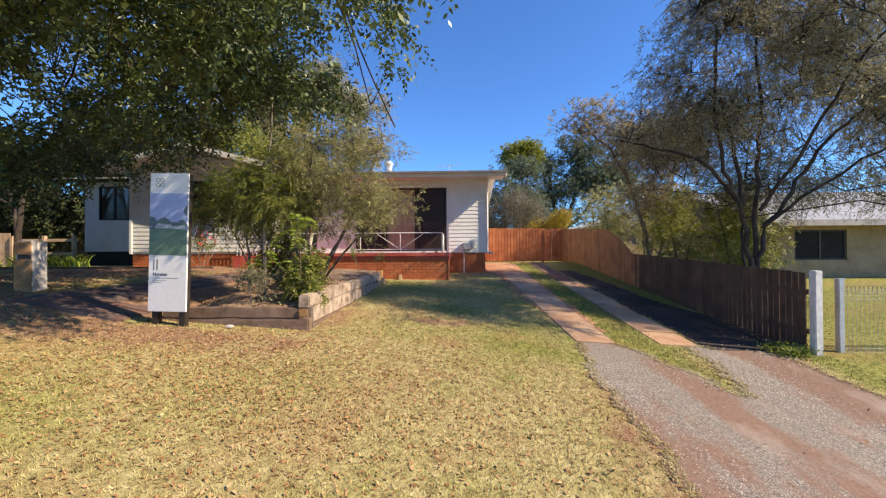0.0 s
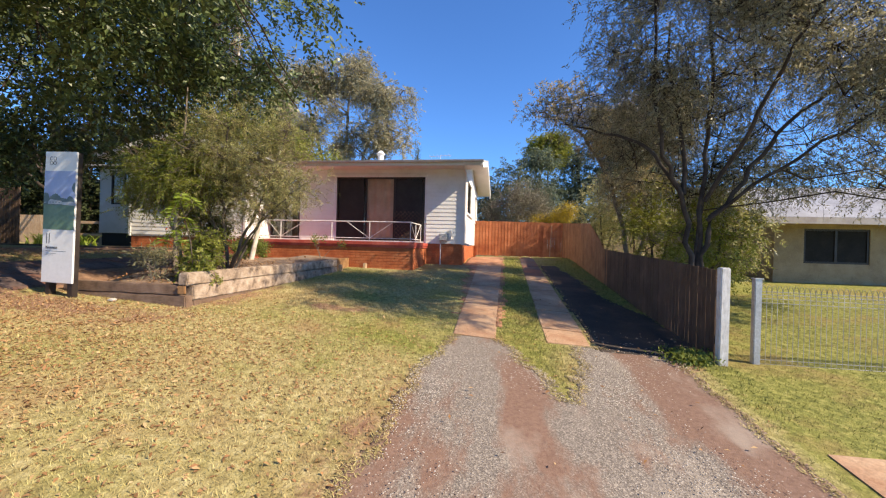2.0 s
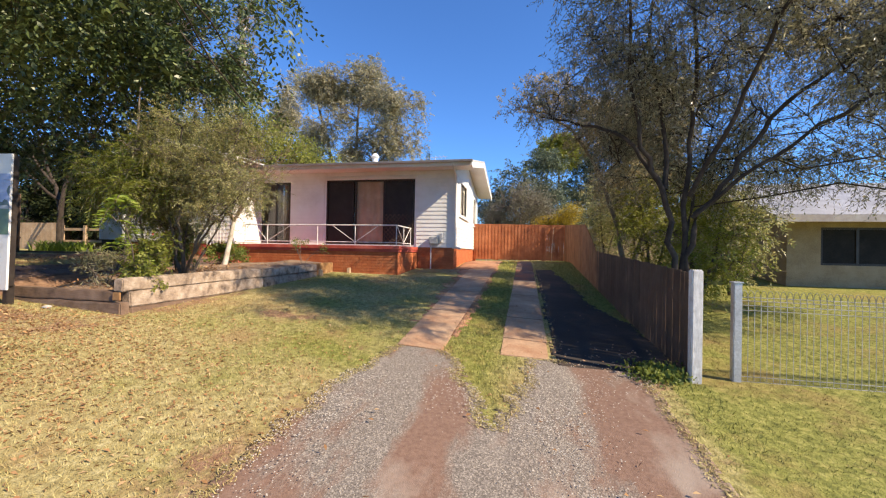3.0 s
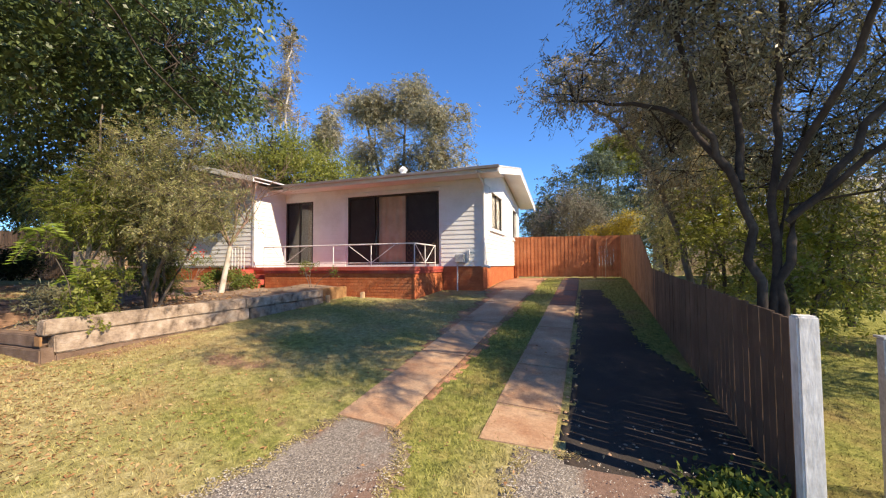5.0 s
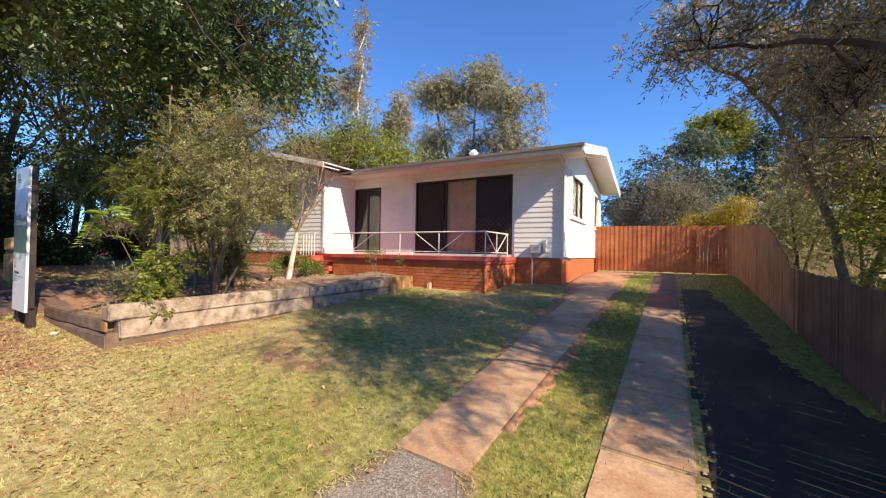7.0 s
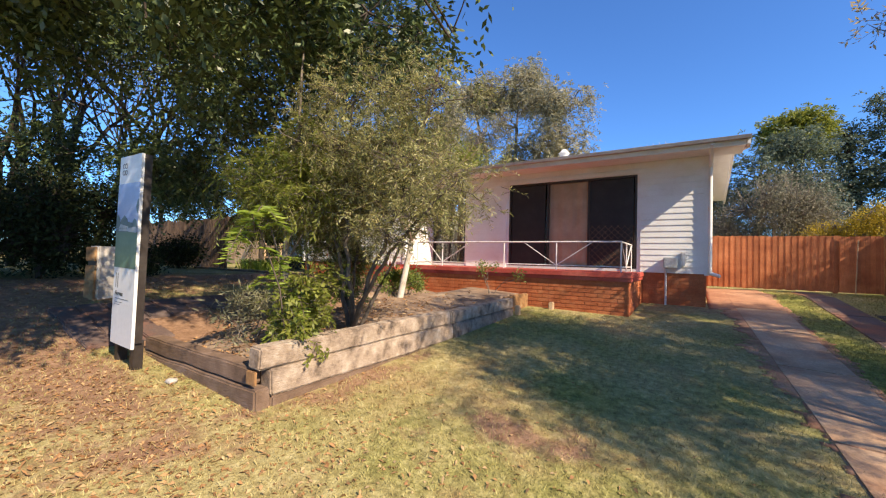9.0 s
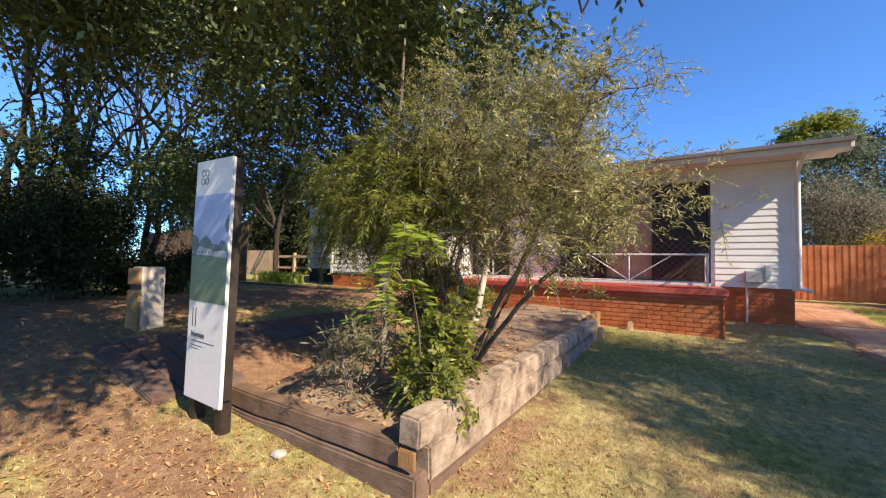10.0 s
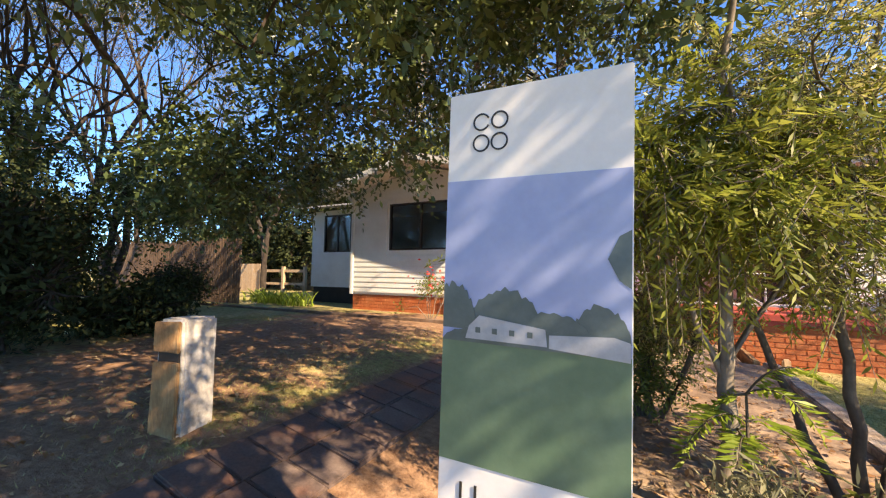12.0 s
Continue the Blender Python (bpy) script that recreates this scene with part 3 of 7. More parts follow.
xs, ys = axis_points(-16, 15, 0.2, 600), axis_points(-4, 24, 0.2, 600)
X, Y = np.meshgrid(xs, ys)
Z = ground_z(X, Y)
nx, ny = len(xs), len(ys)
i, j = np.meshgrid(np.arange(nx - 1), np.arange(ny - 1))
q = (j * nx + i).ravel()
me = np_mesh("ground", np.stack([X, Y, Z], -1).reshape(-1, 3), np.stack([q, q + 1, q + nx + 1, q + nx], 1), m_ground, True)
for nm, fn in (("bare", bare_amount), ("lush", lush_amount)):
    a = me.attributes.new(nm, "FLOAT", "POINT")
    a.data.foreach_set("value", fn(X, Y).ravel().astype(np.float32))
tagged(new("ground", me), "patchy straw and green lawn over red soil", "ground", kind="structure")


def ragged(x, y, amp=0.07, f=2.3, seed=0.0):
    w = np.sin(x * f * 2.1 + y * f + seed) * 0.7 + np.sin(y * f * 2.7 - x * f * 0.8 + seed * 2) * 0.6
    return amp * (w + 0.5 * np.sin((x + y) * f * 5.3 + seed + w) + 0.4 * np.sin(y * f * 11.7 + 3 * w) + 0.35 * np.sin(y * f * 23.1 + x * 9 + 2 * w)) / 2


def in_apron(x, y):
    left = 1.27 + 0.05 * np.clip(y - 1, 0, 3) + 0.12 * np.clip(y - 4, 0, 2) + ragged(x * 0, y, 0.09, 2.6)
    right = 4.33 + 0.05 * np.clip(2 - y, 0, 4) + ragged(x * 0, y, 0.05, 2.0, 2)
    tongue = (np.abs(x - 2.78 - 0.1 * (4.6 - y)) < (y - 3.95) * 0.32 + ragged(x, y, 0.13, 3)) & (y > 3.95)
    return (x > left) & (x < right) & (y < 5.42 + ragged(x, y, 0.05, 3) + 0.12 * (x - 2)) & (y > -3.6) & ~tongue


# bitumen beside the fence, widened near it over grass that lies in shade
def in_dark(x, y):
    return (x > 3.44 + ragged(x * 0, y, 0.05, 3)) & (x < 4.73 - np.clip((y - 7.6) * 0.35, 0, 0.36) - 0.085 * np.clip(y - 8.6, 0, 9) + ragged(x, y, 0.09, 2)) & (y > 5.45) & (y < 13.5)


def in_bed(x, y):
    left = -4.0 - 0.15 * np.sin(y)
    return (x > left) & (x < -2.02) & (y > 5.22) & (y < 11.4) | (x > -5.1) & (x < -2.05) & (y > 9.0) & (y < 11.45)


def in_path(x, y):
    return (x > -5.66) & (x < np.where(y < 5.5, -4.26, -4.96)) & (y > 4.7) & (y < 10.9)


def in_strip(x, y):
    w = np.clip((y - 5.4) / 10, 0, 1)
    return (x > 1.62 - 0.25 * w) & (x < 2.18 + 0.05 * w) & (y > 5.38) & (y < 17.6) | (x > 2.82 + 0.05 * w) & (x < 3.38) & (y > 5.5) & (y < 17.6)


def patch(name, inside, bounds, res, lift, mat, label, bed=None):
    x0, x1, y0, y1 = bounds
    gx, gy = np.arange(x0, x1 + res, res), np.arange(y0, y1 + res, res)
    A, B = np.meshgrid(gx, gy)
    C = (bed(A, B) if bed else ground_z(A, B)) + lift
    n = len(gx)
    a, b = np.meshgrid(np.arange(n - 1), np.arange(len(gy) - 1))
    a, b = a.ravel(), b.ravel()
    keep = inside(gx[a] + res / 2, gy[b] + res / 2)
    k = (b * n + a)[keep]
    F = np.stack([k, k + 1, k + n + 1, k + n], 1)
    used, inv = np.unique(F, return_inverse=True)
    V = np.stack([A, B, C], -1).reshape(-1, 3)[used]
    F = inv.reshape(-1, 4)
    # a skirt that goes down into the ground
    E = np.concatenate([F[:, [0, 1]], F[:, [1, 2]], F[:, [2, 3]], F[:, [3, 0]]])
    s = np.sort(E, 1)
    _, first, cnt = np.unique(s, axis=0, return_index=True, return_counts=True)
    rim = E[first[cnt == 1]]
    low = V.copy()
    low[:, 2] -= lift + (0.5 if bed else 0.06)
    nv = len(V)
    F = np.concatenate([F, np.stack([rim[:, 1], rim[:, 0], rim[:, 0] + nv, rim[:, 1] + nv], 1)])
    return tagged(new(name, np_mesh(name, np.concatenate([V, low]), F, mat)), label, "ground", kind="structure")


def bed_z(x, y):
    d = np.clip((y - 9.85) / 0.1, 0, 1) * np.clip((x + 2.3) / 0.16, 0, 1)
    return (1 - d) * bed_level(x, y) + d * (ground_z(x, y) - 0.02)


def bed_level(x, y):
    return np.maximum(ground_z(x, y) + 0.03, 0.73 + 0.11 * np.clip((y - 5.2) / 0.8, 0, 1) + 0.026 * (y - 5.2) + 0.05 * np.clip(-x - 2.2, 0, 1.2) * np.clip((y - 6) / 2, 0, 1) + 0.02 * np.sin(x * 3.1) * np.sin(y * 2.3) - 0.25 * np.clip(-x - 3.5, 0, 1))


patch("driveway", in_apron, (0.9, 5.0, -3.7, 5.9), 0.03, 0.002, m_asphalt, "worn grey bitumen driveway stained with red dirt")
def dirt_amount(x, y):
    def spot(cx, cy, rx, ry, k):
        return k * np.exp(-(((x - cx) / rx) ** 2 + ((y - cy) / ry) ** 2))
    return spot(2.45, 3.9, 0.20, 0.8, 0.40) + spot(3.95, 3.0, 0.42, 3.2, 0.16) + spot(1.5, 2.5, 0.3, 0.8, 0.20) + spot(2.6, 2.2, 0.3, 0.6, 0.12) + spot(4.0, 4.4, 0.35, 0.7, 0.25) + spot(1.35, 3.2, 0.25, 0.7, 0.2) - spot(3.35, 3.2, 0.22, 2.0, 0.12) + 0.01


me = bpy.data.objects["driveway"].data
co = np.empty(len(me.vertices) * 3, np.float32)
me.vertices.foreach_get("co", co)
co = co.reshape(-1, 3)
me.attributes.new("dirt", "FLOAT", "POINT").data.foreach_set("value", dirt_amount(co[:, 0], co[:, 1]).astype(np.float32))
patch("driveway_edge", in_dark, (3.3, 4.8, 5.4, 13.6), 0.05, 0.0035, m_shaded_bitumen, "dark bitumen strip beside the paling fence, darkened further for the fence's shade")
patch("garden_bed", in_bed, (-5.3, -1.1, 5.1, 11.5), 0.08, 0.0, m_bed, "mulched garden bed behind timber sleepers", bed_z)
patch("red_earth", lambda x, y: (x > 0.97) & (x < 1.5 + ragged(x, y, 0.15, 1.5)) & (y > 12.9 + ragged(x, y, 0.1, 2)) & (y < 17.68), (0.9, 1.8, 12.6, 17.8), 0.08, 0.01, m_red_earth, "bare red earth beside the house")


patch("strip_verge", lambda x, y: (x > 1.62 - 0.055 * (y - 5.4) + ragged(x, y, 0.16, 1.9)) & (x < 1.75) & (y > 6.6 + ragged(x, y, 0.2, 3)) & (y < 13.2) | (x > 2.15) & (x < 2.27 + ragged(x, y, 0.09, 2.4, 3)) & (y > 5.6) & (y < 17), (0.6, 2.6, 6.0, 17.2), 0.05, 0.008, m_red_earth, "trodden red earth beside the wheel strips")


# ---- driveway strips and paths ----
def slab(name, x0, x1, y0, y1, parent, mat, shift=(0, 0), lift=0.045, skew=0.0):
    bm = bmesh.new()
    top = []
    for x, y in ((x0, y0), (x1, y0 + skew), (x1 + shift[1], y1), (x0 + shift[0], y1)):
        top.append(bm.verts.new((x, y, gz(x, y) + lift)))
    low = [bm.verts.new(v.co - Vector((0, 0, 0.16))) for v in top]
    bm.faces.new(top)
    bm.faces.new(low[::-1])
    for i in range(4):
        bm.faces.new((top[i], low[i], low[(i + 1) % 4], top[(i + 1) % 4]))
    bmesh.ops.bevel(bm, geom=[e for e in bm.edges if all(v in top for v in e.verts)], offset=0.012, segments=2, affect="EDGES")
    return part(name, bm, mat, parent)


strips = thing("driveway_strips", (2.5, 5.4, gz(2.5, 5.4)), "two worn concrete wheel strips with grass between", "driveway", kind="structure")
edges = (5.40, 7.3, 9.2, 11.2, 13.2, 15.4, 17.55)
for a, b in zip(edges, edges[1:]):
    wa, wb = (a - 5.4) / 10, (b - 5.4) / 10
    slab("slab", 1.62 - 0.25 * wa, 2.17 + 0.05 * wa, a, b - 0.014, strips, m_concrete if a < 13 else m_red_earth, (-0.25 * (wb - wa), 0.05 * (wb - wa)), 0.014)
    if a < 6:
        slab("slab", 2.81, 3.37, a + 0.12, 6.16, strips, m_concrete, (0.004, 0.006), 0.010, 0.05)
    slab("slab", 2.81 + 0.05 * wa, 3.38, 6.176 if a < 6 else a, b - 0.014, strips, m_concrete if a < 11 else m_path, (0.05 * (wb - wa), 0), 0.014, 0)

path = thing("garden_path", (-4.9, 4.7, gz(-4.9, 4.7)), "dark grey paver path stained by red soil", "path", kind="structure")
for k in range(24):
    for q in range(4 if k < 3 else 2):
        slab("paver", -5.66 + 0.35 * q, -5.318 + 0.35 * q, 4.7 + k * 0.26 + 0.02 * (q % 2), 4.952 + k * 0.26 + 0.02 * (q % 2), path, m_path, (0, 0), 0.03 + 0.004 * ((k * 7 + q * 3) % 4 - 1.5))
foot = thing("footpath_slab", (4.9, 3.3, gz(4.9, 3.3)), "pale concrete footpath slab sunk in the verge", "path", kind="structure")
slab("slab", 4.56, 7.4, 2.2, 3.62, foot, m_concrete, (0, 0), 0.009)

# ---- house ----
house = thing("house", (-2.5, 15.5, 0.9), "white weatherboard cottage on a red brick base", "house")
FRONT, SIDE, BACK = 13.0, 0.95, 18.9
part("front_wall", wall("x", 13.0, 13.12, -5.9, 0.95, 1.5, 3.95, ((-5.86, -4.76, 1.58, 3.64), (-3.42, -0.35, 1.58, 3.68))), m_white, house)
part("side_wall", wall("y", 0.83, 0.95, 13.12, 18.9, 1.5, 3.95, ((13.80, 15.66, 2.62, 3.74), (17.4, 18.3, 2.55, 3.66))), m_white, house)
part("rear_wall", wall("x", 18.78, 18.9, -12.9, 0.83, 0.7, 3.95), m_white, house)
part("gable_wall", prism([(13.0, 3.952), (18.9, 3.952), (15.7, 4.64), (13.0, 4.1)], "x", 0.83, 0.95), m_white, house)
part("wing_front_wall", wall("x", 11.7, 11.82, -10.1, -5.9, 1.5, 4.08, ((-8.97, -7.2, 2.6, 3.75),)), m_white, house)
part("wing_gable_wall", prism([(-10.1, 4.082), (-5.9, 4.082), (-8.0, 4.58)], "y", 11.7, 11.82), m_white, house)
part("wing_side_wall", wall("y", -6.02, -5.9, 11.82, 13.0, 1.5, 4.05), m_white, house)
part("wing_side_wall", wall("y", -10.1, -9.98, 11.82, 13.0, 1.5, 4.05), m_white, house)
part("recess_wall", wall("x", 13.0, 13.12, -12.9, -10.1, 1.6, 4.0, ((-12.4, -11.3, 2.68, 3.85),)), m_white, house)
part("recess_side_wall", wall("y", -12.9, -12.78, 13.12, 18.78, 0.7, 4.0), m_white, house)

board = bpy.data.meshes.new("weatherboard")
bm = prism([(0.0, 0.0), (-0.026, 0.0), (-0.026, 0.012), (-0.014, 0.136), (0.0, 0.136)], "x", 0, 1)
bmesh.ops.recalc_face_normals(bm, faces=bm.faces)
bm.to_mesh(board)
bm.free()
board.materials.append(m_white)


def boards(parent, axis, fixed, u0, u1, z0, z1, holes=()):
    step = 0.128
    for k in range(int((z1 - z0) / step)):
        z = z0 + k * step
        cut = [(a, b) for a, b, p, q in holes if p < z + step * 0.6 and q > z + step * 0.4]
        u = u0
        for a, b in sorted(cut) + [(u1, u1)]:
            if a - u > 0.03:
                m = Matrix.Translation((u, fixed, z)) if axis == "x" else Matrix.Translation((fixed, u, z)) @ Matrix.Rotation(radians(90), 4, "Z")
                piece("weatherboard", board, parent, m @ Matrix.Diagonal((a - u, 1, 1, 1)))
            u = max(u, b)


boards(house, "x", 12.998, -5.86, 0.93, 1.50, 3.94, ((-5.9, -4.70, 1.5, 3.70), (-3.49, -0.28, 1.5, 3.75)))
boards(house, "y", 0.952, 13.06, 18.88, 1.50, 3.94, ((13.98, 15.42, 2.48, 3.73), (17.33, 18.37, 2.48, 3.73)))
boards(house, "x", 11.698, -10.08, -5.94, 1.56, 4.5, ((-9.04, -7.13, 2.53, 3.82), (-10.1, -9.3, 4.2, 4.6), (-6.8, -5.9, 4.2, 4.6)))
boards(house, "y", -5.898, 11.74, 12.99, 1.56, 4.0)

part("corner_stop", box(0.90, 0.99, 12.955, 13.05, 1.47, 3.93, bevel=0.008), m_white, house)
part("corner_stop", box(-5.94, -5.85, 11.655, 11.75, 1.5, 4.05, bevel=0.008), m_white, house)
part("corner_stop", box(-10.15, -10.06, 11.655, 11.75, 1.5, 4.05, bevel=0.008), m_white, house)

# roofs
part("roof", prism([(12.25, 4.06), (15.7, 4.80), (19.5, 4.02), (19.5, 3.98), (15.7, 4.755), (12.25, 4.015)], "x", -6.4, 1.585), m_roof, house)
part("wing_roof", prism([(-10.75, 4.10), (-8.0, 4.76), (-5.25, 4.10), (-5.25, 4.06), (-8.0, 4.715), (-10.75, 4.06)], "y", 11.02, 18.3), m_roof, house)
part("recess_roof", prism([(12.4, 4.05), (15.7, 4.7), (19.5, 4.0), (19.5, 3.96), (15.7, 4.66), (12.4, 4.01)], "x", -13.4, -9.0), m_roof, house)
part("soffit", box(-5.88, 1.52, 12.30, 13.1, 3.945, 3.965), m_white, house)
part("soffit", prism([(12.3, 3.94), (13.0, 4.09), (15.7, 4.66), (18.9, 4.0), (19.4, 3.9), (19.4, 3.92), (15.7, 4.70), (12.3, 3.962)], "x", 0.955, 1.53), m_white, house)
part("fascia", box(-5.35, 1.58, 12.275, 12.30, 3.91, 4.03), m_white, house)
g = prism([(12.27, 4.005), (12.17, 4.005), (12.155, 4.065), (12.17, 4.07), (12.185, 4.02), (12.26, 4.02)], "x", -5.3, 1.59)
part("gutter", g, m_fascia, house, "brown metal eaves gutter")
part("bargeboard", prism([(12.2, 4.05), (15.7, 4.79), (19.52, 4.01), (19.52, 3.80), (15.7, 4.56), (12.35, 3.86), (12.2, 3.90)], "x", 1.53, 1.575), m_white, house)
part("wing_bargeboard", prism([(-10.78, 4.08), (-8.0, 4.745), (-5.22, 4.08), (-5.22, 3.94), (-8.0, 4.60), (-10.78, 3.94)], "y", 10.985, 11.02), m_white, house)
part("wing_soffit", prism([(-10.7, 4.0), (-8.0, 4.65), (-5.3, 4.0), (-5.3, 3.975), (-8.0, 4.625), (-10.7, 3.975)], "y", 11.022, 11.69), m_white, house)
part("ceiling_lining", box(-5.85, 0.82, 13.13, 18.7, 3.90, 3.93), m_room, house)
part("floor_lining", box(-5.85, 0.82, 13.13, 18.7, 1.50, 1.55), m_pale_timber, house)
part("room_wall", box(-5.85, 0.82, 16.4, 16.5, 1.56, 3.89), m_room, house)
part("room_wall", box(-3.9, -3.8, 13.2, 16.39, 1.56, 3.89), m_room, house)
part("wing_room_wall", box(-9.9, -6.1, 14.5, 14.6, 1.2, 4.0), m_room, house)
part("wing_floor_lining", box(-9.9, -6.1, 11.9, 14.49, 1.50, 1.55), m_pale_timber, house)
part("recess_room_wall", box(-12.7, -10.2, 15.0, 15.1, 1.2, 4.0), m_room, house)
part("window_head", box(-3.50, -0.27, 12.95, 12.995, 3.69, 3.76), m_white, house)

# brick base
brick_mesh = bpy.data.meshes.new("brick")
bm = box(0, 0.222, 0, 0.03, 0, 0.068, bevel=0.005)
bmesh.ops.recalc_face_normals(bm, faces=bm.faces)
bm.to_mesh(brick_mesh)
bm.free()
brick_mesh.materials.append(m_brick)


def brick_face(parent, axis, fixed, u0, u1, z0, z1, flip=False, low=None):
    """Courses of half-lapped bricks set 7 mm proud of their backing; low(u): the ground along the face."""
    k, z = 0, z1 - 0.078
    while z > z0 - 0.05:
        u = u0 - (0.116 if k % 2 else 0)
        while u < u1 - 0.02:
            a, b = max(u, u0), min(u + 0.222, u1)
            if b - a > 0.03 and (low is None or z + 0.09 > low((a + b) / 2)):
                s = Matrix.Diagonal(((b - a) / 0.222, 1, 1, 1))
                if axis == "x":
                    m = Matrix.Translation((a, fixed - 0.007, z)) @ s
                else:
                    m = Matrix.Translation((fixed + 0.007, a, z)) @ Matrix.Rotation(radians(90), 4, "Z") @ s
                piece("brick", brick_mesh, parent, m)
            u += 0.232
        z -= 0.078
        k += 1


base_f = part("brick_base", box(-0.36, 0.93, 13.0, 13.1, 0.5, 1.497), m_mortar, house)
base_s = part("brick_base", box(0.83, 0.93, 13.1, 18.88, 0.5, 1.497), m_mortar, house)
base_w = part("brick_base", box(-10.08, -5.92, 11.72, 11.82, 0.7, 1.497), m_mortar, house)
# the open subfloor's darkness is a solid near-black panel
part("subfloor_shade", box(-12.8, -10.1, 13.02, 13.1, 0.8, 1.597), m_screen, house, "solid dark panel in place of the open subfloor's shade")

# openings
def glazed(name, x0, x1, z0, z1, y, label, panels=1, frame_w=0.05):
    d = part(name, wall("x", y - 0.02, y + 0.06, x0, x1, z0, z1, ((x0 + frame_w, x1 - frame_w, z0 + frame_w, z1 - frame_w),)), m_frame, house, label)
    w = (x1 - x0 - 2 * frame_w) / panels
    for k in range(panels):
        a = x0 + frame_w + k * w
        if k:
            part("mullion", box(a - 0.028, a + 0.028, y - 0.012, y + 0.05, z0 + frame_w, z1 - frame_w, bevel=0.004), m_frame, d)
        if name == "sliding_door" and k == 1:
            continue
        pane = part("pane", box(a + 0.03, a + w - 0.03, y + 0.02, y + 0.026, z0 + frame_w, z1 - frame_w), m_glass, d)
        pane.visible_shadow = False
    return d


door = glazed("sliding_door", -3.42, -0.35, 1.56, 3.68, 13.02, "dark framed three-panel glass sliding door with a security screen", 3)
bm = bmesh.new()
for k in range(-14, 16):
    for s in (1, -1):
        a = Vector((-1.38 + 0.5 + s * -0.49, 13.0, 1.62 + k * 0.14))
        b = a + Vector((s * 0.98, 0, 0.98))
        lo, hi = 1.62, 2.55
        t0, t1 = max(0, (lo - a.z) / 0.98), min(1, (hi - a.z) / 0.98)
        if t1 - t0 > 0.05:
            rod(bm, a.lerp(b, t0), a.lerp(b, t1), 0.004, 4)
part("security_screen", bm, m_paling_old, door, "diamond lattice security screen")["kind"] = "stuff"
part("screen_mesh", box(-3.35, -2.45, 13.022, 13.026, 1.62, 3.62), m_screen, door)
part("screen_mesh", box(-1.36, -0.42, 13.022, 13.026, 1.62, 3.62), m_screen, door)


def folds(x0, x1, y, z0, z1, mat, parent, name="curtain"):
    n = int((x1 - x0) / 0.02)
    bm = bmesh.new()
    for dy in (0.0,):
        row = []
        for k in range(n + 1):
            x = x0 + (x1 - x0) * k / n
            yy = y + 0.009 * math.sin(k * 0.55) + 0.006 * math.sin(k * 0.23)
            row.append((bm.verts.new((x, yy, z0)), bm.verts.new((x, yy, z1)), bm.verts.new((x, yy + 0.004, z1)), bm.verts.new((x, yy + 0.004, z0))))
        for a, b in zip(row, row[1:]):
            for i in range(4):
                bm.faces.new((a[i], b[i], b[(i + 1) % 4], a[(i + 1) % 4]))
    return part(name, bm, mat, parent, "drawn beige curtain")


folds(-2.42, -1.40, 13.085, 1.6, 3.64, m_curtain, door)
door2 = glazed("entry_door", -5.86, -4.76, 1.56, 3.64, 13.02, "dark framed glass entry door", 2)
folds(-5.2, -5.0, 13.3, 1.6, 3.6, m_curtain, door2)
win_w = glazed("wing_window", -8.97, -7.2, 2.6, 3.75, 11.72, "dark framed sliding window", 2, 0.04)
win_r = glazed("recess_window", -12.4, -11.3, 2.68, 3.85, 13.02, "dark framed window", 2, 0.04)


def side_window(y0, y1, z0, z1):
    w = part("side_window", wall("y", 0.93, 0.985, y0 - 0.07, y1 + 0.07, z0 - 0.07, z1 + 0.07, ((y0 + 0.02, y1 - 0.02, z0 + 0.02, z1 - 0.02),)), m_white, house, "white framed side window")
    p = part("pane", box(0.90, 0.906, y0, y1, z0, z1), m_glass, w)
    p.visible_shadow = False
    part("mullion", box(0.91, 0.95, (y0 + y1) / 2 - 0.02, (y0 + y1) / 2 + 0.02, z0 + 0.02, z1 - 0.02), m_frame, w)
    part("sill", box(0.95, 1.03, y0 - 0.09, y1 + 0.09, z0 - 0.10, z0 - 0.07, bevel=0.006), m_white, w)
    part("blind", box(0.875, 0.885, y0, y1, z0, z1), m_fascia, w, "grey-brown blind")


side_window(13.80, 15.66, 2.62, 3.74)
side_window(17.4, 18.3, 2.55, 3.66)

bm = bmesh.new()
rod(bm, (1.0, 12.93, 1.52), (1.0, 12.93, 3.7), 0.035, 10)
rod(bm, (1.0, 12.93, 3.7), (1.0, 12.22, 3.98), 0.035, 10)
rod(bm, (1.0, 12.93, 1.52), (1.16, 12.86, 1.47), 0.035, 10)
part("downpipe", bm, m_white, house, "white downpipe with a kicked foot")
bm = bmesh.new()
rod(bm, (-2.7, 15.45, 4.7), (-2.7, 15.45, 5.0), 0.11, 14)
rod(bm, (-2.7, 15.45, 5.0), (-2.7, 15.45, 5.06), 0.13, 14, 0.17)
rod(bm, (-2.7, 15.45, 5.06), (-2.7, 15.45, 5.18), 0.17, 14, 0.06)
part("roof_vent", bm, m_white, house, "white domed roof vent")

meter = thing("meter_box", (0.31, 12.93, 1.6), "grey electricity meter box with a conduit on the wall", "meter box")
part("box", box(0.18, 0.44, 12.82, 12.965, 1.60, 1.83, bevel=0.012), m_box_grey, meter)
part("lid", box(0.195, 0.425, 12.805, 12.822, 1.615, 1.815, bevel=0.006), m_box_grey, meter)
bm = bmesh.new()
rod(bm, (0.22, 12.93, 0.75), (0.22, 12.93, 1.62), 0.02, 8)
part("conduit", bm, m_offwhite, meter, "off-white conduit")
part("side_box", box(0.50, 0.58, 12.88, 12.965, 1.66, 1.95, bevel=0.008), m_offwhite, meter)

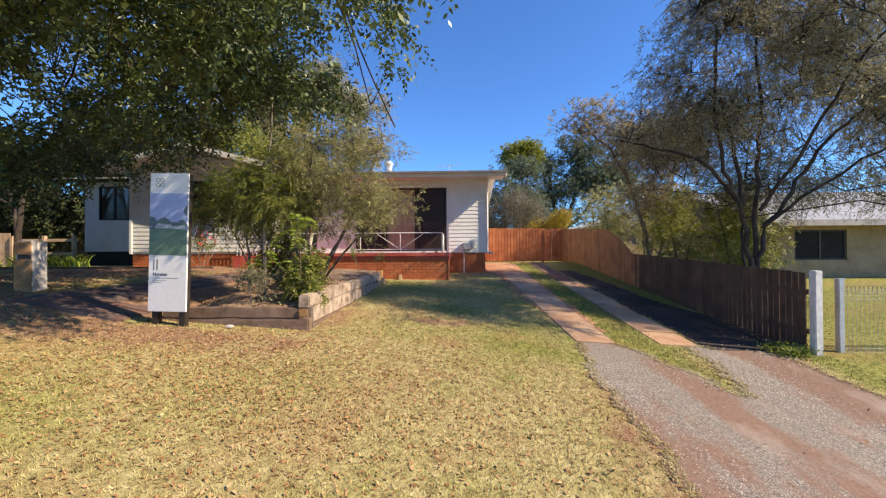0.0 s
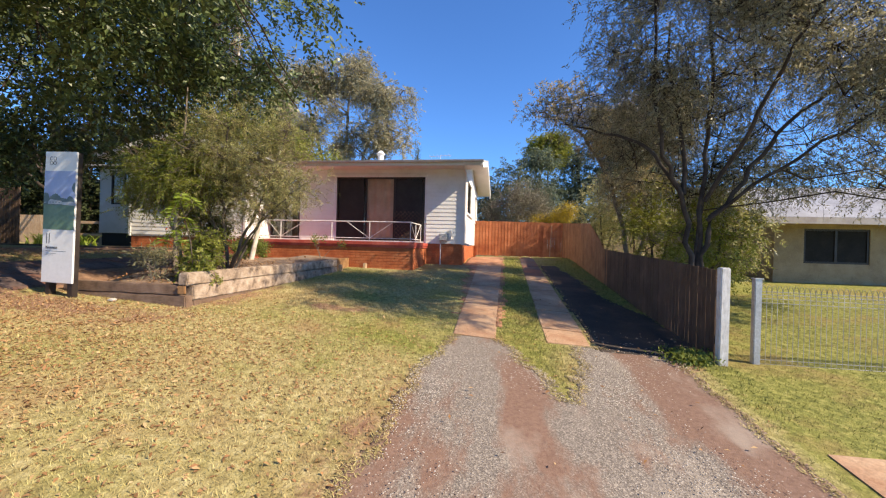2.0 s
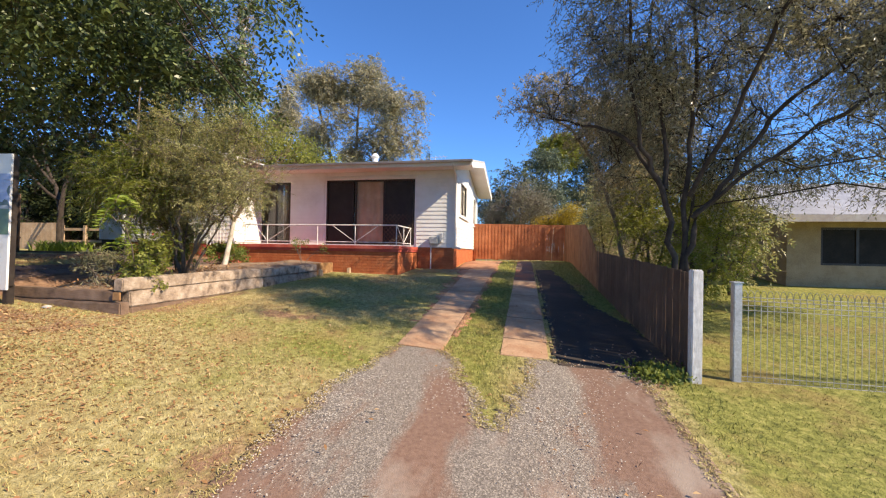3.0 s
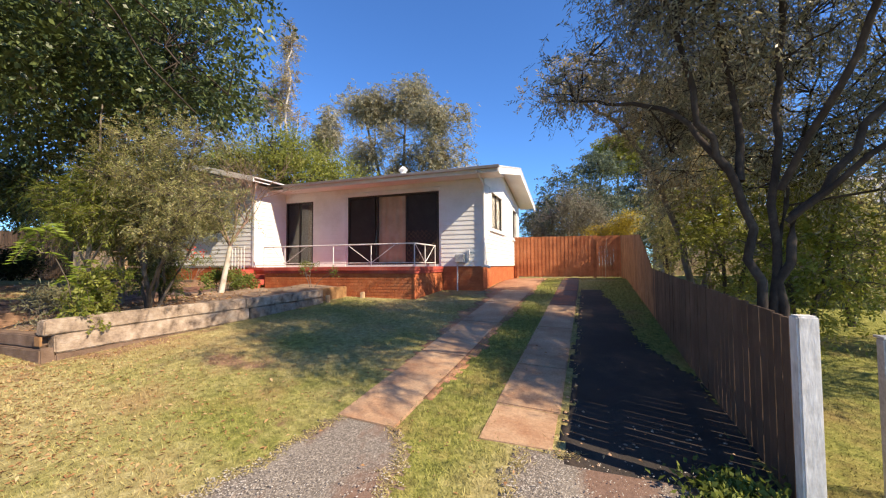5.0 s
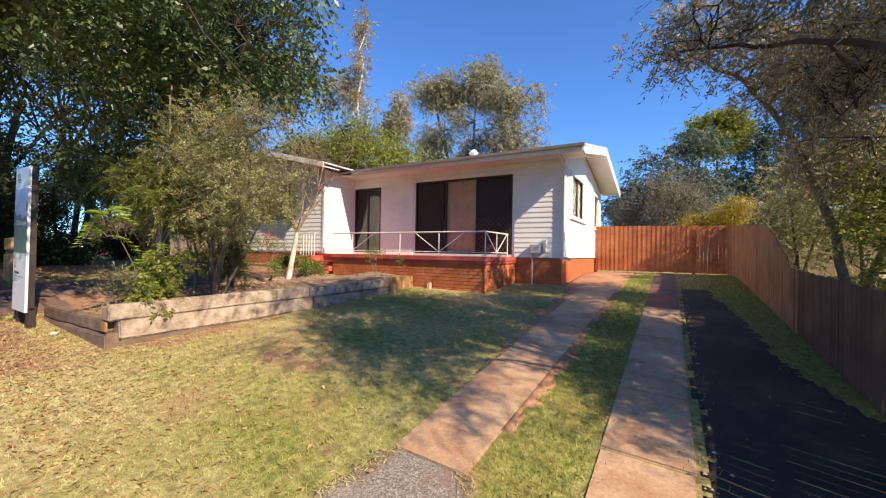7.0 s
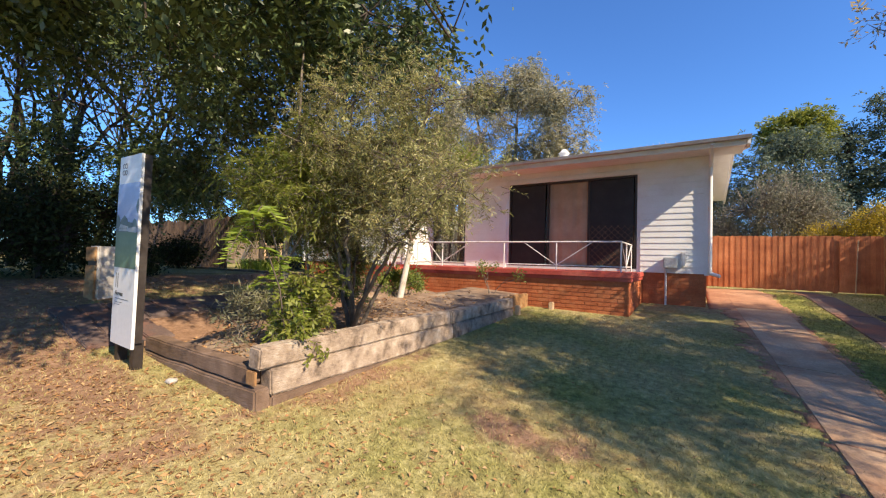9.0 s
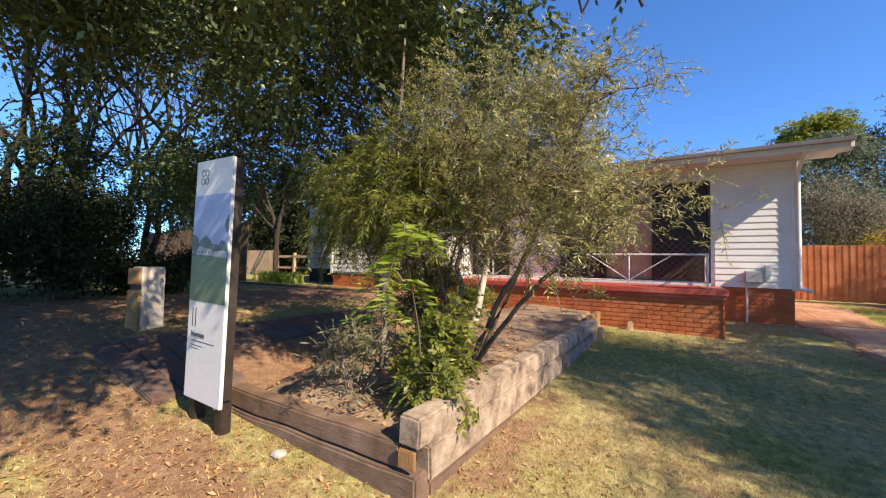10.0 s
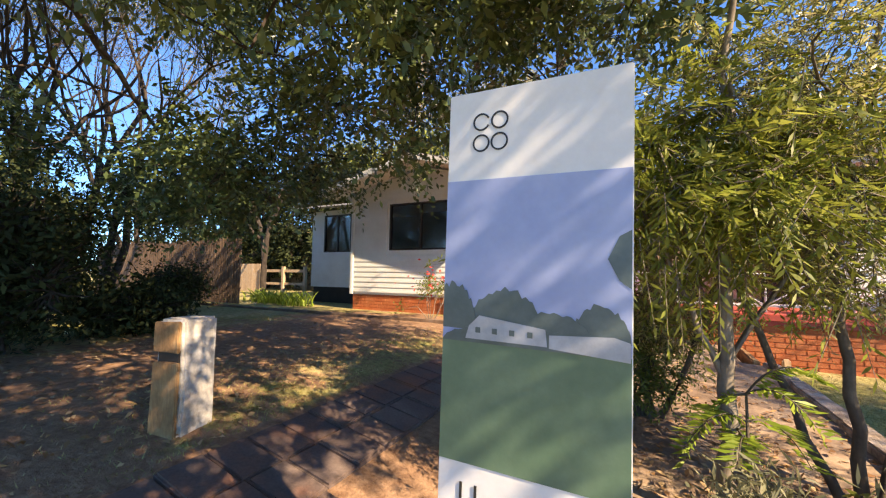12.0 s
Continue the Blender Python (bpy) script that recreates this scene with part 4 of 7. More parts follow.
# ---- front deck ----
deck = thing("front_deck", (-2.8, 12.2, 0.7), "raised brick veranda with a red painted concrete top", "veranda")
core = part("core", box(-4.84, -0.25, 11.08, 12.96, 0.4, 1.40), m_mortar, deck)
part("core", box(-5.9, -4.845, 11.5, 12.96, 0.4, 1.40), m_mortar, deck)
part("landing_core", box(-6.48, -5.66, 11.02, 11.66, 0.4, 1.44), m_red_paint, deck, "red painted landing block")
part("top_slab", box(-4.87, -0.19, 11.01, 12.96, 1.40, 1.50, bevel=0.012), m_red_paint, deck)
part("top_slab", box(-5.89, -4.874, 11.46, 12.96, 1.402, 1.498, bevel=0.012), m_red_paint, deck)
part("top_course", box(-4.86, -0.21, 11.04, 12.97, 1.335, 1.40, bevel=0.008), m_red_paint, deck)
for k in range(3):
    part("step", box(-5.65, -4.88, 10.68 + 0.27 * k, 11.495, 0.75, 1.03 + 0.13 * k, bevel=0.01), m_red_paint, deck)

rail = thing("veranda_railing", (-2.8, 11.55, 1.5), "thin white steel railing with diagonal braces", "railing")
RY, RT, RB = 11.52, 2.09, 1.60
bm = bmesh.new()
rod(bm, (-5.32, RY, RT), (-0.45, RY, RT), 0.017, 8)
part("top_rail", bm, m_offwhite, rail)
bm = bmesh.new()
rod(bm, (-5.32, RY, RB), (-0.45, RY, RB), 0.012, 6)
part("bottom_rail", bm, m_offwhite, rail)
bm = bmesh.new()
rod(bm, (-0.45, RY, RT), (-0.45, 12.95, RT), 0.017, 8)
rod(bm, (-0.45, RY, RB), (-0.45, 12.95, RB), 0.012, 6)
part("side_rail", bm, m_offwhite, rail)
for x in (-5.32, -4.55, -2.89, -1.70, -0.45):
    bm = bmesh.new()
    rod(bm, (x, RY, 1.495), (x, RY, RT), 0.014, 6)
    part("post", bm, m_offwhite, rail)
for x, y in ((-0.45, 12.2), (-0.45, 12.93)):
    bm = bmesh.new()
    rod(bm, (x, y, 1.495), (x, y, RT), 0.014, 6)
    part("post", bm, m_offwhite, rail)
for a, b in ((-2.43, -1.70), (-0.97, -1.70), (-5.0, -4.55), (-3.75, -4.55)):
    bm = bmesh.new()
    rod(bm, (a, RY, RT), (b, RY, RB), 0.01, 6)
    part("brace", bm, m_offwhite, rail)
for a, b in ((11.55, 12.2), (12.9, 12.2)):
    bm = bmesh.new()
    rod(bm, (-0.45, a, RT), (-0.45, b, RB), 0.01, 6)
    part("brace", bm, m_offwhite, rail)
rail2 = thing("landing_railing", (-6.3, 11.5, 1.45), "short white steel railing beside the steps", "railing")
for k in range(6):
    bm = bmesh.new()
    rod(bm, (-6.62 + 0.12 * k, 11.45, 1.44 if k else 1.1), (-6.62 + 0.12 * k, 11.45, 2.12), 0.011, 6)
    part("baluster", bm, m_offwhite, rail2)
bm = bmesh.new()
rod(bm, (-6.64, 11.45, 2.12), (-6.0, 11.45, 2.12), 0.016, 6)
part("top_rail", bm, m_offwhite, rail2)

# ---- fences ----
def paling_mesh(name, w, t, mat, pointed=False):
    bm = box(-w / 2, w / 2, -t / 2, t / 2, 0, 1, bevel=0.0)
    me = bpy.data.meshes.new(name)
    bmesh.ops.recalc_face_normals(bm, faces=bm.faces)
    bm.to_mesh(me)
    bm.free()
    me.materials.append(mat)
    return me


def side_top(y):
    """Height of the boundary fence along the drive: low at the street, swept up to full height beside the house."""
    if y < 10.7:
        return 1.20 + 0.046 * (y - 5.3)
    if y < 12.35:
        k = (y - 10.7) / 1.65
        return 1.45 + 0.75 * k ** 0.8
    return 2.20 + 0.066 * (y - 12.35)


side_fence = thing("boundary_fence", (4.74, 5.5, gz(4.74, 5.5)), "brown timber paling fence sweeping up towards the house", "fence")
pale = paling_mesh("paling", 1.0, 0.016, m_paling_shade_brown)
pale_far = paling_mesh("paling", 1.0, 0.016, m_paling_lit_tan)
r = np.random.default_rng(3)
y = 5.47
while y < 17.6:
    w = 0.098
    z0 = gz(4.74, y) - 0.03
    top = side_top(y) + r.uniform(-0.006, 0.006)
    gap = 0.010 if y < 9 else 0.001
    m = Matrix.Translation((4.74 + r.uniform(-0.003, 0.003), y + w / 2, z0)) @ Matrix.Rotation(radians(90), 4, "Z") @ Matrix.Diagonal((w, 1, top - z0, 1))
    # shaded colour on the near palings, sunlit colour on the far ones
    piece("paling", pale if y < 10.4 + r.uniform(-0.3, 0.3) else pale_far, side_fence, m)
    y += w + gap * r.uniform(0.5, 1.6)
for lo in (0.25, 0.75):
    n = 14
    bm = bmesh.new()
    for k in range(n):
        a, b = 5.45 + (17.6 - 5.45) * k / n, 5.45 + (17.6 - 5.45) * (k + 1) / n
        ends = []
        for yy in (a, b):
            g0 = gz(4.74, yy)
            z = g0 + (min(side_top(yy), g0 + 1.25) - g0) * lo
            ends.append([bm.verts.new((x, yy, z + dz)) for x, dz in ((4.752, -0.035), (4.79, -0.035), (4.79, 0.035), (4.752, 0.035))])
        for q in range(4):
            bm.faces.new((ends[0][q], ends[1][q], ends[1][(q + 1) % 4], ends[0][(q + 1) % 4]))
        bm.faces.new(ends[0][::-1])
        bm.faces.new(ends[1])
    part("fence_rail", bm, m_paling_shade_brown, side_fence)
bm = box(4.695, 4.795, 5.28, 5.38, 0.0, 1.235, bevel=0.01)
part("end_post", bm, m_offwhite, side_fence, "thick weathered white timber end post")
for yy in (8.1, 10.7, 13.2, 15.8):
    part("fence_post", box(4.795, 4.88, yy, yy + 0.09, gz(4.8, yy) - 0.2, side_top(yy) - 0.05), m_paling_shade_brown, side_fence)

back_fence = thing("back_fence", (2.5, 17.72, gz(2.5, 17.7)), "red-stained timber paling fence closing the drive", "fence")
pale_r = paling_mesh("paling", 1.0, 0.018, m_paling_red)
x = 1.0
k = 0
while x < 3.91:
    w = 0.075
    z0 = 1.07 + r.uniform(0, 0.02)
    m = Matrix.Translation((x + w / 2, 17.72 - 0.012 * (k % 2), z0)) @ Matrix.Diagonal((w, 1, 2.60 - 0.012 * (x - 1) + r.uniform(-0.008, 0.008) - z0, 1))
    piece("paling", pale_r, back_fence, m)
    x += w - 0.006
    k += 1
for z in (1.25, 1.70, 2.35):
    part("fence_rail", box(1.0, 3.9, 17.735, 17.775, z, z + 0.07), m_paling_red, back_fence)
for x in (1.0, 3.88):
    part("fence_post", box(x - 0.045, x + 0.045, 17.74, 17.83, 0.8, 2.58), m_paling_red, back_fence)
gate = thing("side_gate", (4.2, 17.7, gz(4.2, 17.7)), "narrow red-brown timber gate beside the fence", "gate")
x = 3.94
while x < 4.71:
    piece("paling", pale_r, gate, Matrix.Translation((x + 0.045, 17.66, 1.08)) @ Matrix.Diagonal((0.09, 1, 1.47 + r.uniform(-0.01, 0.01), 1)))
    x += 0.094
part("gate_rail", box(3.95, 4.66, 17.672, 17.71, 1.35, 1.43), m_paling_red, gate)
part("gate_rail", box(3.95, 4.66, 17.672, 17.71, 2.2, 2.28), m_paling_red, gate)
bm = bmesh.new()
rod(bm, (4.22, 17.62, 1.0), (4.28, 17.63, 2.45), 0.014, 6)
solo("leaning_stake", bm, m_pale_timber, "thin pale stake leaning on the gate", "stake")

wire_fence = thing("wire_fence", (5.15, 5.4, 0.1), "low loop-top wire fence on galvanised posts", "fence")
FX0, FX1, FY = 5.16, 15.0, 5.45
for x in (5.16, 8.2, 11.2, 14.2):
    bm = box(x - 0.038, x + 0.038, FY - 0.036, FY + 0.036, gz(x, FY) - 0.15, 1.11 - 0.012 * (x - 5.16), bevel=0.008)
    block(bm, x - 0.044, x + 0.044, FY - 0.044, FY + 0.044, 1.11 - 0.012 * (x - 5.16), 1.122 - 0.012 * (x - 5.16))
    part("post", bm, m_galv, wire_fence)
lines = []
t = np.linspace(0, math.pi, 7)
for k in range(int((FX1 - FX0) / 0.056)):
    x = FX0 + 0.05 + 0.056 * k
    zt = 1.03 - 0.012 * (x - 5.16)
    zb = gz(x, FY) + 0.01
    pts = [(x, FY, zb), (x, FY, zt - 0.09)] + [(x + 0.028 - 0.028 * math.cos(a), FY + 0.008, zt - 0.075 + 0.085 * math.sin(a)) for a in t] + [(x + 0.056, FY, zt - 0.11)]
    lines.append((np.array(pts), np.full(len(pts), 0.0031)))
for z in (1.0, 0.965, 0.92, 0.87, 0.17, 0.12):
    n = 24
    xx = np.linspace(FX0, FX1, n)
    zz = np.array([gz(a, FY) + z - 0.12 if z < 0.5 else z - 0.03 - 0.012 * (a - 5.16) for a in xx])
    lines.append((np.stack([xx, np.full(n, FY), zz], 1), np.full(n, 0.004)))
V, F = tubes(lines, 3)
o = adopt(new("wire_mesh", np_mesh("wire_mesh", V, F, m_wire)), wire_fence, "woven wire with looped top")
o["kind"] = "stuff"
# ---- sleepers round the bed ----
planter = thing("garden_edging", (-2.0, 5.2, 0.54), "weathered timber sleeper edging round the garden bed", "edging")


def sleeper(name, x0, x1, y0, y1, z0, z1, mat, dz=0.0, label=""):
    bm = box(x0, x1, y0, y1, z0, z1, bevel=0.014)
    long = "x" if x1 - x0 > y1 - y0 else "y"
    cuts = [e for e in bm.edges if abs((e.verts[0].co - e.verts[1].co)[0 if long == "x" else 1]) > 0.5]
    bmesh.ops.subdivide_edges(bm, edges=cuts, cuts=14, use_grid_fill=True)
    for v in bm.verts:
        n = noise.noise_vector(v.co * 3.0) * 0.011 + noise.noise_vector(v.co * 11) * 0.004
        v.co += n
        f = (v.co.x - x0) / (x1 - x0) if long == "x" else (v.co.y - y0) / (y1 - y0)
        v.co.z += dz * f
    return part(name, bm, mat, planter, label)


sleeper("sleeper", -2.12, -1.965, 5.10, 7.78, 0.775, 0.945, m_sleeper, 0.03)
sleeper("sleeper", -2.10, -1.955, 5.19, 7.85, 0.56, 0.768, m_sleeper, 0.03)
sleeper("sleeper", -2.10, -1.965, 5.2, 7.9, 0.40, 0.553, m_sleeper_x, 0.05)
sleeper("sleeper", -2.10, -1.95, 7.80, 9.05, 0.80, 0.965, m_sleeper, 0.02)
sleeper("sleeper", -2.11, -1.96, 9.07, 9.9, 0.82, 0.985, m_sleeper, 0.01)
sleeper("sleeper", -2.10, -1.95, 7.88, 9.9, 0.58, 0.795, m_sleeper, 0.02)
sleeper("sleeper", -3.98, -2.11, 5.10, 5.25, 0.635, 0.775, m_sleeper_x, 0.0)
sleeper("sleeper", -3.95, -1.97, 5.07, 5.20, 0.44, 0.628, m_sleeper_x, 0.0)
part("end_plate", box(-2.10, -1.985, 5.075, 5.098, 0.66, 0.765, bevel=0.006), m_stump, planter, "brown end grain at the corner")
sleeper("edge_board", -2.20, -2.12, 9.92, 11.04, 0.70, 1.0, m_stump, 0.02, "red-brown timber board at the bed's end")
for x, y, h in ((-1.93, 10.02, 0.17), (-1.62, 10.98, 0.15)):
    bm = box(x - 0.05, x + 0.05, y - 0.045, y + 0.045, gz(x, y) - 0.03, gz(x, y) + h, bevel=0.018)
    for v in bm.verts:
        v.co += noise.noise_vector(v.co * 9) * 0.015
    solo("timber_stub", bm, m_pale_timber, "short pale timber stub standing in the grass", "timber stub")

# ---- estate sign ----
sign = thing("real_estate_sign", (-3.66, 4.82, 0.6), "tall white real estate sign board on dark posts", "sign")
SX0, SX1, SZ0, SZ1, SY = -3.935, -3.44, 0.77, 2.53, 4.80
lean = Matrix.Translation((-3.66, 4.8, 0.77)) @ Matrix.Rotation(radians(1.3), 4, "Y") @ Matrix.Translation((3.66, -4.8, -0.77))


def sign_part(name, bm, mat, parent=None, label=""):
    o = part(name, bm, mat, parent or sign, label)
    o.data.transform(lean)
    return o


board_o = sign_part("panel", box(SX0, SX1, SY, SY + 0.025, SZ0, SZ1, bevel=0.003), m_sign_white, None, "white printed panel")
sign_part("back_frame", box(SX0 + 0.01, SX1 - 0.003, SY + 0.027, SY + 0.085, SZ0 + 0.05, SZ1 - 0.006), m_frame)
for x in (SX0 + 0.03, SX1 - 0.11):
    bm = box(x, x + 0.08, SY + 0.03, SY + 0.11, 0.40, 0.84, bevel=0.005)
    sign_part("leg", bm, m_frame)
F1 = SY - 0.0025
sign_part("sky_print", box(SX0 + 0.002, SX1 - 0.002, F1, SY - 0.0005, 1.82, 2.27), m_sign_sky, board_o)
sign_part("lawn_print", box(SX0 + 0.002, SX1 - 0.002, F1, SY - 0.0005, 1.485, 1.82), m_sign_green, board_o)


def outline(name, pts, mat, depth, label=""):
    bm = bmesh.new()
    a = [bm.verts.new((x, F1 - depth, z)) for x, z in pts]
    b = [bm.verts.new((x, F1 - depth + 0.0012, z)) for x, z in pts]
    bm.faces.new(a)
    bm.faces.new(b[::-1])
    for i in range(len(a)):
        j = (i + 1) % len(a)
        bm.faces.new((a[i], b[i], b[j], a[j]))
    return sign_part(name, bm, mat, board_o, label)


def hill(cx, cz, rx, rz, n=26, seed=0):
    rr = np.random.default_rng(seed)
    return [(min(max(cx + rx * math.cos(a), SX0 + 0.003), SX1 - 0.003), cz + rz * math.sin(a) * (1 + rr.uniform(-0.12, 0.12) * (0 < k < n))) for k, a in enumerate(np.linspace(0, math.pi, n + 1))]


outline("tree_print", hill(-3.75, 1.86, 0.10, 0.105, seed=1), m_sign_tree, 0.0014)
outline("tree_print", hill(-3.62, 1.85, 0.09, 0.06, seed=2), m_sign_tree, 0.0028)
outline("tree_print", hill(-3.51, 1.85, 0.067, 0.085, seed=3), m_sign_tree, 0.0014)
outline("tree_print", hill(-3.90, 1.85, 0.07, 0.12, seed=4), m_sign_tree, 0.0028)
outline("tree_print", [(SX1 - 0.003, 1.98), (SX1 - 0.003, 2.12), (-3.47, 2.105), (-3.495, 2.05), (-3.47, 2.0)], m_sign_tree, 0.0014)
outline("tree_print", hill(-3.69, 1.815, 0.24, 0.055, 40, 6), m_sign_tree, 0.0042)
outline("house_print", [(-3.86, 1.825), (-3.85, 1.86), (-3.82, 1.89), (-3.64, 1.868), (-3.635, 1.825)], m_sign_pale, 0.0056, "pale house picture")
outline("fence_print", [(-3.63, 1.822), (-3.63, 1.855), (-3.48, 1.865), (SX1 - 0.004, 1.855), (SX1 - 0.004, 1.81)], m_sign_pale, 0.0056)
for k in range(4):
    x = -3.83 + 0.048 * k
    outline("window_print", [(x, 1.843), (x + 0.014, 1.843), (x + 0.014, 1.858), (x, 1.858)], m_sign_tree, 0.007)


def ring(cx, cz, r1, r2, gap=0.0):
    bm = bmesh.new()
    n = 40
    a0, a1 = gap, 2 * math.pi - gap
    V = []
    for k in range(n + 1):
        a = a0 + (a1 - a0) * k / n
        V.append([bm.verts.new((cx + q * math.cos(a), F1 + d, cz + q * math.sin(a))) for q in (r1, r2) for d in (0.0, 0.0018)])
    for p, q in zip(V, V[1:]):
        for i, j in ((0, 1), (1, 3), (3, 2), (2, 0)):
            bm.faces.new((p[i], q[i], q[j], p[j]))
    return bm


for k, (dx, dz) in enumerate(((0, 0), (0.066, 0), (0, -0.072), (0.066, -0.072))):
    sign_part("logo_mark", ring(-3.832 + dx * 0.82, 2.437 + dz * 0.85, 0.0205, 0.0255, 0.45 if k == 0 else 0.0), m_sign_black, board_o)


def lettering(name, text, size, x, z, bold=0.0, narrow=1.0):
    cu = bpy.data.curves.new(name, "FONT")
    cu.body, cu.size, cu.extrude, cu.offset = text, size, 0.0007, bold
    tmp = bpy.data.objects.new(name, cu)
    me = bpy.data.meshes.new_from_object(tmp)
    bpy.data.objects.remove(tmp)
    me.transform(lean @ Matrix.Translation((x, F1 - 0.0004, z)) @ Matrix.Rotation(radians(90), 4, "X") @ Matrix.Diagonal((narrow, 1, 1, 1)))
    me.materials.append(m_sign_black)
    return adopt(new(name, me), board_o)


lettering("house_number", "11", 0.205, -3.885, 1.295, -0.001, 0.42)
lettering("street_name", "Norman", 0.058, -3.875, 1.225, 0.0, 0.95)
sign_part("rule_line", box(-3.875, -3.55, F1 + 0.0005, F1 + 0.0018, 1.192, 1.196), m_sign_black, board_o)
for k, w in enumerate((0.17, 0.12)):
    sign_part("small_print", box(-3.875, -3.875 + w, F1 + 0.0005, F1 + 0.0018, 1.16 - 0.022 * k, 1.163 - 0.022 * k), m_sign_black, board_o)

# ---- letterbox ----
mail = thing("letterbox", (-6.02, 5.32, 0.95), "squat rendered letterbox pillar with a timber front", "letterbox")
turned = Matrix.Translation((-5.94, 5.2, 0)) @ Matrix.Rotation(radians(14), 4, "Z")


def mail_part(name, bm, mat, label="", rough=0.0):
    if rough:
        bmesh.ops.subdivide_edges(bm, edges=bm.edges[:], cuts=3, use_grid_fill=True)
        for v in bm.verts:
            v.co += noise.noise_vector(v.co * 6) * rough + noise.noise_vector(v.co * 21) * rough * 0.5
    o = part(name, bm, mat, mail, label)
    o.data.transform(turned)


mail_part("pillar", box(-0.205, 0.005, 0.035, 0.30, 0.72, 1.70, bevel=0.016), m_render_grey, "", 0.010)
mail_part("front_slab", box(-0.2, -0.005, 0.004, 0.03, 0.72, 1.44, bevel=0.006), m_stump, "weathered brown timber front", 0.006)
mail_part("front_slab", box(-0.2, -0.005, 0.004, 0.03, 1.50, 1.69, bevel=0.006), m_stump, "weathered brown timber front", 0.006)
# pillar closes the slot behind, so a dark plate paints its inner shade
mail_part("slot_shade_plate", box(-0.17, -0.015, 0.022, 0.034, 1.43, 1.51), m_frame, "dark plate for the shade inside the letter slot")

# ---- neighbouring buildings ----
nb = thing("neighbour_house", (13.5, 14.0, 0.2), "yellow-tan brick house with a corrugated roof", "house")
part("wall", wall("x", 11.9, 12.1, 9.3, 21.0, -0.4, 2.35, ((10.0, 11.5, 1.22, 2.12), (14.5, 16.0, 1.22, 2.12))), m_tan_brick, nb)
part("wall", wall("y", 9.3, 9.5, 12.1, 19.0, -0.4, 2.35), m_tan_brick, nb)
for k in range(15):
    part("brick_course", box(9.28, 20.98, 11.885, 11.897, -0.35 + 0.086 * k, -0.285 + 0.086 * k), m_tan_brick, nb)
for x0, x1 in ((10.0, 11.5), (14.5, 16.0)):
    w = part("window", wall("x", 11.92, 11.98, x0, x1, 1.22, 2.12, ((x0 + 0.05, x0 + 0.72, 1.27, 2.07), (x0 + 0.78, x1 - 0.05, 1.27, 2.07))), m_frame, nb)
    # opaque pane, painted as dark as an unlit room, hides the board behind
    part("pane", box(x0 + 0.05, x1 - 0.05, 11.94, 11.946, 1.27, 2.07), m_pane, w, "dark shaded pane")
    part("room_dark", box(x0 - 0.2, x1 + 0.2, 12.9, 13.0, 0.5, 2.2), m_screen, w)
n = 130
xx = np.linspace(8.7, 21.6, n * 4 + 1)
zz = 0.018 * np.sin(xx * 2 * math.pi / 0.1)
V = np.concatenate([np.stack([xx, np.full_like(xx, 11.25), 2.36 + zz], 1), np.stack([xx, np.full_like(xx, 15.5), 3.75 + zz], 1), np.stack([xx, np.full_like(xx, 19.6), 2.36 + zz], 1)])
m_ = len(xx)
k = np.arange(m_ - 1)
F = np.concatenate([np.stack([k, k + 1, k + 1 + m_, k + m_], 1), np.stack([k + m_, k + 1 + m_, k + 1 + 2 * m_, k + 2 * m_], 1)])
adopt(new("roof", np_mesh("roof", V, F, m_roof, True)), nb, "pale corrugated iron roof")
part("fascia", box(8.7, 21.6, 11.2, 11.24, 2.2, 2.36), m_fascia, nb)
part("soffit", box(8.75, 21.5, 11.25, 11.9, 2.28, 2.30), m_white, nb)
part("gable_wall", prism([(12.1, 2.35), (19.0, 2.35), (15.5, 3.65)], "x", 9.3, 9.45), m_tan_brick, nb)

shed = thing("neighbour_shed", (9.0, 22.0, 1.0), "low outbuilding with a pale gabled roof", "shed")
part("wall", wall("x", 20.5, 20.6, 6.9, 13.0, 0.4, 2.85), m_tan_brick, shed)
part("wall", wall("y", 6.9, 7.0, 20.6, 26, 0.4, 2.85), m_tan_brick, shed)
part("roof", prism([(6.3, 2.75), (9.9, 3.75), (13.5, 2.75), (13.5, 2.68), (9.9, 3.68), (6.3, 2.68)], "y", 20.0, 26.4), m_roof, shed)
part("gable_wall", prism([(6.9, 2.85), (12.9, 2.85), (9.9, 3.66)], "y", 20.5, 20.6), m_white, shed)

# left boundary
left_fence = thing("left_fence", (-19, 11.0, 1.2), "dark weathered paling fence under the trees", "fence")
pale_o = paling_mesh("paling", 1.0, 0.018, m_paling_old)
x = -22.0
while x < -13.6:
    z0 = gz(x, 11) + 0.02
    piece("paling", pale_o, left_fence, Matrix.Translation((x, 11.0, z0)) @ Matrix.Diagonal((0.09, 1, 1.88 + r.uniform(-0.06, 0.05), 1)))
    x += 0.118
for z in (0.4, 1.25):
    part("fence_rail", box(-22, -13.6, 11.012, 11.05, 1.14 + z, 1.21 + z), m_paling_old, left_fence)
lgate = thing("left_gate", (-17.5, 15.8, 1.2), "pale sunlit timber gate", "gate")
x = -24.0
pale_p = paling_mesh("paling", 1.0, 0.02, m_pale_timber)
while x < -18.9:
    piece("paling", pale_p, lgate, Matrix.Translation((x, 15.8, gz(x, 15.8))) @ Matrix.Diagonal((0.11, 1, 1.3, 1)))
    x += 0.116
for x in (-18.8, -17.4, -16.1):
    part("gate_post", box(x - 0.06, x + 0.06, 15.7, 15.82, 1.0, 2.3), m_pale_timber, lgate)
part("gate_rail", box(-18.8, -16.1, 15.75, 15.8, 2.05, 2.17), m_pale_timber, lgate)
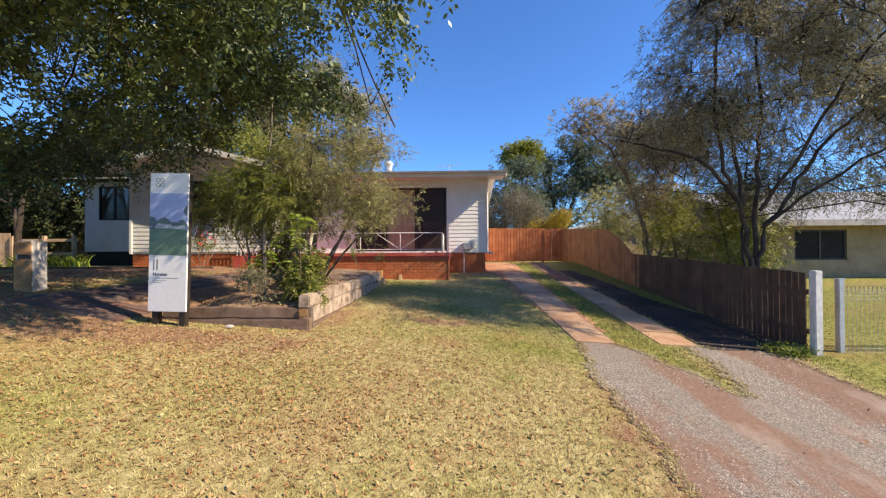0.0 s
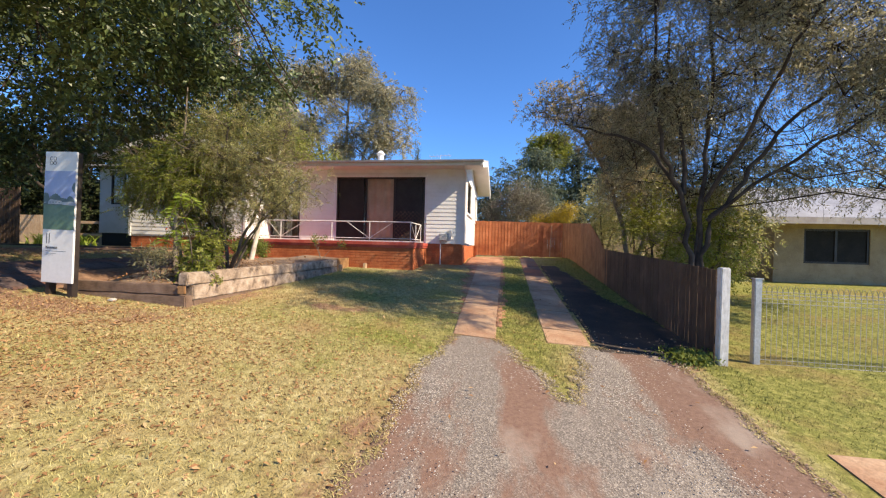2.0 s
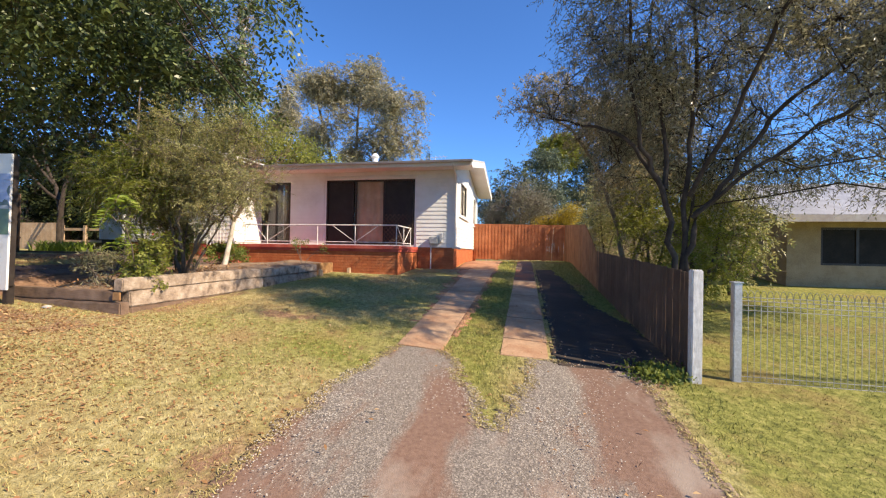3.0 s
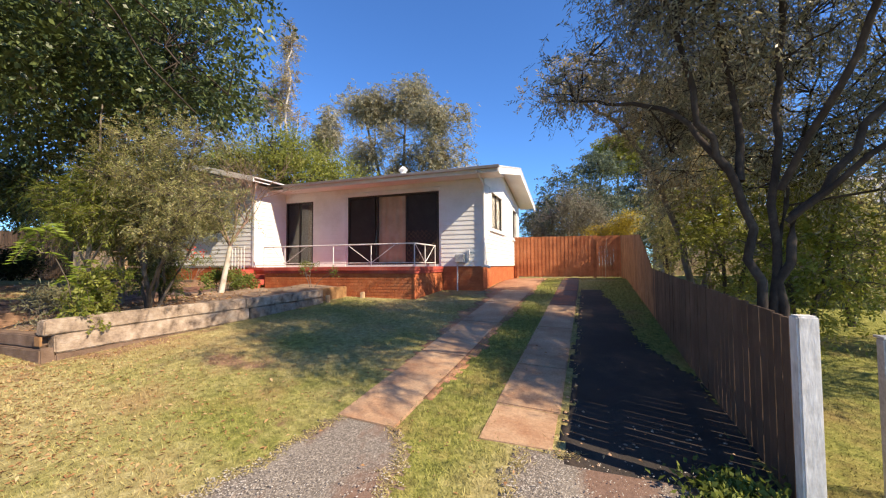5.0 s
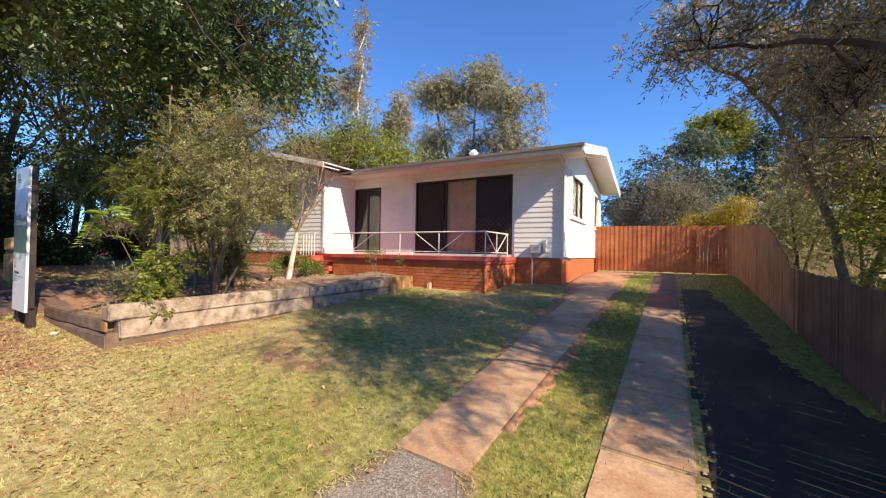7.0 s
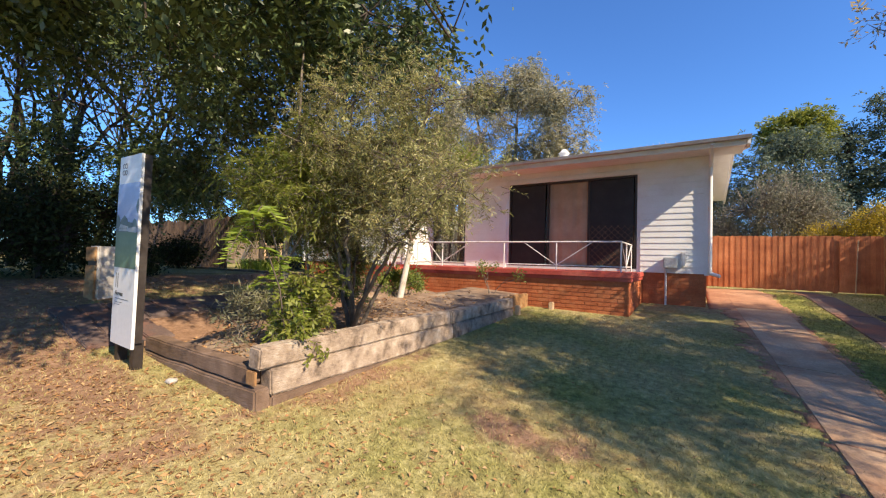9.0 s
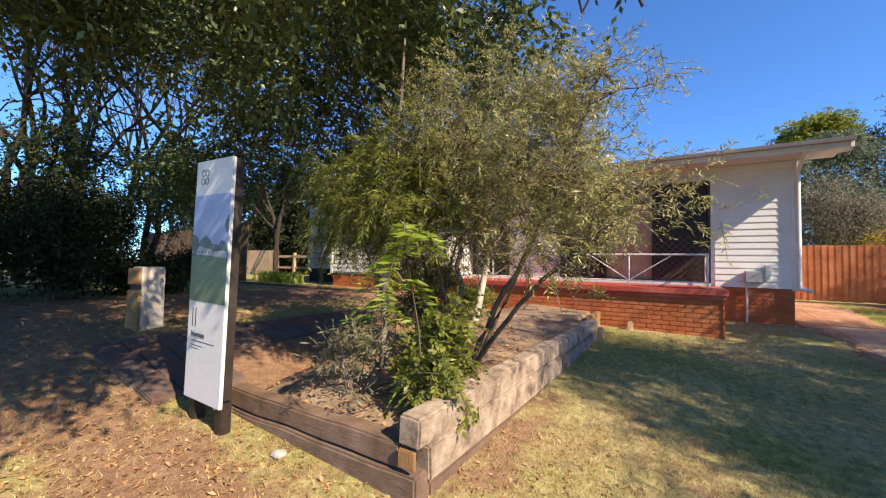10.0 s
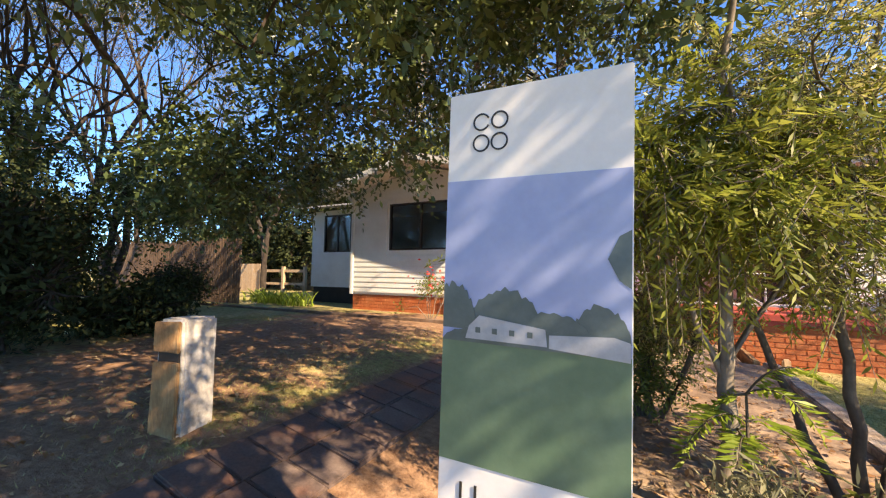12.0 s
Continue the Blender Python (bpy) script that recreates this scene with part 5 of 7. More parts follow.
part("gate_rail", box(-18.8, -16.1, 15.75, 15.8, 1.5, 1.6), m_pale_timber, lgate)
ln = thing("left_neighbour_house", (-26, 22, 1.2), "brick neighbour house with an orange-tan tiled roof", "house")
part("wall", box(-33, -17, 20, 28, 0.8, 3.4), m_tan_brick, ln)
part("roof", prism([(-34, 3.3), (-25, 5.4), (-16, 3.3), (-16, 3.2), (-25, 5.3), (-34, 3.2)], "y", 19.2, 28.8), m_pale_timber, ln, "orange-tan roof")
part("gable_wall", prism([(-33, 3.4), (-17, 3.4), (-25, 5.25)], "y", 20, 20.2), m_pale_timber, ln)
edging = box(-14.5, -6.6, 10.3, 10.42, 0.85, 1.16, bevel=0.015)
solo("timber_edging", edging, m_sleeper_x, "low timber edging before the house", "edging")

# ---- trees and shrubs ----
crown_lobes = [((-6.6, 7.6, 6.4), (3.4, 2.8, 2.1)), ((-4.0, 8.2, 5.7), (1.6, 1.6, 1.6)), ((-3.6, 5.2, 5.0), (2.0, 1.3, 1.1)), ((-1.5, 4.3, 5.0), (1.7, 0.9, 0.9)), ((-6.0, 5.0, 4.7), (2.2, 1.5, 1.0)), ((-9.6, 7.0, 7.6), (2.6, 2.6, 1.5)), ((-7.4, 8.2, 4.2), (1.7, 1.5, 0.9)), ((-1.7, 6.8, 5.5), (1.1, 1.1, 0.8)), ((-3.1, 7.0, 4.75), (1.5, 1.3, 1.0)), ((-5.0, 6.8, 4.2), (1.9, 1.5, 1.0)), ((-2.2, 3.0, 5.0), (1.9, 1.0, 0.65)), ((-4.6, 3.2, 5.2), (1.8, 1.2, 0.9))]
# lobes above z 6 at the far left are unseen, added to block skylight
crown_lobes += [((-7.4, 3.4, 5.6), (2.0, 1.4, 0.9)), ((-8.3, 7.2, 3.5), (1.2, 1.1, 0.8)), ((-3.4, 2.5, 4.9), (1.7, 0.9, 0.7)), ((-0.9, 3.2, 4.6), (1.2, 0.7, 0.55)), ((-5.6, 4.0, 5.0), (1.6, 1.2, 0.8)), ((-12.5, 5.5, 8.4), (3.0, 3.0, 0.9)), ((-12.0, 2.4, 8.2), (3.0, 2.0, 0.9)), ((-9.5, 2.8, 6.5), (3.0, 2.2, 1.0)), ((-12.0, 0.5, 6.8), (3.0, 2.5, 1.0)), ((-6.5, 1.2, 6.8), (2.2, 1.6, 0.8)), ((-10.6, 8.0, 3.7), (1.6, 1.2, 0.8)), ((-12.6, 8.6, 3.6), (1.6, 1.2, 0.9))]
# high lobes over the lawn are unseen, added to shade path, soil and sign
crown_lobes += [((-9.3, 9.2, 4.0), (1.3, 1.0, 0.6)), ((-13.6, 6.6, 4.4), (1.6, 1.4, 1.1)), ((-0.6, 2.7, 6.6), (1.6, 1.2, 0.6)), ((-2.6, 2.4, 6.9), (2.0, 1.3, 0.6)), ((-4.6, 2.8, 7.2), (2.0, 1.3, 0.6)), ((1.5, 2.5, 6.7), (1.3, 1.0, 0.5)), ((0.3, 1.7, 6.5), (1.1, 0.8, 0.4)), ((1.2, 3.8, 6.2), (1.1, 0.8, 0.45)), ((-1.2, 2.9, 5.9), (1.2, 0.9, 0.4))]
canopy("shade_tree", "large dark broadleaf tree shading the front yard", "tree", (-10.4, 0.6, gz(-10.4, 0.6)),
       [([(-10.4, 0.6, 0.6), (-10.3, 0.8, 3.0), (-9.4, 3.0, 6.0), (-8.0, 6.6, 7.2)], 0.28, 0.07), ([(-10.3, 0.8, 3.0), (-8.0, 1.4, 6.0), (-5.0, 2.6, 6.9), (-2.0, 2.6, 6.8), (1.4, 3.0, 6.7)], 0.17, 0.05),
        ([(-10.3, 0.8, 3.4), (-11.4, 2.6, 6.4), (-10.6, 6.0, 8.0)], 0.18, 0.06), ([(-9.4, 3.0, 6.0), (-6.6, 4.6, 6.4), (-4.4, 6.6, 6.0)], 0.11, 0.04), ([(-9.4, 3.0, 6.0), (-10.8, 6.0, 6.0), (-11.8, 8.0, 4.6)], 0.09, 0.03), ([(-6.6, 4.6, 6.4), (-4.0, 4.6, 5.8), (-2.0, 4.4, 5.4)], 0.07, 0.03)],
       crown_lobes,
       8800, 5, 0.34, 8, 0.125, 0.05, m_bark, m_leaf_dark, 11, 0.45, 0.44, 0.16, 0.012, 3, crown_label="dense glossy dark green leaves", fine=False)

limb_lines = [([(5.2, 7.0, 0.1), (5.13, 7.0, 1.25), (4.98, 7.0, 2.35), (4.62, 6.95, 3.0), (4.48, 6.9, 3.9), (4.4, 6.7, 5.3)], 0.05, 0.018), ([(5.3, 7.1, 0.1), (5.28, 7.05, 1.3), (5.3, 7.1, 2.9), (5.42, 7.1, 4.1), (5.35, 7.2, 5.8)], 0.047, 0.018), ([(5.3, 7.05, 0.9), (5.34, 7.0, 1.9), (5.98, 7.0, 2.75), (6.52, 7.0, 3.55), (7.6, 7.1, 4.3), (8.4, 7.0, 4.9)], 0.045, 0.015), ([(4.98, 7.0, 2.3), (4.55, 7.3, 3.15), (3.9, 7.9, 3.6), (3.3, 8.3, 3.85)], 0.035, 0.012)]
limb_lines += [([(5.3, 7.2, 0.4), (5.6, 7.9, 1.8), (6.2, 8.5, 3.4), (6.6, 8.8, 4.6)], 0.034, 0.014), ([(5.34, 7.0, 1.9), (5.9, 6.7, 2.5), (6.9, 6.3, 3.2), (8.0, 6.0, 4.2)], 0.03, 0.012), ([(5.3, 7.0, 2.2), (5.6, 6.5, 3.1), (5.9, 5.9, 4.3), (6.3, 5.2, 5.2)], 0.034, 0.014), ([(5.0, 7.0, 2.3), (5.05, 7.2, 3.2), (4.9, 7.4, 4.4), (5.0, 7.7, 5.4)], 0.04, 0.016)]
crown_lobes = [((4.5, 6.5, 5.3), (1.1, 1.1, 1.2)), ((5.6, 7.3, 6.2), (1.7, 1.5, 1.3)), ((7.4, 7.0, 5.1), (1.6, 1.5, 1.3)), ((6.3, 8.6, 4.8), (1.5, 1.3, 1.2)), ((4.5, 7.8, 4.7), (1.0, 1.1, 1.0)), ((7.6, 6.3, 3.7), (0.9, 0.7, 0.45)), ((5.6, 6.1, 4.4), (0.7, 0.6, 0.5)), ((8.8, 7.8, 4.3), (1.4, 1.3, 1.2)), ((5.3, 9.6, 3.9), (1.1, 1.1, 0.9)), ((6.2, 8.2, 3.0), (1.3, 1.0, 0.6)), ((7.2, 8.6, 3.1), (1.3, 1.1, 0.7)), ((4.9, 9.0, 3.1), (0.7, 0.9, 0.7))]
crown_lobes += [((8.9, 7.2, 3.1), (1.1, 0.9, 0.6)), ((5.2, 5.6, 5.2), (0.8, 0.7, 0.6)), ((6.2, 5.2, 5.4), (1.0, 0.8, 0.7)), ((7.2, 5.0, 5.6), (1.0, 0.8, 0.6)), ((7.5, 4.7, 5.0), (0.9, 0.5, 0.5)), ((5.6, 4.9, 5.3), (0.8, 0.6, 0.5)), ((8.3, 6.0, 4.5), (1.0, 0.8, 0.6)), ((7.1, 5.9, 3.5), (0.7, 0.5, 0.35)), ((8.8, 5.3, 4.9), (0.9, 0.6, 0.5)), ((3.6, 8.1, 3.95), (0.6, 0.5, 0.3)), ((4.7, 6.9, 3.9), (0.6, 0.5, 0.5)), ((5.9, 7.2, 4.0), (0.6, 0.5, 0.5))]
crown_lobes += [((8.7, 7.5, 2.5), (0.9, 0.7, 0.4)), ((9.7, 8.3, 2.9), (1.0, 0.8, 0.5))]
canopy("paperbark_tree", "multi-stemmed fine-leaved tree behind the paling fence", "tree", (5.25, 7.05, 0.2),
       limb_lines,
       crown_lobes,
       4300, 7, 0.24, 9, 0.082, 0.018, m_bark, m_leaf_paper, 12, 0.5, 0.405, 0.18, 0.009, 4, crown_label="fine grey-green foliage", grain=1.1)

# bottlebrush shrubs in the bed
def stem_shrub(name, label, x, y, h, stems, spread, leaves, L, W, mat, seed, depth=4, droop=0.1, lo=0.45, sig=0.08, bark=None, r0=0.02, first=0.42):
    r = np.random.default_rng(seed)
    z = float(bed_z(x, y)) if in_bed(x, y) else gz(x, y)
    t = thing(name, (x, y, z), label, "shrub")
    lines, tips = [], []
    for k in range(stems):
        a = 2 * math.pi * (k + r.uniform(0, 0.6)) / stems
        d = np.array([math.cos(a) * spread, math.sin(a) * spread, 1.0])
        grow(np.array([x + 0.05 * math.cos(a), y + 0.05 * math.sin(a), z - 0.03]), d / np.linalg.norm(d), h * first, r0, depth, r, lines, tips, 0.45, 0.05, 0.68, (2, 3), 0.13)
    V, F = tubes(lines)
    adopt(new("stem", np_mesh("stem", V, F, bark or m_bark_grey, True)), t)
    sel = [q for q in tips if q[0][2] > z + lo * h * 0.5]
    per = max(2, int(leaves / max(1, len(sel))))
    V, F = leaves_at(sel, per, sig, L, W, r, droop)
    c = adopt(new("foliage", np_mesh("foliage", V, F, mat)), t)
    c["kind"] = "stuff"
    return t


bz = float(bed_z(-2.45, 6.5))
canopy("bottlebrush_shrub", "tall olive-leaved bottlebrush shrub leaning over the sleepers", "shrub", (-2.45, 6.5, bz),
       [([(-2.45, 6.5, bz - 0.05), (-2.5, 6.45, 1.6), (-2.55, 6.4, 2.4), (-2.35, 6.3, 3.3)], 0.032, 0.010), ([(-2.42, 6.46, bz - 0.05), (-2.05, 6.4, 1.6), (-1.55, 6.3, 2.4), (-1.2, 6.25, 3.4)], 0.030, 0.009), ([(-2.4, 6.53, bz - 0.05), (-2.1, 6.8, 1.7), (-1.7, 7.0, 2.6)], 0.024, 0.009),
        ([(-2.5, 6.5, bz - 0.05), (-2.85, 6.6, 1.8), (-3.1, 6.5, 2.7)], 0.026, 0.009), ([(-2.4, 6.42, bz - 0.05), (-1.85, 6.2, 1.5), (-1.3, 6.1, 2.0), (-0.8, 6.1, 2.35)], 0.024, 0.008)],
       [((-2.6, 6.4, 2.9), (0.7, 0.6, 0.55)), ((-1.75, 6.3, 2.65), (0.65, 0.55, 0.5)), ((-1.25, 6.25, 3.2), (0.45, 0.4, 0.4)), ((-1.05, 6.15, 2.3), (0.5, 0.45, 0.32)), ((-2.2, 6.5, 2.2), (0.7, 0.6, 0.4)), ((-3.05, 6.5, 2.5), (0.55, 0.55, 0.5)), ((-2.3, 6.2, 3.4), (0.5, 0.4, 0.3)), ((-1.6, 6.9, 2.4), (0.55, 0.5, 0.45)), ((-2.9, 7.0, 3.0), (0.6, 0.5, 0.5)), ((-1.5, 6.1, 1.95), (0.4, 0.35, 0.2))],
       950, 7, 0.16, 11, 0.050, 0.0105, m_bark_dim, m_leaf_shrub, 21, 0.25, 0.40, 0.10, 0.005, 4, grain=1.6)
bz = float(bed_z(-3.35, 7.3))
canopy("bottlebrush_shrub", "broad olive bottlebrush shrub in the middle of the bed", "shrub", (-3.35, 7.3, bz),
       [([(-3.35, 7.3, bz - 0.05), (-3.4, 7.2, 1.6), (-3.6, 7.1, 2.7)], 0.028, 0.010), ([(-3.31, 7.3, bz - 0.05), (-3.05, 7.1, 1.6), (-2.8, 7.0, 2.5)], 0.024, 0.009), ([(-3.39, 7.32, bz - 0.05), (-3.7, 7.4, 1.6), (-4.1, 7.3, 2.3)], 0.024, 0.009)],
       [((-3.4, 7.2, 2.6), (0.65, 0.6, 0.5)), ((-2.85, 7.0, 2.3), (0.45, 0.45, 0.4)), ((-4.0, 7.3, 2.3), (0.5, 0.5, 0.5)), ((-3.3, 7.1, 1.8), (0.5, 0.4, 0.3))],
       460, 7, 0.17, 11, 0.052, 0.0105, m_bark_dim, m_leaf_shrub, 22, 0.25, 0.36, 0.10, 0.005, 4, grain=1.6)
bz = float(bed_z(-3.05, 6.05))
canopy("feathery_tree", "young feathery-leaved tree with a slim straight trunk", "tree", (-3.05, 6.05, bz),
       [([(-3.05, 6.05, bz - 0.05), (-3.06, 6.03, 1.3), (-3.04, 6.05, 2.0), (-3.0, 6.1, 2.9), (-2.95, 6.1, 3.9)], 0.046, 0.010), ([(-3.05, 6.04, 1.5), (-3.25, 5.95, 2.0), (-3.45, 5.9, 2.5)], 0.018, 0.007), ([(-3.05, 6.06, 1.6), (-2.8, 6.15, 2.0), (-2.65, 6.2, 2.4)], 0.018, 0.007)],
       [((-3.15, 6.0, 2.35), (0.5, 0.45, 0.3)), ((-3.45, 5.95, 2.55), (0.4, 0.4, 0.35)), ((-2.75, 6.1, 2.35), (0.4, 0.35, 0.35)), ((-3.0, 6.1, 2.9), (0.45, 0.4, 0.4))],
       150, 5, 0.24, 20, 0.075, 0.014, m_bark_grey, m_leaf_feather, 23, 0.55, 0.30, 0.10, 0.006, 3, grain=1.6, crown_label="drooping feathery green fronds")
bz = float(bed_z(-3.75, 6.9))
canopy("feathery_tree", "small feathery-leaved tree beside the path", "tree", (-3.75, 6.9, bz),
       [([(-3.75, 6.9, bz - 0.05), (-3.78, 6.9, 1.5), (-3.8, 6.85, 2.7)], 0.030, 0.010), ([(-3.77, 6.9, 1.3), (-4.0, 6.8, 1.9), (-4.2, 6.7, 2.3)], 0.016, 0.007)],
       [((-3.8, 6.85, 2.5), (0.5, 0.5, 0.5)), ((-4.2, 6.7, 2.2), (0.4, 0.4, 0.4)), ((-3.6, 6.9, 1.9), (0.4, 0.4, 0.3))],
       130, 5, 0.24, 20, 0.075, 0.014, m_bark_grey, m_leaf_feather, 38, 0.55, 0.30, 0.10, 0.006, 3, grain=1.6, crown_label="drooping feathery green fronds")
bz = float(bed_z(-2.25, 5.62))
canopy("low_shrub", "bushy green shrub at the corner of the sleepers", "shrub", (-2.25, 5.62, bz),
       [([(-2.25, 5.62, bz - 0.05), (-2.25, 5.6, 1.2), (-2.2, 5.6, 1.5)], 0.016, 0.006), ([(-2.27, 5.63, bz - 0.05), (-2.45, 5.75, 1.1), (-2.5, 5.8, 1.35)], 0.014, 0.006)],
       [((-2.2, 5.6, 1.08), (0.24, 0.22, 0.26)), ((-2.38, 5.72, 1.0), (0.2, 0.2, 0.2)), ((-2.2, 5.72, 1.35), (0.2, 0.18, 0.2))],
       75, 6, 0.13, 9, 0.058, 0.026, m_bark_dim, m_leaf_feather, 24, 0.3, 0.25, 0.06, 0.004, 3, grain=2.0)
for x, y, w, k in ((-3.45, 7.3, 0.40, 62),):
    bz = float(bed_z(x, y))
    canopy("low_shrub", "leafy dark green understorey shrub among taller stems", "shrub", (x, y, bz),
           [([(x, y, bz - 0.05), (x + 0.03, y, bz + 0.3), (x + 0.08, y, bz + 0.6)], 0.012, 0.005), ([(x, y, bz - 0.05), (x - 0.1, y + 0.05, bz + 0.3), (x - 0.18, y, bz + 0.5)], 0.011, 0.005)],
           [((x, y, bz + 0.38), (w, w * 0.9, 0.3)), ((x + 0.12, y, bz + 0.7), (w * 0.7, w * 0.6, 0.22))],
           90, 6, 0.15, 10, 0.055, 0.017, m_bark_dim, m_leaf_green, k, 0.3, 0.25, 0.07, 0.004, 3, grain=2.0)
stem_shrub("low_shrub", "grey-green sprig behind the front sleeper", -2.95, 5.6, 0.5, 5, 0.6, 1300, 0.07, 0.012, m_leaf_grey, 25, 3, 0.1, 0.2, 0.04, None, 0.01)
stem_shrub("low_shrub", "bright low shrub beneath the bare tree", -3.6, 8.7, 0.5, 6, 0.7, 2600, 0.05, 0.024, m_leaf_green, 26, 3, 0.1, 0.2, 0.05, None, 0.01)
stem_shrub("rose_shrub", "thin rose bush with a few leaves", -2.6, 10.3, 0.75, 3, 0.3, 260, 0.05, 0.026, m_leaf_green, 27, 3, 0.1, 0.2, 0.04, None, 0.01)
stem_shrub("rose_shrub", "thin rose bush with red blooms", -7.2, 10.7, 0.9, 5, 0.5, 420, 0.05, 0.026, m_leaf_green, 28, 3, 0.1, 0.2, 0.04, None, 0.01)
stem_shrub("low_shrub", "green clump beside the steps", -4.4, 9.9, 0.5, 6, 0.7, 1800, 0.06, 0.026, m_leaf_green, 29, 3, 0.1, 0.2, 0.05, None, 0.01)


def fern(x, y, z, n, L, seed, foot=(0.0, 0.0), label="bright green ferny frond clump"):
    r = np.random.default_rng(seed)
    fx, fy = x + foot[0], y + foot[1]
    fz = float(bed_z(fx, fy))
    t = thing("fern_plant", (fx, fy, fz), label, "plant")
    lines, P, D = [(np.array([[fx, fy, fz - 0.02], [x + foot[0] * 0.7, y + foot[1] * 0.7, (z + fz) / 2], [x, y, z]], float), np.array([0.012, 0.009, 0.006]))], [], []
    for k in range(n):
        a = 2 * math.pi * k / n + r.uniform(-0.3, 0.3)
        q = np.linspace(0, 1, 9)
        out = L * q * r.uniform(0.8, 1.1)
        e = r.uniform(-0.2, 1.3)
        out = out * r.uniform(0.6, 1.0)
        pts = np.stack([x + out * math.cos(a), y + out * math.sin(a), z + L * (e * q - 0.9 * q * q) - 0.12 * (k % 3)], 1)
        lines.append((pts, np.linspace(0.006, 0.002, 9)))
        for f in np.linspace(0.12, 1, 24):
            p = np.array([np.interp(f, q, pts[:, i]) for i in range(3)])
            fw = np.array([math.cos(a), math.sin(a), -0.3])
            for s in (1, -1):
                P.append(p)
                D.append(fw * 0.5 + s * np.array([-math.sin(a), math.cos(a), 0]) + r.normal(size=3) * 0.1)
    V, F = tubes(lines)
    adopt(new("stem", np_mesh("stem", V, F, m_bark_dim)), t)
    V, F = leaf_arrays(np.array(P), np.array(D), 0.085, 0.016, r)
    c = adopt(new("fronds", np_mesh("fronds", V, F, m_leaf_fern)), t)
    c["kind"] = "stuff"


fern(-2.13, 5.12, 1.93, 8, 0.32, 31, (-0.12, 0.42))
fern(-2.3, 5.6, 1.3, 6, 0.36, 32)
fern(-3.0, 5.95, 1.5, 7, 0.36, 33)

# small bare tree
t = thing("bare_tree", (-3.42, 8.5, float(bed_z(-3.42, 8.5))), "small leafless tree with pale bark", "tree")
rr = np.random.default_rng(40)
lines, tips = [], []
k = np.linspace(0, 1, 7)
zb = float(bed_z(-3.42, 8.5))
trunk = np.stack([-3.42 + 0.18 * k, 8.5 + 0.05 * k, zb - 0.05 + 1.0 * k], 1)
for d in ((-0.5, 0, 1), (0.4, 0.2, 1), (0.0, -0.4, 1), (0.75, -0.1, 0.8), (-0.2, 0.4, 1)):
    d = np.array(d, float)
    grow(trunk[-1].copy(), d / np.linalg.norm(d), 0.62, 0.026, 5, rr, lines, tips, 0.40, 0.06, 0.78, (2, 3), 0.10)
V, F = tubes([l for l in lines])
adopt(new("branchwork", np_mesh("branchwork", V, F, m_twig)), t, "pinkish bare twigs")
V, F = tubes([(trunk, np.linspace(0.06, 0.042, 7))], 10)
adopt(new("trunk", np_mesh("trunk", V, F, m_bark_white, True)), t)

# trees behind
q = np.random.default_rng(51)
domes = [((-19.6, 39, 19.4), (3.0, 2.4, 2.6)), ((-14.0, 39.5, 19.0), (4.0, 2.6, 2.4)), ((-10.0, 38, 16.2), (2.8, 2.4, 2.6)), ((-17.0, 38, 14.0), (3.2, 2.2, 2.0)), ((-11.6, 38, 11.6), (3.2, 2.4, 1.8)), ((-18.8, 39, 10.6), (2.8, 2, 1.6)), ((-14.4, 38, 8.4), (3.6, 2.5, 1.5)), ((-9.4, 38, 12.6), (2.2, 2.0, 1.6))]
lumps = [(tuple(np.array(c) + q.uniform(-1, 1, 3) * np.array(a) * 0.66), (a[0] * q.uniform(0.42, 0.66), a[1] * 0.55, a[2] * q.uniform(0.32, 0.52))) for c, a in domes for _ in range(6)]
canopy("gum_tree", "tall spreading gum tree behind the house", "tree", (-15.5, 39, gz(-15.5, 39)),
       [([(-15.5, 39, 1.0), (-15.4, 39, 5.0), (-17.0, 39, 11.0), (-19.0, 39, 18.0)], 0.36, 0.10), ([(-15.4, 39, 4.6), (-14.4, 39, 10.0), (-14.0, 39.3, 18.0)], 0.28, 0.09), ([(-15.4, 39, 4.4), (-12.6, 38.5, 9.0), (-10.2, 38, 15.0)], 0.24, 0.08), ([(-14.9, 39, 7.0), (-12.0, 38.4, 9.6), (-9.6, 38, 12.0)], 0.14, 0.06), ([(-15.8, 39, 6.6), (-18.0, 39, 9.0), (-19.4, 39, 11.0)], 0.14, 0.06)],
       lumps, 2050, 6, 0.7, 9, 0.30, 0.085, m_bark_grey, m_leaf_gum, 51, 0.5, 0.33, 0.45, 0.035, 3, "trees behind the house", grain=0.5, fine=False)
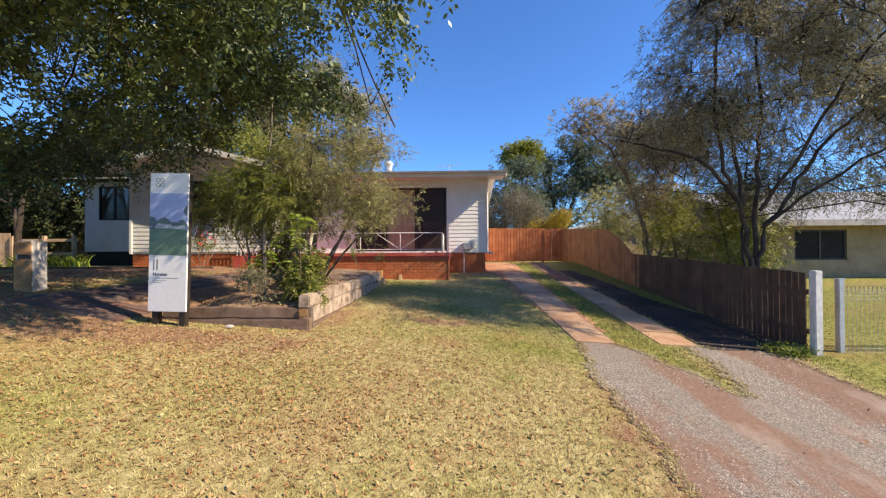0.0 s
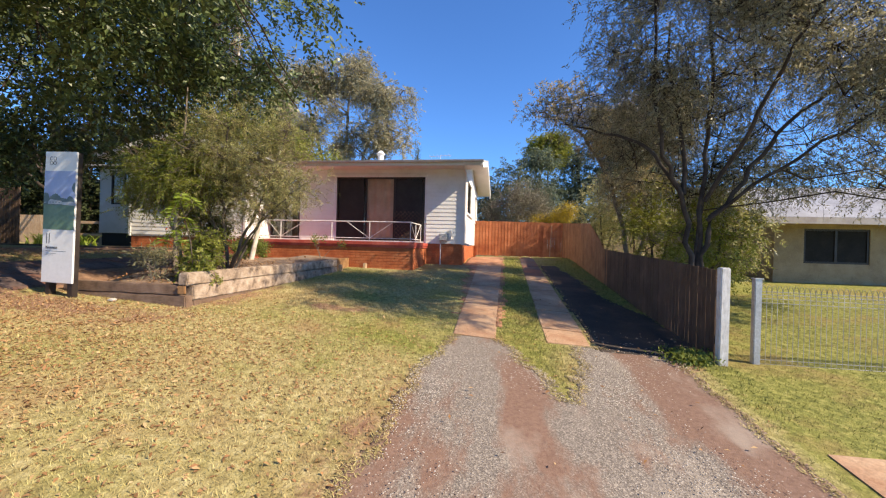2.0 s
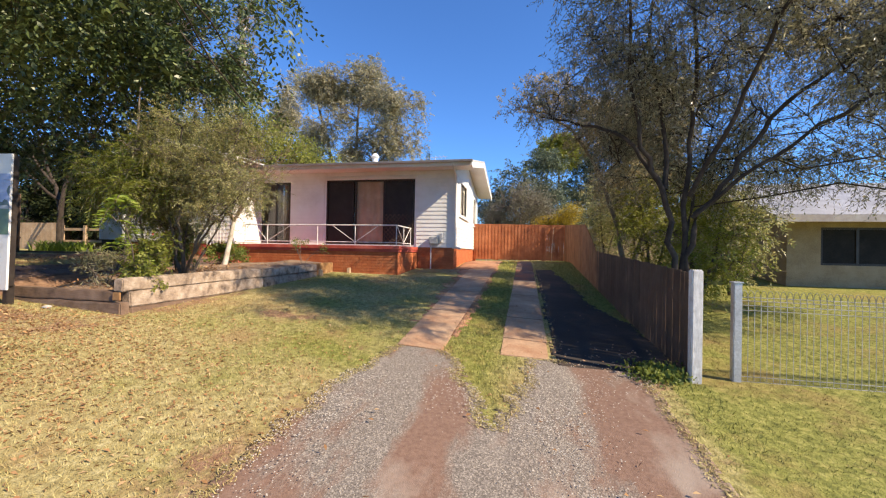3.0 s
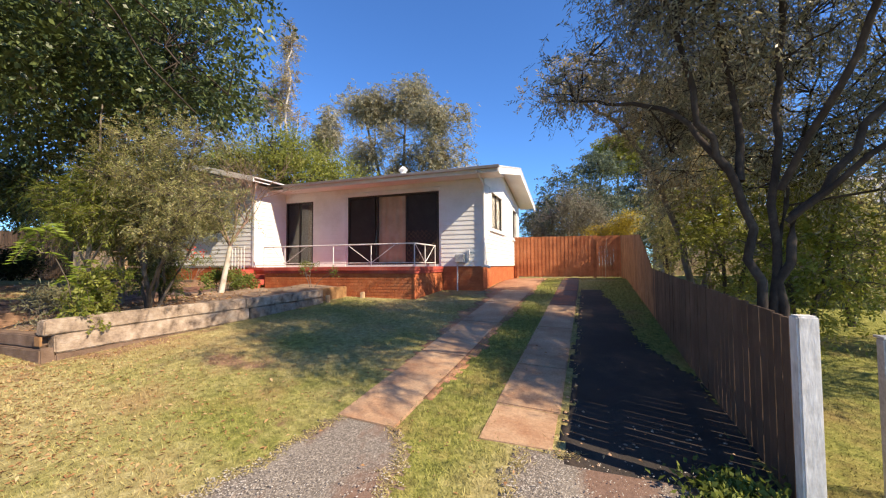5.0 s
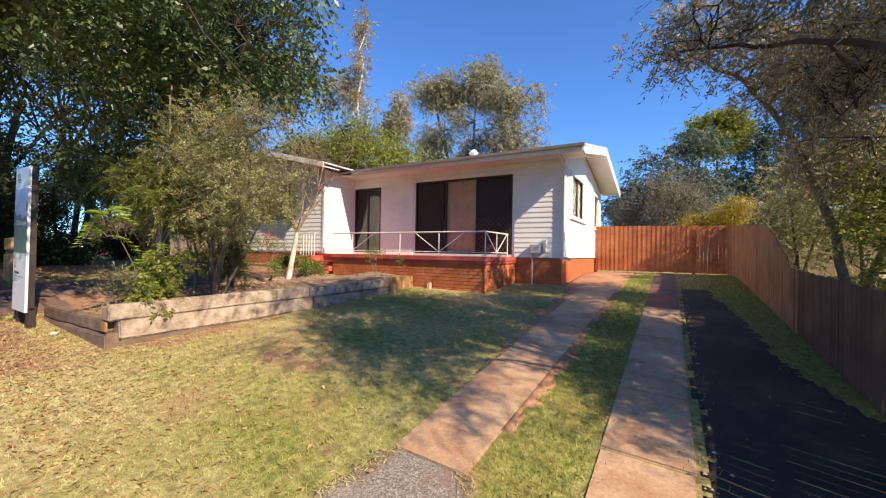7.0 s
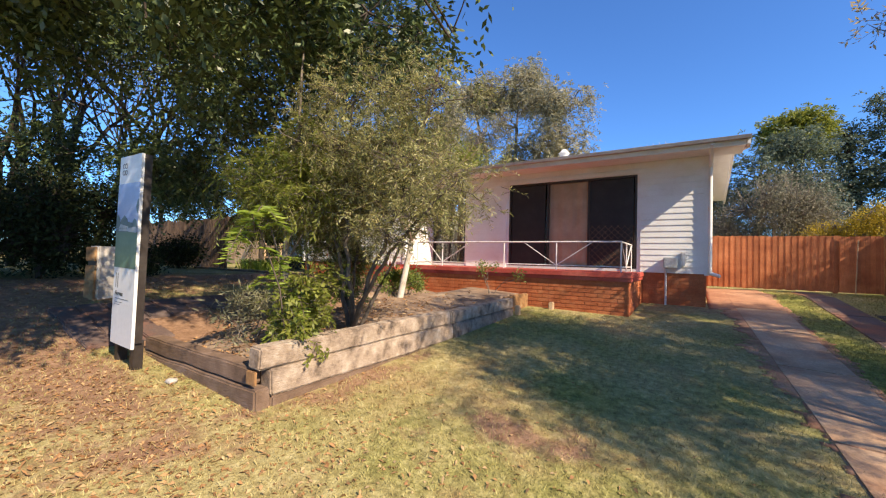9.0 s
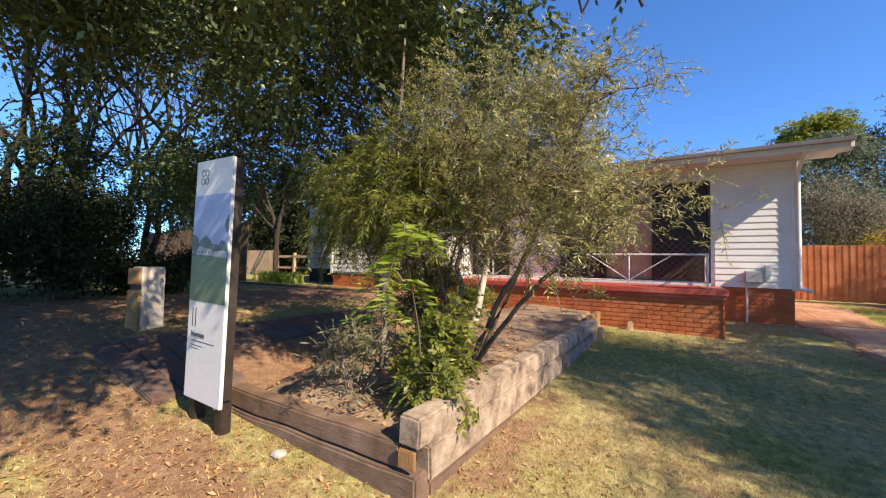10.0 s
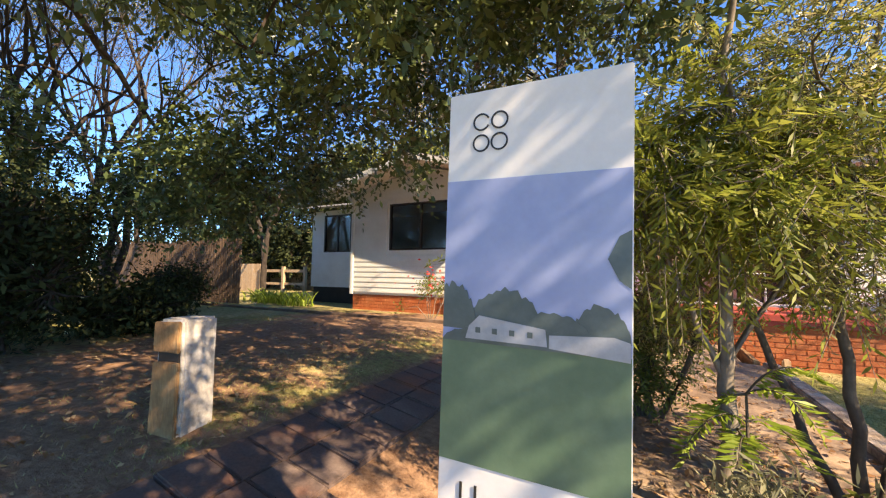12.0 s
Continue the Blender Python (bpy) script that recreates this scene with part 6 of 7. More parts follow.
canopy("gum_tree", "slender half-bare gum tree with pale upright stems", "tree", (-15.0, 22.5, gz(-15, 22.5)),
       [([(-15.0, 22.5, 1.0), (-14.9, 22.5, 7.0), (-14.5, 22.5, 12.0), (-14.3, 22.5, 16.6)], 0.13, 0.03), ([(-15.0, 22.5, 5.0), (-15.6, 22.5, 9.0), (-16.0, 22.5, 13.2)], 0.09, 0.025), ([(-15.0, 22.5, 5.0), (-16.4, 22.5, 8.6), (-17.4, 22.5, 11.8)], 0.08, 0.025), ([(-14.9, 22.5, 6.0), (-15.0, 22.5, 9.5), (-15.2, 22.5, 13.0)], 0.08, 0.025), ([(-14.9, 22.5, 7.0), (-13.9, 22.5, 9.6), (-13.6, 22.5, 11.6)], 0.06, 0.02)],
       [((-14.3, 22.5, 16.2), (0.45, 0.4, 0.7)), ((-14.5, 22.5, 13.6), (0.55, 0.5, 1.0)), ((-16.0, 22.5, 12.4), (0.7, 0.5, 1.0)), ((-17.2, 22.5, 11.2), (0.7, 0.5, 0.9)), ((-15.2, 22.5, 11.8), (0.6, 0.5, 0.9)), ((-13.8, 22.5, 11.2), (0.5, 0.4, 0.7))],
       300, 4, 0.6, 9, 0.22, 0.06, m_bark_white, m_leaf_tan, 52, 0.2, 0.35, 0.22, 0.016, 6, "trees behind the house", grain=0.9, twig_bark=m_twig)
canopy("gum_tree", "small round-headed gum behind the house", "tree", (-11.8, 23.0, gz(-11.8, 23)),
       [([(-11.8, 23, 1.0), (-11.9, 23, 5.0), (-11.7, 23, 10.6)], 0.09, 0.025)],
       [((-11.8, 23, 9.8), (0.75, 0.7, 0.8)), ((-11.6, 23, 11.0), (0.4, 0.4, 0.5)), ((-12.3, 23, 9.0), (0.6, 0.5, 0.6))],
       200, 5, 0.5, 9, 0.2, 0.06, m_bark_white, m_leaf_gum, 50, 0.4, 0.3, 0.2, 0.014, 4, "trees behind the house", grain=0.9)
lobe_tree("green_tree", "rounded yellow-green tree behind the house", (-13.5, 21, 1.3), [[(-13.5, 21, 1.2), (-13.5, 21, 4), (-13.6, 21, 6.5)]],
          [((-17.5, 21, 7.6), (2.8, 1.7, 2.4)), ((-13.5, 21, 7.9), (2.6, 1.7, 2.1)), ((-10.0, 21, 6.4), (2.0, 1.6, 1.7)), ((-20.5, 21, 6.8), (2.2, 1.6, 2.2)), ((-8.0, 21.4, 5.4), (1.2, 1.2, 1.2))], 2200, 24, 0.3, 0.17, 0.065, m_bark, m_leaf_lime, 53, 0.2, 0.3, 0.15, "", "trees behind the house")
lobe_tree("grey_shrub", "tall grey twiggy shrub behind the back fence", (2.9, 20.0, 1.0), [[(2.9, 20, 1.0), (2.9, 20, 2.5), (3.0, 20, 3.8)]],
          [((3.0, 20.2, 3.6), (1.5, 1.0, 1.3)), ((1.9, 20.4, 3.0), (1.0, 0.9, 1.0)), ((3.9, 20.2, 3.2), (0.9, 0.8, 1.0))], 1100, 20, 0.22, 0.09, 0.022, m_bark_grey, m_leaf_silver, 54, 0.07, 0.1, 0.25, "", "shrubs behind the fence", 0.014)
canopy("dark_tree", "dense blue-green tree behind the back fence", "tree", (3.0, 24.5, 1.0),
       [([(3.0, 24.5, 0.9), (3.0, 24.5, 3.0), (3.1, 24.5, 6.0)], 0.16, 0.05), ([(3.0, 24.5, 1.4), (1.9, 24.6, 3.2), (1.4, 24.8, 4.6)], 0.08, 0.03), ([(3.0, 24.5, 1.4), (4.0, 24.5, 3.4), (4.5, 24.6, 6.4)], 0.09, 0.03)],
       [((3.0, 24.5, 5.3), (1.5, 1.3, 1.1)), ((1.4, 24.8, 4.0), (1.2, 1.1, 1.1)), ((2.2, 24.4, 2.9), (1.4, 1.0, 0.8)), ((4.4, 24.5, 4.6), (1.3, 1.1, 1.1)), ((4.2, 25.0, 6.9), (1.2, 1.0, 0.6)), ((2.2, 24.6, 5.9), (0.8, 0.7, 0.5)), ((4.6, 24.4, 3.0), (1.2, 1.0, 0.8))],
       800, 6, 0.4, 8, 0.16, 0.06, m_bark, m_leaf_blue, 55, 0.4, 0.2, 0.2, 0.012, 3, "trees behind the fence", grain=0.8, fine=False)
lobe_tree("yellow_shrub", "yellow-flowering wattle shrub behind the fence", (4.7, 19.2, 1.0), [[(4.7, 19.2, 1.0), (4.7, 19.2, 2.0), (4.8, 19.2, 2.9)]],
          [((4.75, 19.2, 2.9), (0.7, 0.5, 0.42)), ((4.1, 19.3, 2.7), (0.6, 0.4, 0.35)), ((5.2, 19.2, 3.2), (0.4, 0.4, 0.35))], 420, 30, 0.12, 0.06, 0.025, m_bark_grey, m_leaf_yellow, 56, 0.05, 0.1, 0.45, "", "shrubs behind the fence", 0.01)
canopy("dark_tree", "tall dark tree with a broad crown beyond the drive", "tree", (9.5, 37, gz(9.5, 37)),
       [([(9.5, 37, 0.8), (9.4, 37, 4.0), (8.6, 37, 9.6)], 0.28, 0.08), ([(9.5, 37, 3.0), (11.0, 37, 6.0), (11.6, 37, 10.5)], 0.18, 0.06), ([(9.5, 37, 3.0), (12.2, 37, 5.4), (14.0, 37, 8.4)], 0.16, 0.06)],
       [((8.2, 37, 9.8), (1.9, 1.6, 1.3)), ((11.5, 37, 11.0), (2.4, 1.8, 1.6)), ((10.0, 37, 7.4), (2.6, 1.8, 1.4)), ((7.0, 37, 6.6), (2.0, 1.6, 1.5)), ((12.6, 37, 8.6), (2.2, 1.8, 1.6)), ((14.6, 37, 8.0), (2.6, 2.0, 2.4)), ((9.0, 37, 4.6), (3.4, 1.8, 1.5))],
       1000, 6, 0.6, 8, 0.26, 0.10, m_bark, m_leaf_blue, 57, 0.4, 0.2, 0.3, 0.02, 3, "trees behind the fence", grain=0.5, fine=False)
# sunlit top of the dark tree, built as its own crown in yellow-green
canopy("lit_crown_tree", "yellow-green dome beyond the drive, coloured as the dark tree's sunlit top", "tree", (5.9, 36, gz(5.9, 36)),
       [([(5.9, 36, 0.8), (5.9, 36, 5.0), (6.0, 36, 10.6)], 0.16, 0.05)],
       [((5.2, 36, 10.6), (1.1, 1.0, 0.55)), ((6.6, 36, 10.9), (1.2, 1.0, 0.6)), ((6.0, 36, 9.6), (1.6, 1.2, 0.7))],
       420, 6, 0.45, 9, 0.2, 0.08, m_bark, m_leaf_lime, 59, 0.3, 0.2, 0.25, 0.02, 3, "trees behind the fence", grain=0.6, fine=False)
canopy("tan_tree", "tan-tipped fine-leaved tree behind the paling fence", "tree", (5.6, 11.2, 0.8),
       [([(5.6, 11.2, 0.6), (5.3, 11.2, 2.2), (4.6, 10.9, 3.9), (3.8, 10.5, 4.6), (3.0, 10.3, 4.8)], 0.07, 0.014), ([(5.6, 11.2, 0.8), (6.1, 11.4, 2.4), (6.4, 11.6, 4.4)], 0.06, 0.02)],
       [((3.0, 10.3, 4.85), (0.42, 0.42, 0.26)), ((3.45, 10.3, 5.15), (0.42, 0.42, 0.28)), ((3.9, 10.4, 4.9), (0.6, 0.5, 0.32)), ((3.4, 10.2, 4.62), (0.5, 0.4, 0.18)), ((4.7, 10.8, 4.4), (0.9, 0.8, 0.6)), ((6.0, 11.4, 4.5), (1.3, 1.1, 1.1)), ((5.6, 11.2, 3.1), (1.2, 1.0, 0.6))],
       620, 7, 0.24, 9, 0.09, 0.026, m_bark_grey, m_leaf_tan, 58, 0.1, 0.36, 0.13, 0.008, 4, grain=1.2, crown_label="fine tan and olive foliage")
for k, (x, y, h, w) in enumerate(((6.2, 9.0, 2.5, 1.0), (7.4, 10.4, 2.7, 1.1), (6.3, 13.2, 3.0, 1.2), (5.9, 10.6, 2.6, 0.9), (5.7, 14.6, 3.0, 1.1), (6.0, 16.8, 3.0, 1.2))):
    z = gz(x, y)
    canopy("yard_shrub", "leafy olive-green shrub in the neighbouring yard", "shrub", (x, y, z),
           [([(x, y, z - 0.05), (x - 0.1, y, z + h * 0.4), (x - 0.25, y + 0.1, z + h * 0.85)], 0.04, 0.012), ([(x, y, z - 0.05), (x + 0.25, y - 0.1, z + h * 0.4), (x + 0.45, y, z + h * 0.8)], 0.035, 0.012)],
           [((x - 0.25, y, z + h * 0.62), (w * 0.7, w * 0.7, h * 0.26)), ((x + 0.35, y - 0.1, z + h * 0.5), (w * 0.7, w * 0.6, h * 0.26)), ((x, y + 0.1, z + h * 0.85), (w * 0.6, w * 0.6, h * 0.18)), ((x, y - 0.1, z + h * 0.25), (w * 0.6, w * 0.6, h * 0.18))],
           210, 6, 0.2, 8, 0.085, 0.026, m_bark_dim, m_leaf_shrub if k % 3 else m_leaf_lime, 60 + k, 0.3, 0.28, 0.12, 0.006, 3, "shrubs in the neighbouring yard", grain=1.3, fine=False)

# hedge in shade-darkened leaf colour and bare trees on the left
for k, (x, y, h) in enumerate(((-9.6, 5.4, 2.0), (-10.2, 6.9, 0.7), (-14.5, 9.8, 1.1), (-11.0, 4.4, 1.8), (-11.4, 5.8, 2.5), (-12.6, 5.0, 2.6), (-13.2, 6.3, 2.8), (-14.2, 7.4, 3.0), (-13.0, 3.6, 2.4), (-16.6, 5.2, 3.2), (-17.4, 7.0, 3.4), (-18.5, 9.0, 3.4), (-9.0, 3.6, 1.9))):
    lobe_tree("hedge_shrub", "dense green hedge shrub with leaves darkened for the shade under the trees", (x, y, gz(x, y)), [[(x, y, gz(x, y) - 0.05), (x, y, gz(x, y) + h * 0.4), (x + 0.1, y, gz(x, y) + h * 0.7)]],
              [((x, y, gz(x, y) + h * 0.5), (0.95, 0.8, h * 0.5))], 230, 20, 0.14, 0.10, 0.042, m_bark, m_leaf_shaded, 70 + k, 0.05, 0.2, 0.05, "", "hedge along the side boundary", 0.01)
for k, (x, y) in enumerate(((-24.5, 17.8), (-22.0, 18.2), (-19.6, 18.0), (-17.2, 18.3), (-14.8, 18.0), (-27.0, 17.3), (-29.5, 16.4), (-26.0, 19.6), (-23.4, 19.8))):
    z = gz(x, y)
    canopy("boundary_tree", "dense evergreen tree behind the side gate, leaves darkened as in shade", "tree", (x, y, z),
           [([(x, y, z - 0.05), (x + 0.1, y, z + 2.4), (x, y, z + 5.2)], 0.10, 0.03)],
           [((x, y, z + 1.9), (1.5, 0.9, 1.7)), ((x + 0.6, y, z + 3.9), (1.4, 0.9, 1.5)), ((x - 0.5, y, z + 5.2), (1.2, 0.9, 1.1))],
           170, 5, 0.35, 8, 0.20, 0.085, m_bark, m_leaf_shaded, 120 + k, 0.4, 0.1, 0.2, 0.01, 2, "trees behind the side gate", grain=0.7, fine=False)
for k, (x, y, h) in enumerate(((-15.2, 5.4, 3.0), (-14.6, 6.7, 2.8), (-15.2, 7.8, 3.0), (-17.0, 6.2, 3.2), (-17.2, 14.6, 3.0), (-16.5, 9.0, 3.0), (-20, 11.5, 3.2))):
    r2 = np.random.default_rng(90 + k)
    t = thing("bare_tree", (x, y, gz(x, y)), "tall thin-leaved dark tree along the side boundary", "tree", "trees along the side boundary")
    lines, tips = [], []
    for q in range(2):
        d = np.array([r2.uniform(-0.2, 0.2), r2.uniform(-0.2, 0.2), 1.0])
        grow(np.array([x, y, gz(x, y) - 0.1]), d, h, 0.12, 6, r2, lines, tips, 0.36, 0.10, 0.74, (2, 3), 0.09)
    V, F = tubes(lines)
    adopt(new("trunk", np_mesh("trunk", V, F, m_bark, True)), t)
    V, F = leaves_at(tips, 2, 0.2, 0.10, 0.03, r2, 0.3)
    c = adopt(new("crown", np_mesh("crown", V, F, m_leaf_grey)), t)
    c["kind"] = "stuff"
# strap-leaved clump by the house
def strap_clump(x, y, n, seed, label):
    r = np.random.default_rng(seed)
    z = gz(x, y)
    V, F = [], []
    for k in range(n):
        a, L = r.uniform(0, 2 * math.pi), r.uniform(0.35, 0.6)
        bx, by = x + r.normal() * 0.28, y + r.normal() * 0.16
        d = np.array([math.cos(a), math.sin(a)])
        sd = np.array([-d[1], d[0]])
        o = len(V)
        for f in np.linspace(0, 1, 5):
            c = np.array([bx, by]) + d * L * 0.7 * f ** 1.4
            w = 0.02 * (1 - 0.85 * f ** 2)
            zz = z + L * (1.25 * f - 0.55 * f * f)
            V += [(*(c + sd * w), zz), (*(c - sd * w), zz)]
        F += [(o + 2 * i, o + 2 * i + 1, o + 2 * i + 3, o + 2 * i + 2) for i in range(4)]
    ob = new("strap_leaf_plant", np_mesh("strap_leaf_plant", V, F, m_leaf_fern))
    tagged(ob, label, "plant", "strap-leaved clumps")


for k, (x, y) in enumerate(((-12.0, 11.6), (-12.8, 11.8), (-13.5, 11.9), (-14.3, 12.2))):
    strap_clump(x, y, 70, 80 + k, "bright green strap-leaved clump in sunlight")
rr = np.random.default_rng(99)
P = np.array([(-7.2, 10.7, 1.9)]) + rr.normal(size=(60, 3)) * np.array([0.3, 0.2, 0.15])
V, F = leaf_arrays(P, rr.normal(size=P.shape), 0.06, 0.05, rr)
ob = tagged(new("rose_blooms", np_mesh("rose_blooms", V, F, m_flower)), "scattered red rose blooms on a bush", "flowers", kind="stuff")

# ---- grass, leaf litter and gravel ----
def lawn_free(x, y):
    return ~((x > -5.7) & (x < -3.9) & (y > 5.15) & (y < 11) | in_apron(x, y) | in_dark(x, y) | in_bed(x, y) | in_path(x, y) | in_strip(x, y) | (y > 11.4) & (x < 1.4) | (x > 4.55) & (y > 2.1) & (y < 3.65))


def blades(name, n, x0, x1, y0, y1, h, w, seed, label, near=True):
    r = np.random.default_rng(seed)
    x, y = r.uniform(x0, x1, n), y0 + (y1 - y0) * r.uniform(0, 1, n) ** (1.5 if near else 1)
    jx, jy = x + r.normal(size=n) * 0.05, y + r.normal(size=n) * 0.05
    edge = np.minimum(np.minimum(x - x0, x1 + 1.2 - x), np.minimum(y - y0, y1 - y)) + r.normal(size=n) * 0.2
    keep = (edge > r.uniform(0, 0.9, n)) & lawn_free(jx, jy) & (r.uniform(0, 1, n) > bare_amount(x, y) * 1.9)
    x, y = x[keep], y[keep]
    n = len(x)
    z = ground_z(x, y) - 0.004
    a = r.uniform(0, 2 * math.pi, n)
    lean_ = r.uniform(0.2, 1.3, n)
    hh = h * r.uniform(0.5, 1.4, n)
    b = r.uniform(0, 2 * math.pi, n)
    base = np.stack([x, y, z], 1)
    side = np.stack([np.cos(a), np.sin(a), np.zeros(n)], 1) * w / 2
    tip = base + np.stack([np.cos(b) * lean_ * hh, np.sin(b) * lean_ * hh, hh], 1)
    V = np.stack([base - side, base + side, tip], 1).reshape(-1, 3)
    me = np_mesh(name, V, np.arange(3 * n).reshape(-1, 3), m_blade)
    at = me.attributes.new("lush", "FLOAT", "POINT")
    at.data.foreach_set("value", lush_amount(V[:, 0], V[:, 1]).astype(np.float32))
    tagged(new(name, me), label, "grass", kind="stuff")


blades("grass", 340000, -7.5, 3.3, 0.2, 11.2, 0.028, 0.006, 1, "short dry straw-coloured and green lawn grass")
blades("grass", 40000, 1.9, 4.8, 3.8, 17.5, 0.04, 0.008, 2, "green grass between the wheel strips", False)
blades("grass", 80000, 4.2, 11.0, 1.2, 10.5, 0.02, 0.007, 3, "mown green lawn beyond the wire fence", False)


def scatter(name, n, xs_, ys_, L, W, mat, seed, label, where, lift=0.012, category="leaf litter"):
    r = np.random.default_rng(seed)
    x, y = r.normal(xs_[0], xs_[1], n), r.normal(ys_[0], ys_[1], n)
    k = where(x, y)
    x, y = x[k], y[k]
    zz = np.where(in_bed(x, y), bed_z(x, y), ground_z(x, y)) + lift
    P = np.stack([x, y, zz], 1)
    D = r.normal(size=P.shape) * np.array([1, 1, 0.25])
    D /= np.linalg.norm(D, axis=1)[:, None]
    S = np.cross(D, np.array([0, 0, 1.0]) + r.normal(size=P.shape) * 0.35)
    S /= np.linalg.norm(S, axis=1)[:, None]
    l, w = (L * r.uniform(0.5, 1.4, len(P)))[:, None], (W * r.uniform(0.6, 1.3, len(P)))[:, None]
    V = np.stack([P, P + D * l / 2 + S * w / 2, P + D * l, P + D * l / 2 - S * w / 2], 1)
    V[:, 1, 2] += 0.006
    V[:, 3, 2] += 0.006
    V = V.reshape(-1, 3)
    tagged(new(name, np_mesh(name, V, np.arange(len(V)).reshape(-1, 4), mat)), label, category, kind="stuff")


scatter("fallen_leaves", 13000, (-2.0, 1.9), (3.5, 1.2), 0.04, 0.018, m_litter, 4, "brown and tan fallen leaves on the lawn", lambda x, y: lawn_free(x, y) & (y > 0.8), 0.006)
scatter("fallen_leaves", 2600, (-3.0, 0.9), (6.4, 1.6), 0.06, 0.026, m_litter, 5, "dry leaves over the garden bed", lambda x, y: in_bed(x, y), 0.008)
scatter("fallen_leaves", 1500, (-7.0, 1.6), (5.5, 1.8), 0.06, 0.028, m_litter, 6, "dry leaves under the shade tree", lambda x, y: (x < -5.7))
scatter("fallen_leaves", 120, (3.4, 0.9), (5.5, 2.6), 0.04, 0.02, m_litter, 7, "a few dry leaves on the drive", lambda x, y: (x > 1.4) & (x < 4.5), 0.035)


def gravel(n, seed):
    r = np.random.default_rng(seed)
    x, y = r.uniform(1.3, 4.4, n), 1.0 + 4.6 * r.uniform(0, 1, n)
    k = in_apron(x, y) & (np.sin(x * 3.1 + y) + np.sin(y * 2.3 - x) + r.normal(size=n) * 0.7 > 0.5)
    P = np.stack([x, y, ground_z(x, y) + 0.019], 1)[k]
    s = r.uniform(0.0025, 0.007, len(P))[:, None]
    oct_ = np.array([(1, 0, 0), (0, 1, 0), (-1, 0, 0), (0, -1, 0), (0, 0, 0.7)], float)
    a = r.uniform(0, 6.28, len(P))
    R = np.stack([np.cos(a), -np.sin(a), np.sin(a), np.cos(a)], 1).reshape(-1, 2, 2)
    V = np.repeat(oct_[None], len(P), 0)
    V[:, :, :2] = np.einsum("nij,nkj->nki", R, V[:, :, :2])
    V = P[:, None, :] + V * s[:, None, :] * r.uniform(0.7, 1.3, (len(P), 5, 1))
    o = np.arange(len(P))[:, None] * 5
    F = np.concatenate([o + np.array([[0, 1, 4]]), o + np.array([[1, 2, 4]]), o + np.array([[2, 3, 4]]), o + np.array([[3, 0, 4]])])
    tagged(new("gravel", np_mesh("gravel", V.reshape(-1, 3), F, m_stone)), "loose pale gravel on the drive", "gravel", kind="stuff")


gravel(36000, 8)


def straw_fringe(n, seed):
    """Dry runners of grass creeping over the edge of the bitumen."""
    r = np.random.default_rng(seed)
    x, y = r.uniform(0.9, 4.9, n), r.uniform(0.4, 6.0, n)
    edge = np.zeros(n, bool)
    for k in range(8):
        d = r.uniform(0.03, 0.13, n)
        edge |= lawn_free(x + d * math.cos(k * 0.785), y + d * math.sin(k * 0.785))
    k = in_apron(x, y) & edge
    x, y = x[k], y[k]
    n = len(x)
    a, b = r.uniform(0, 6.28, n), r.uniform(0, 6.28, n)
    base = np.stack([x, y, ground_z(x, y) + 0.006], 1)
    side = np.stack([np.cos(a), np.sin(a), np.zeros(n)], 1) * 0.004
    L = r.uniform(0.02, 0.06, n)
    tip = base + np.stack([np.cos(b) * L, np.sin(b) * L, r.uniform(0.003, 0.022, n)], 1)
    V = np.stack([base - side, base + side, tip], 1).reshape(-1, 3)
    me = np_mesh("dry_grass", V, np.arange(3 * n).reshape(-1, 3), m_blade)
    me.attributes.new("lush", "FLOAT", "POINT").data.foreach_set("value", np.full(len(V), -0.4, np.float32))
    tagged(new("dry_grass", me), "dry straw runners along the edge of the bitumen", "grass", kind="stuff")


straw_fringe(150000, 9)

def rubble(n, x0, x1, y0, y1, s0, s1, seed, label):
    r = np.random.default_rng(seed)
    P = np.stack([r.uniform(x0, x1, n), r.uniform(y0, y1, n), np.zeros(n)], 1)
    P[:, 2] = ground_z(P[:, 0], P[:, 1]) + 0.004
    d = np.array([(1, 0, 0), (0.3, 0.9, 0.1), (-0.9, 0.4, 0), (-0.5, -0.8, 0.1), (0.5, -0.8, 0), (0.1, 0.1, 0.75)], float)
    V = P[:, None, :] + d[None] * r.uniform(s0, s1, (n, 1, 1)) * r.uniform(0.6, 1.3, (n, 6, 1))
    o = np.arange(n)[:, None] * 6
    F = np.concatenate([o + np.array([[k, (k + 1) % 5, 5]]) for k in range(5)])
    tagged(new("rubble", np_mesh("rubble", V.reshape(-1, 3), F, m_concrete)), label, "rubble", kind="stuff")


rubble(70, 3.37, 3.52, 5.6, 12.5, 0.006, 0.022, 41, "broken stone along the edge of the wheel strip")
rubble(60, 3.4, 4.6, 5.4, 6.4, 0.006, 0.018, 42, "loose stones where the bitumen ends")

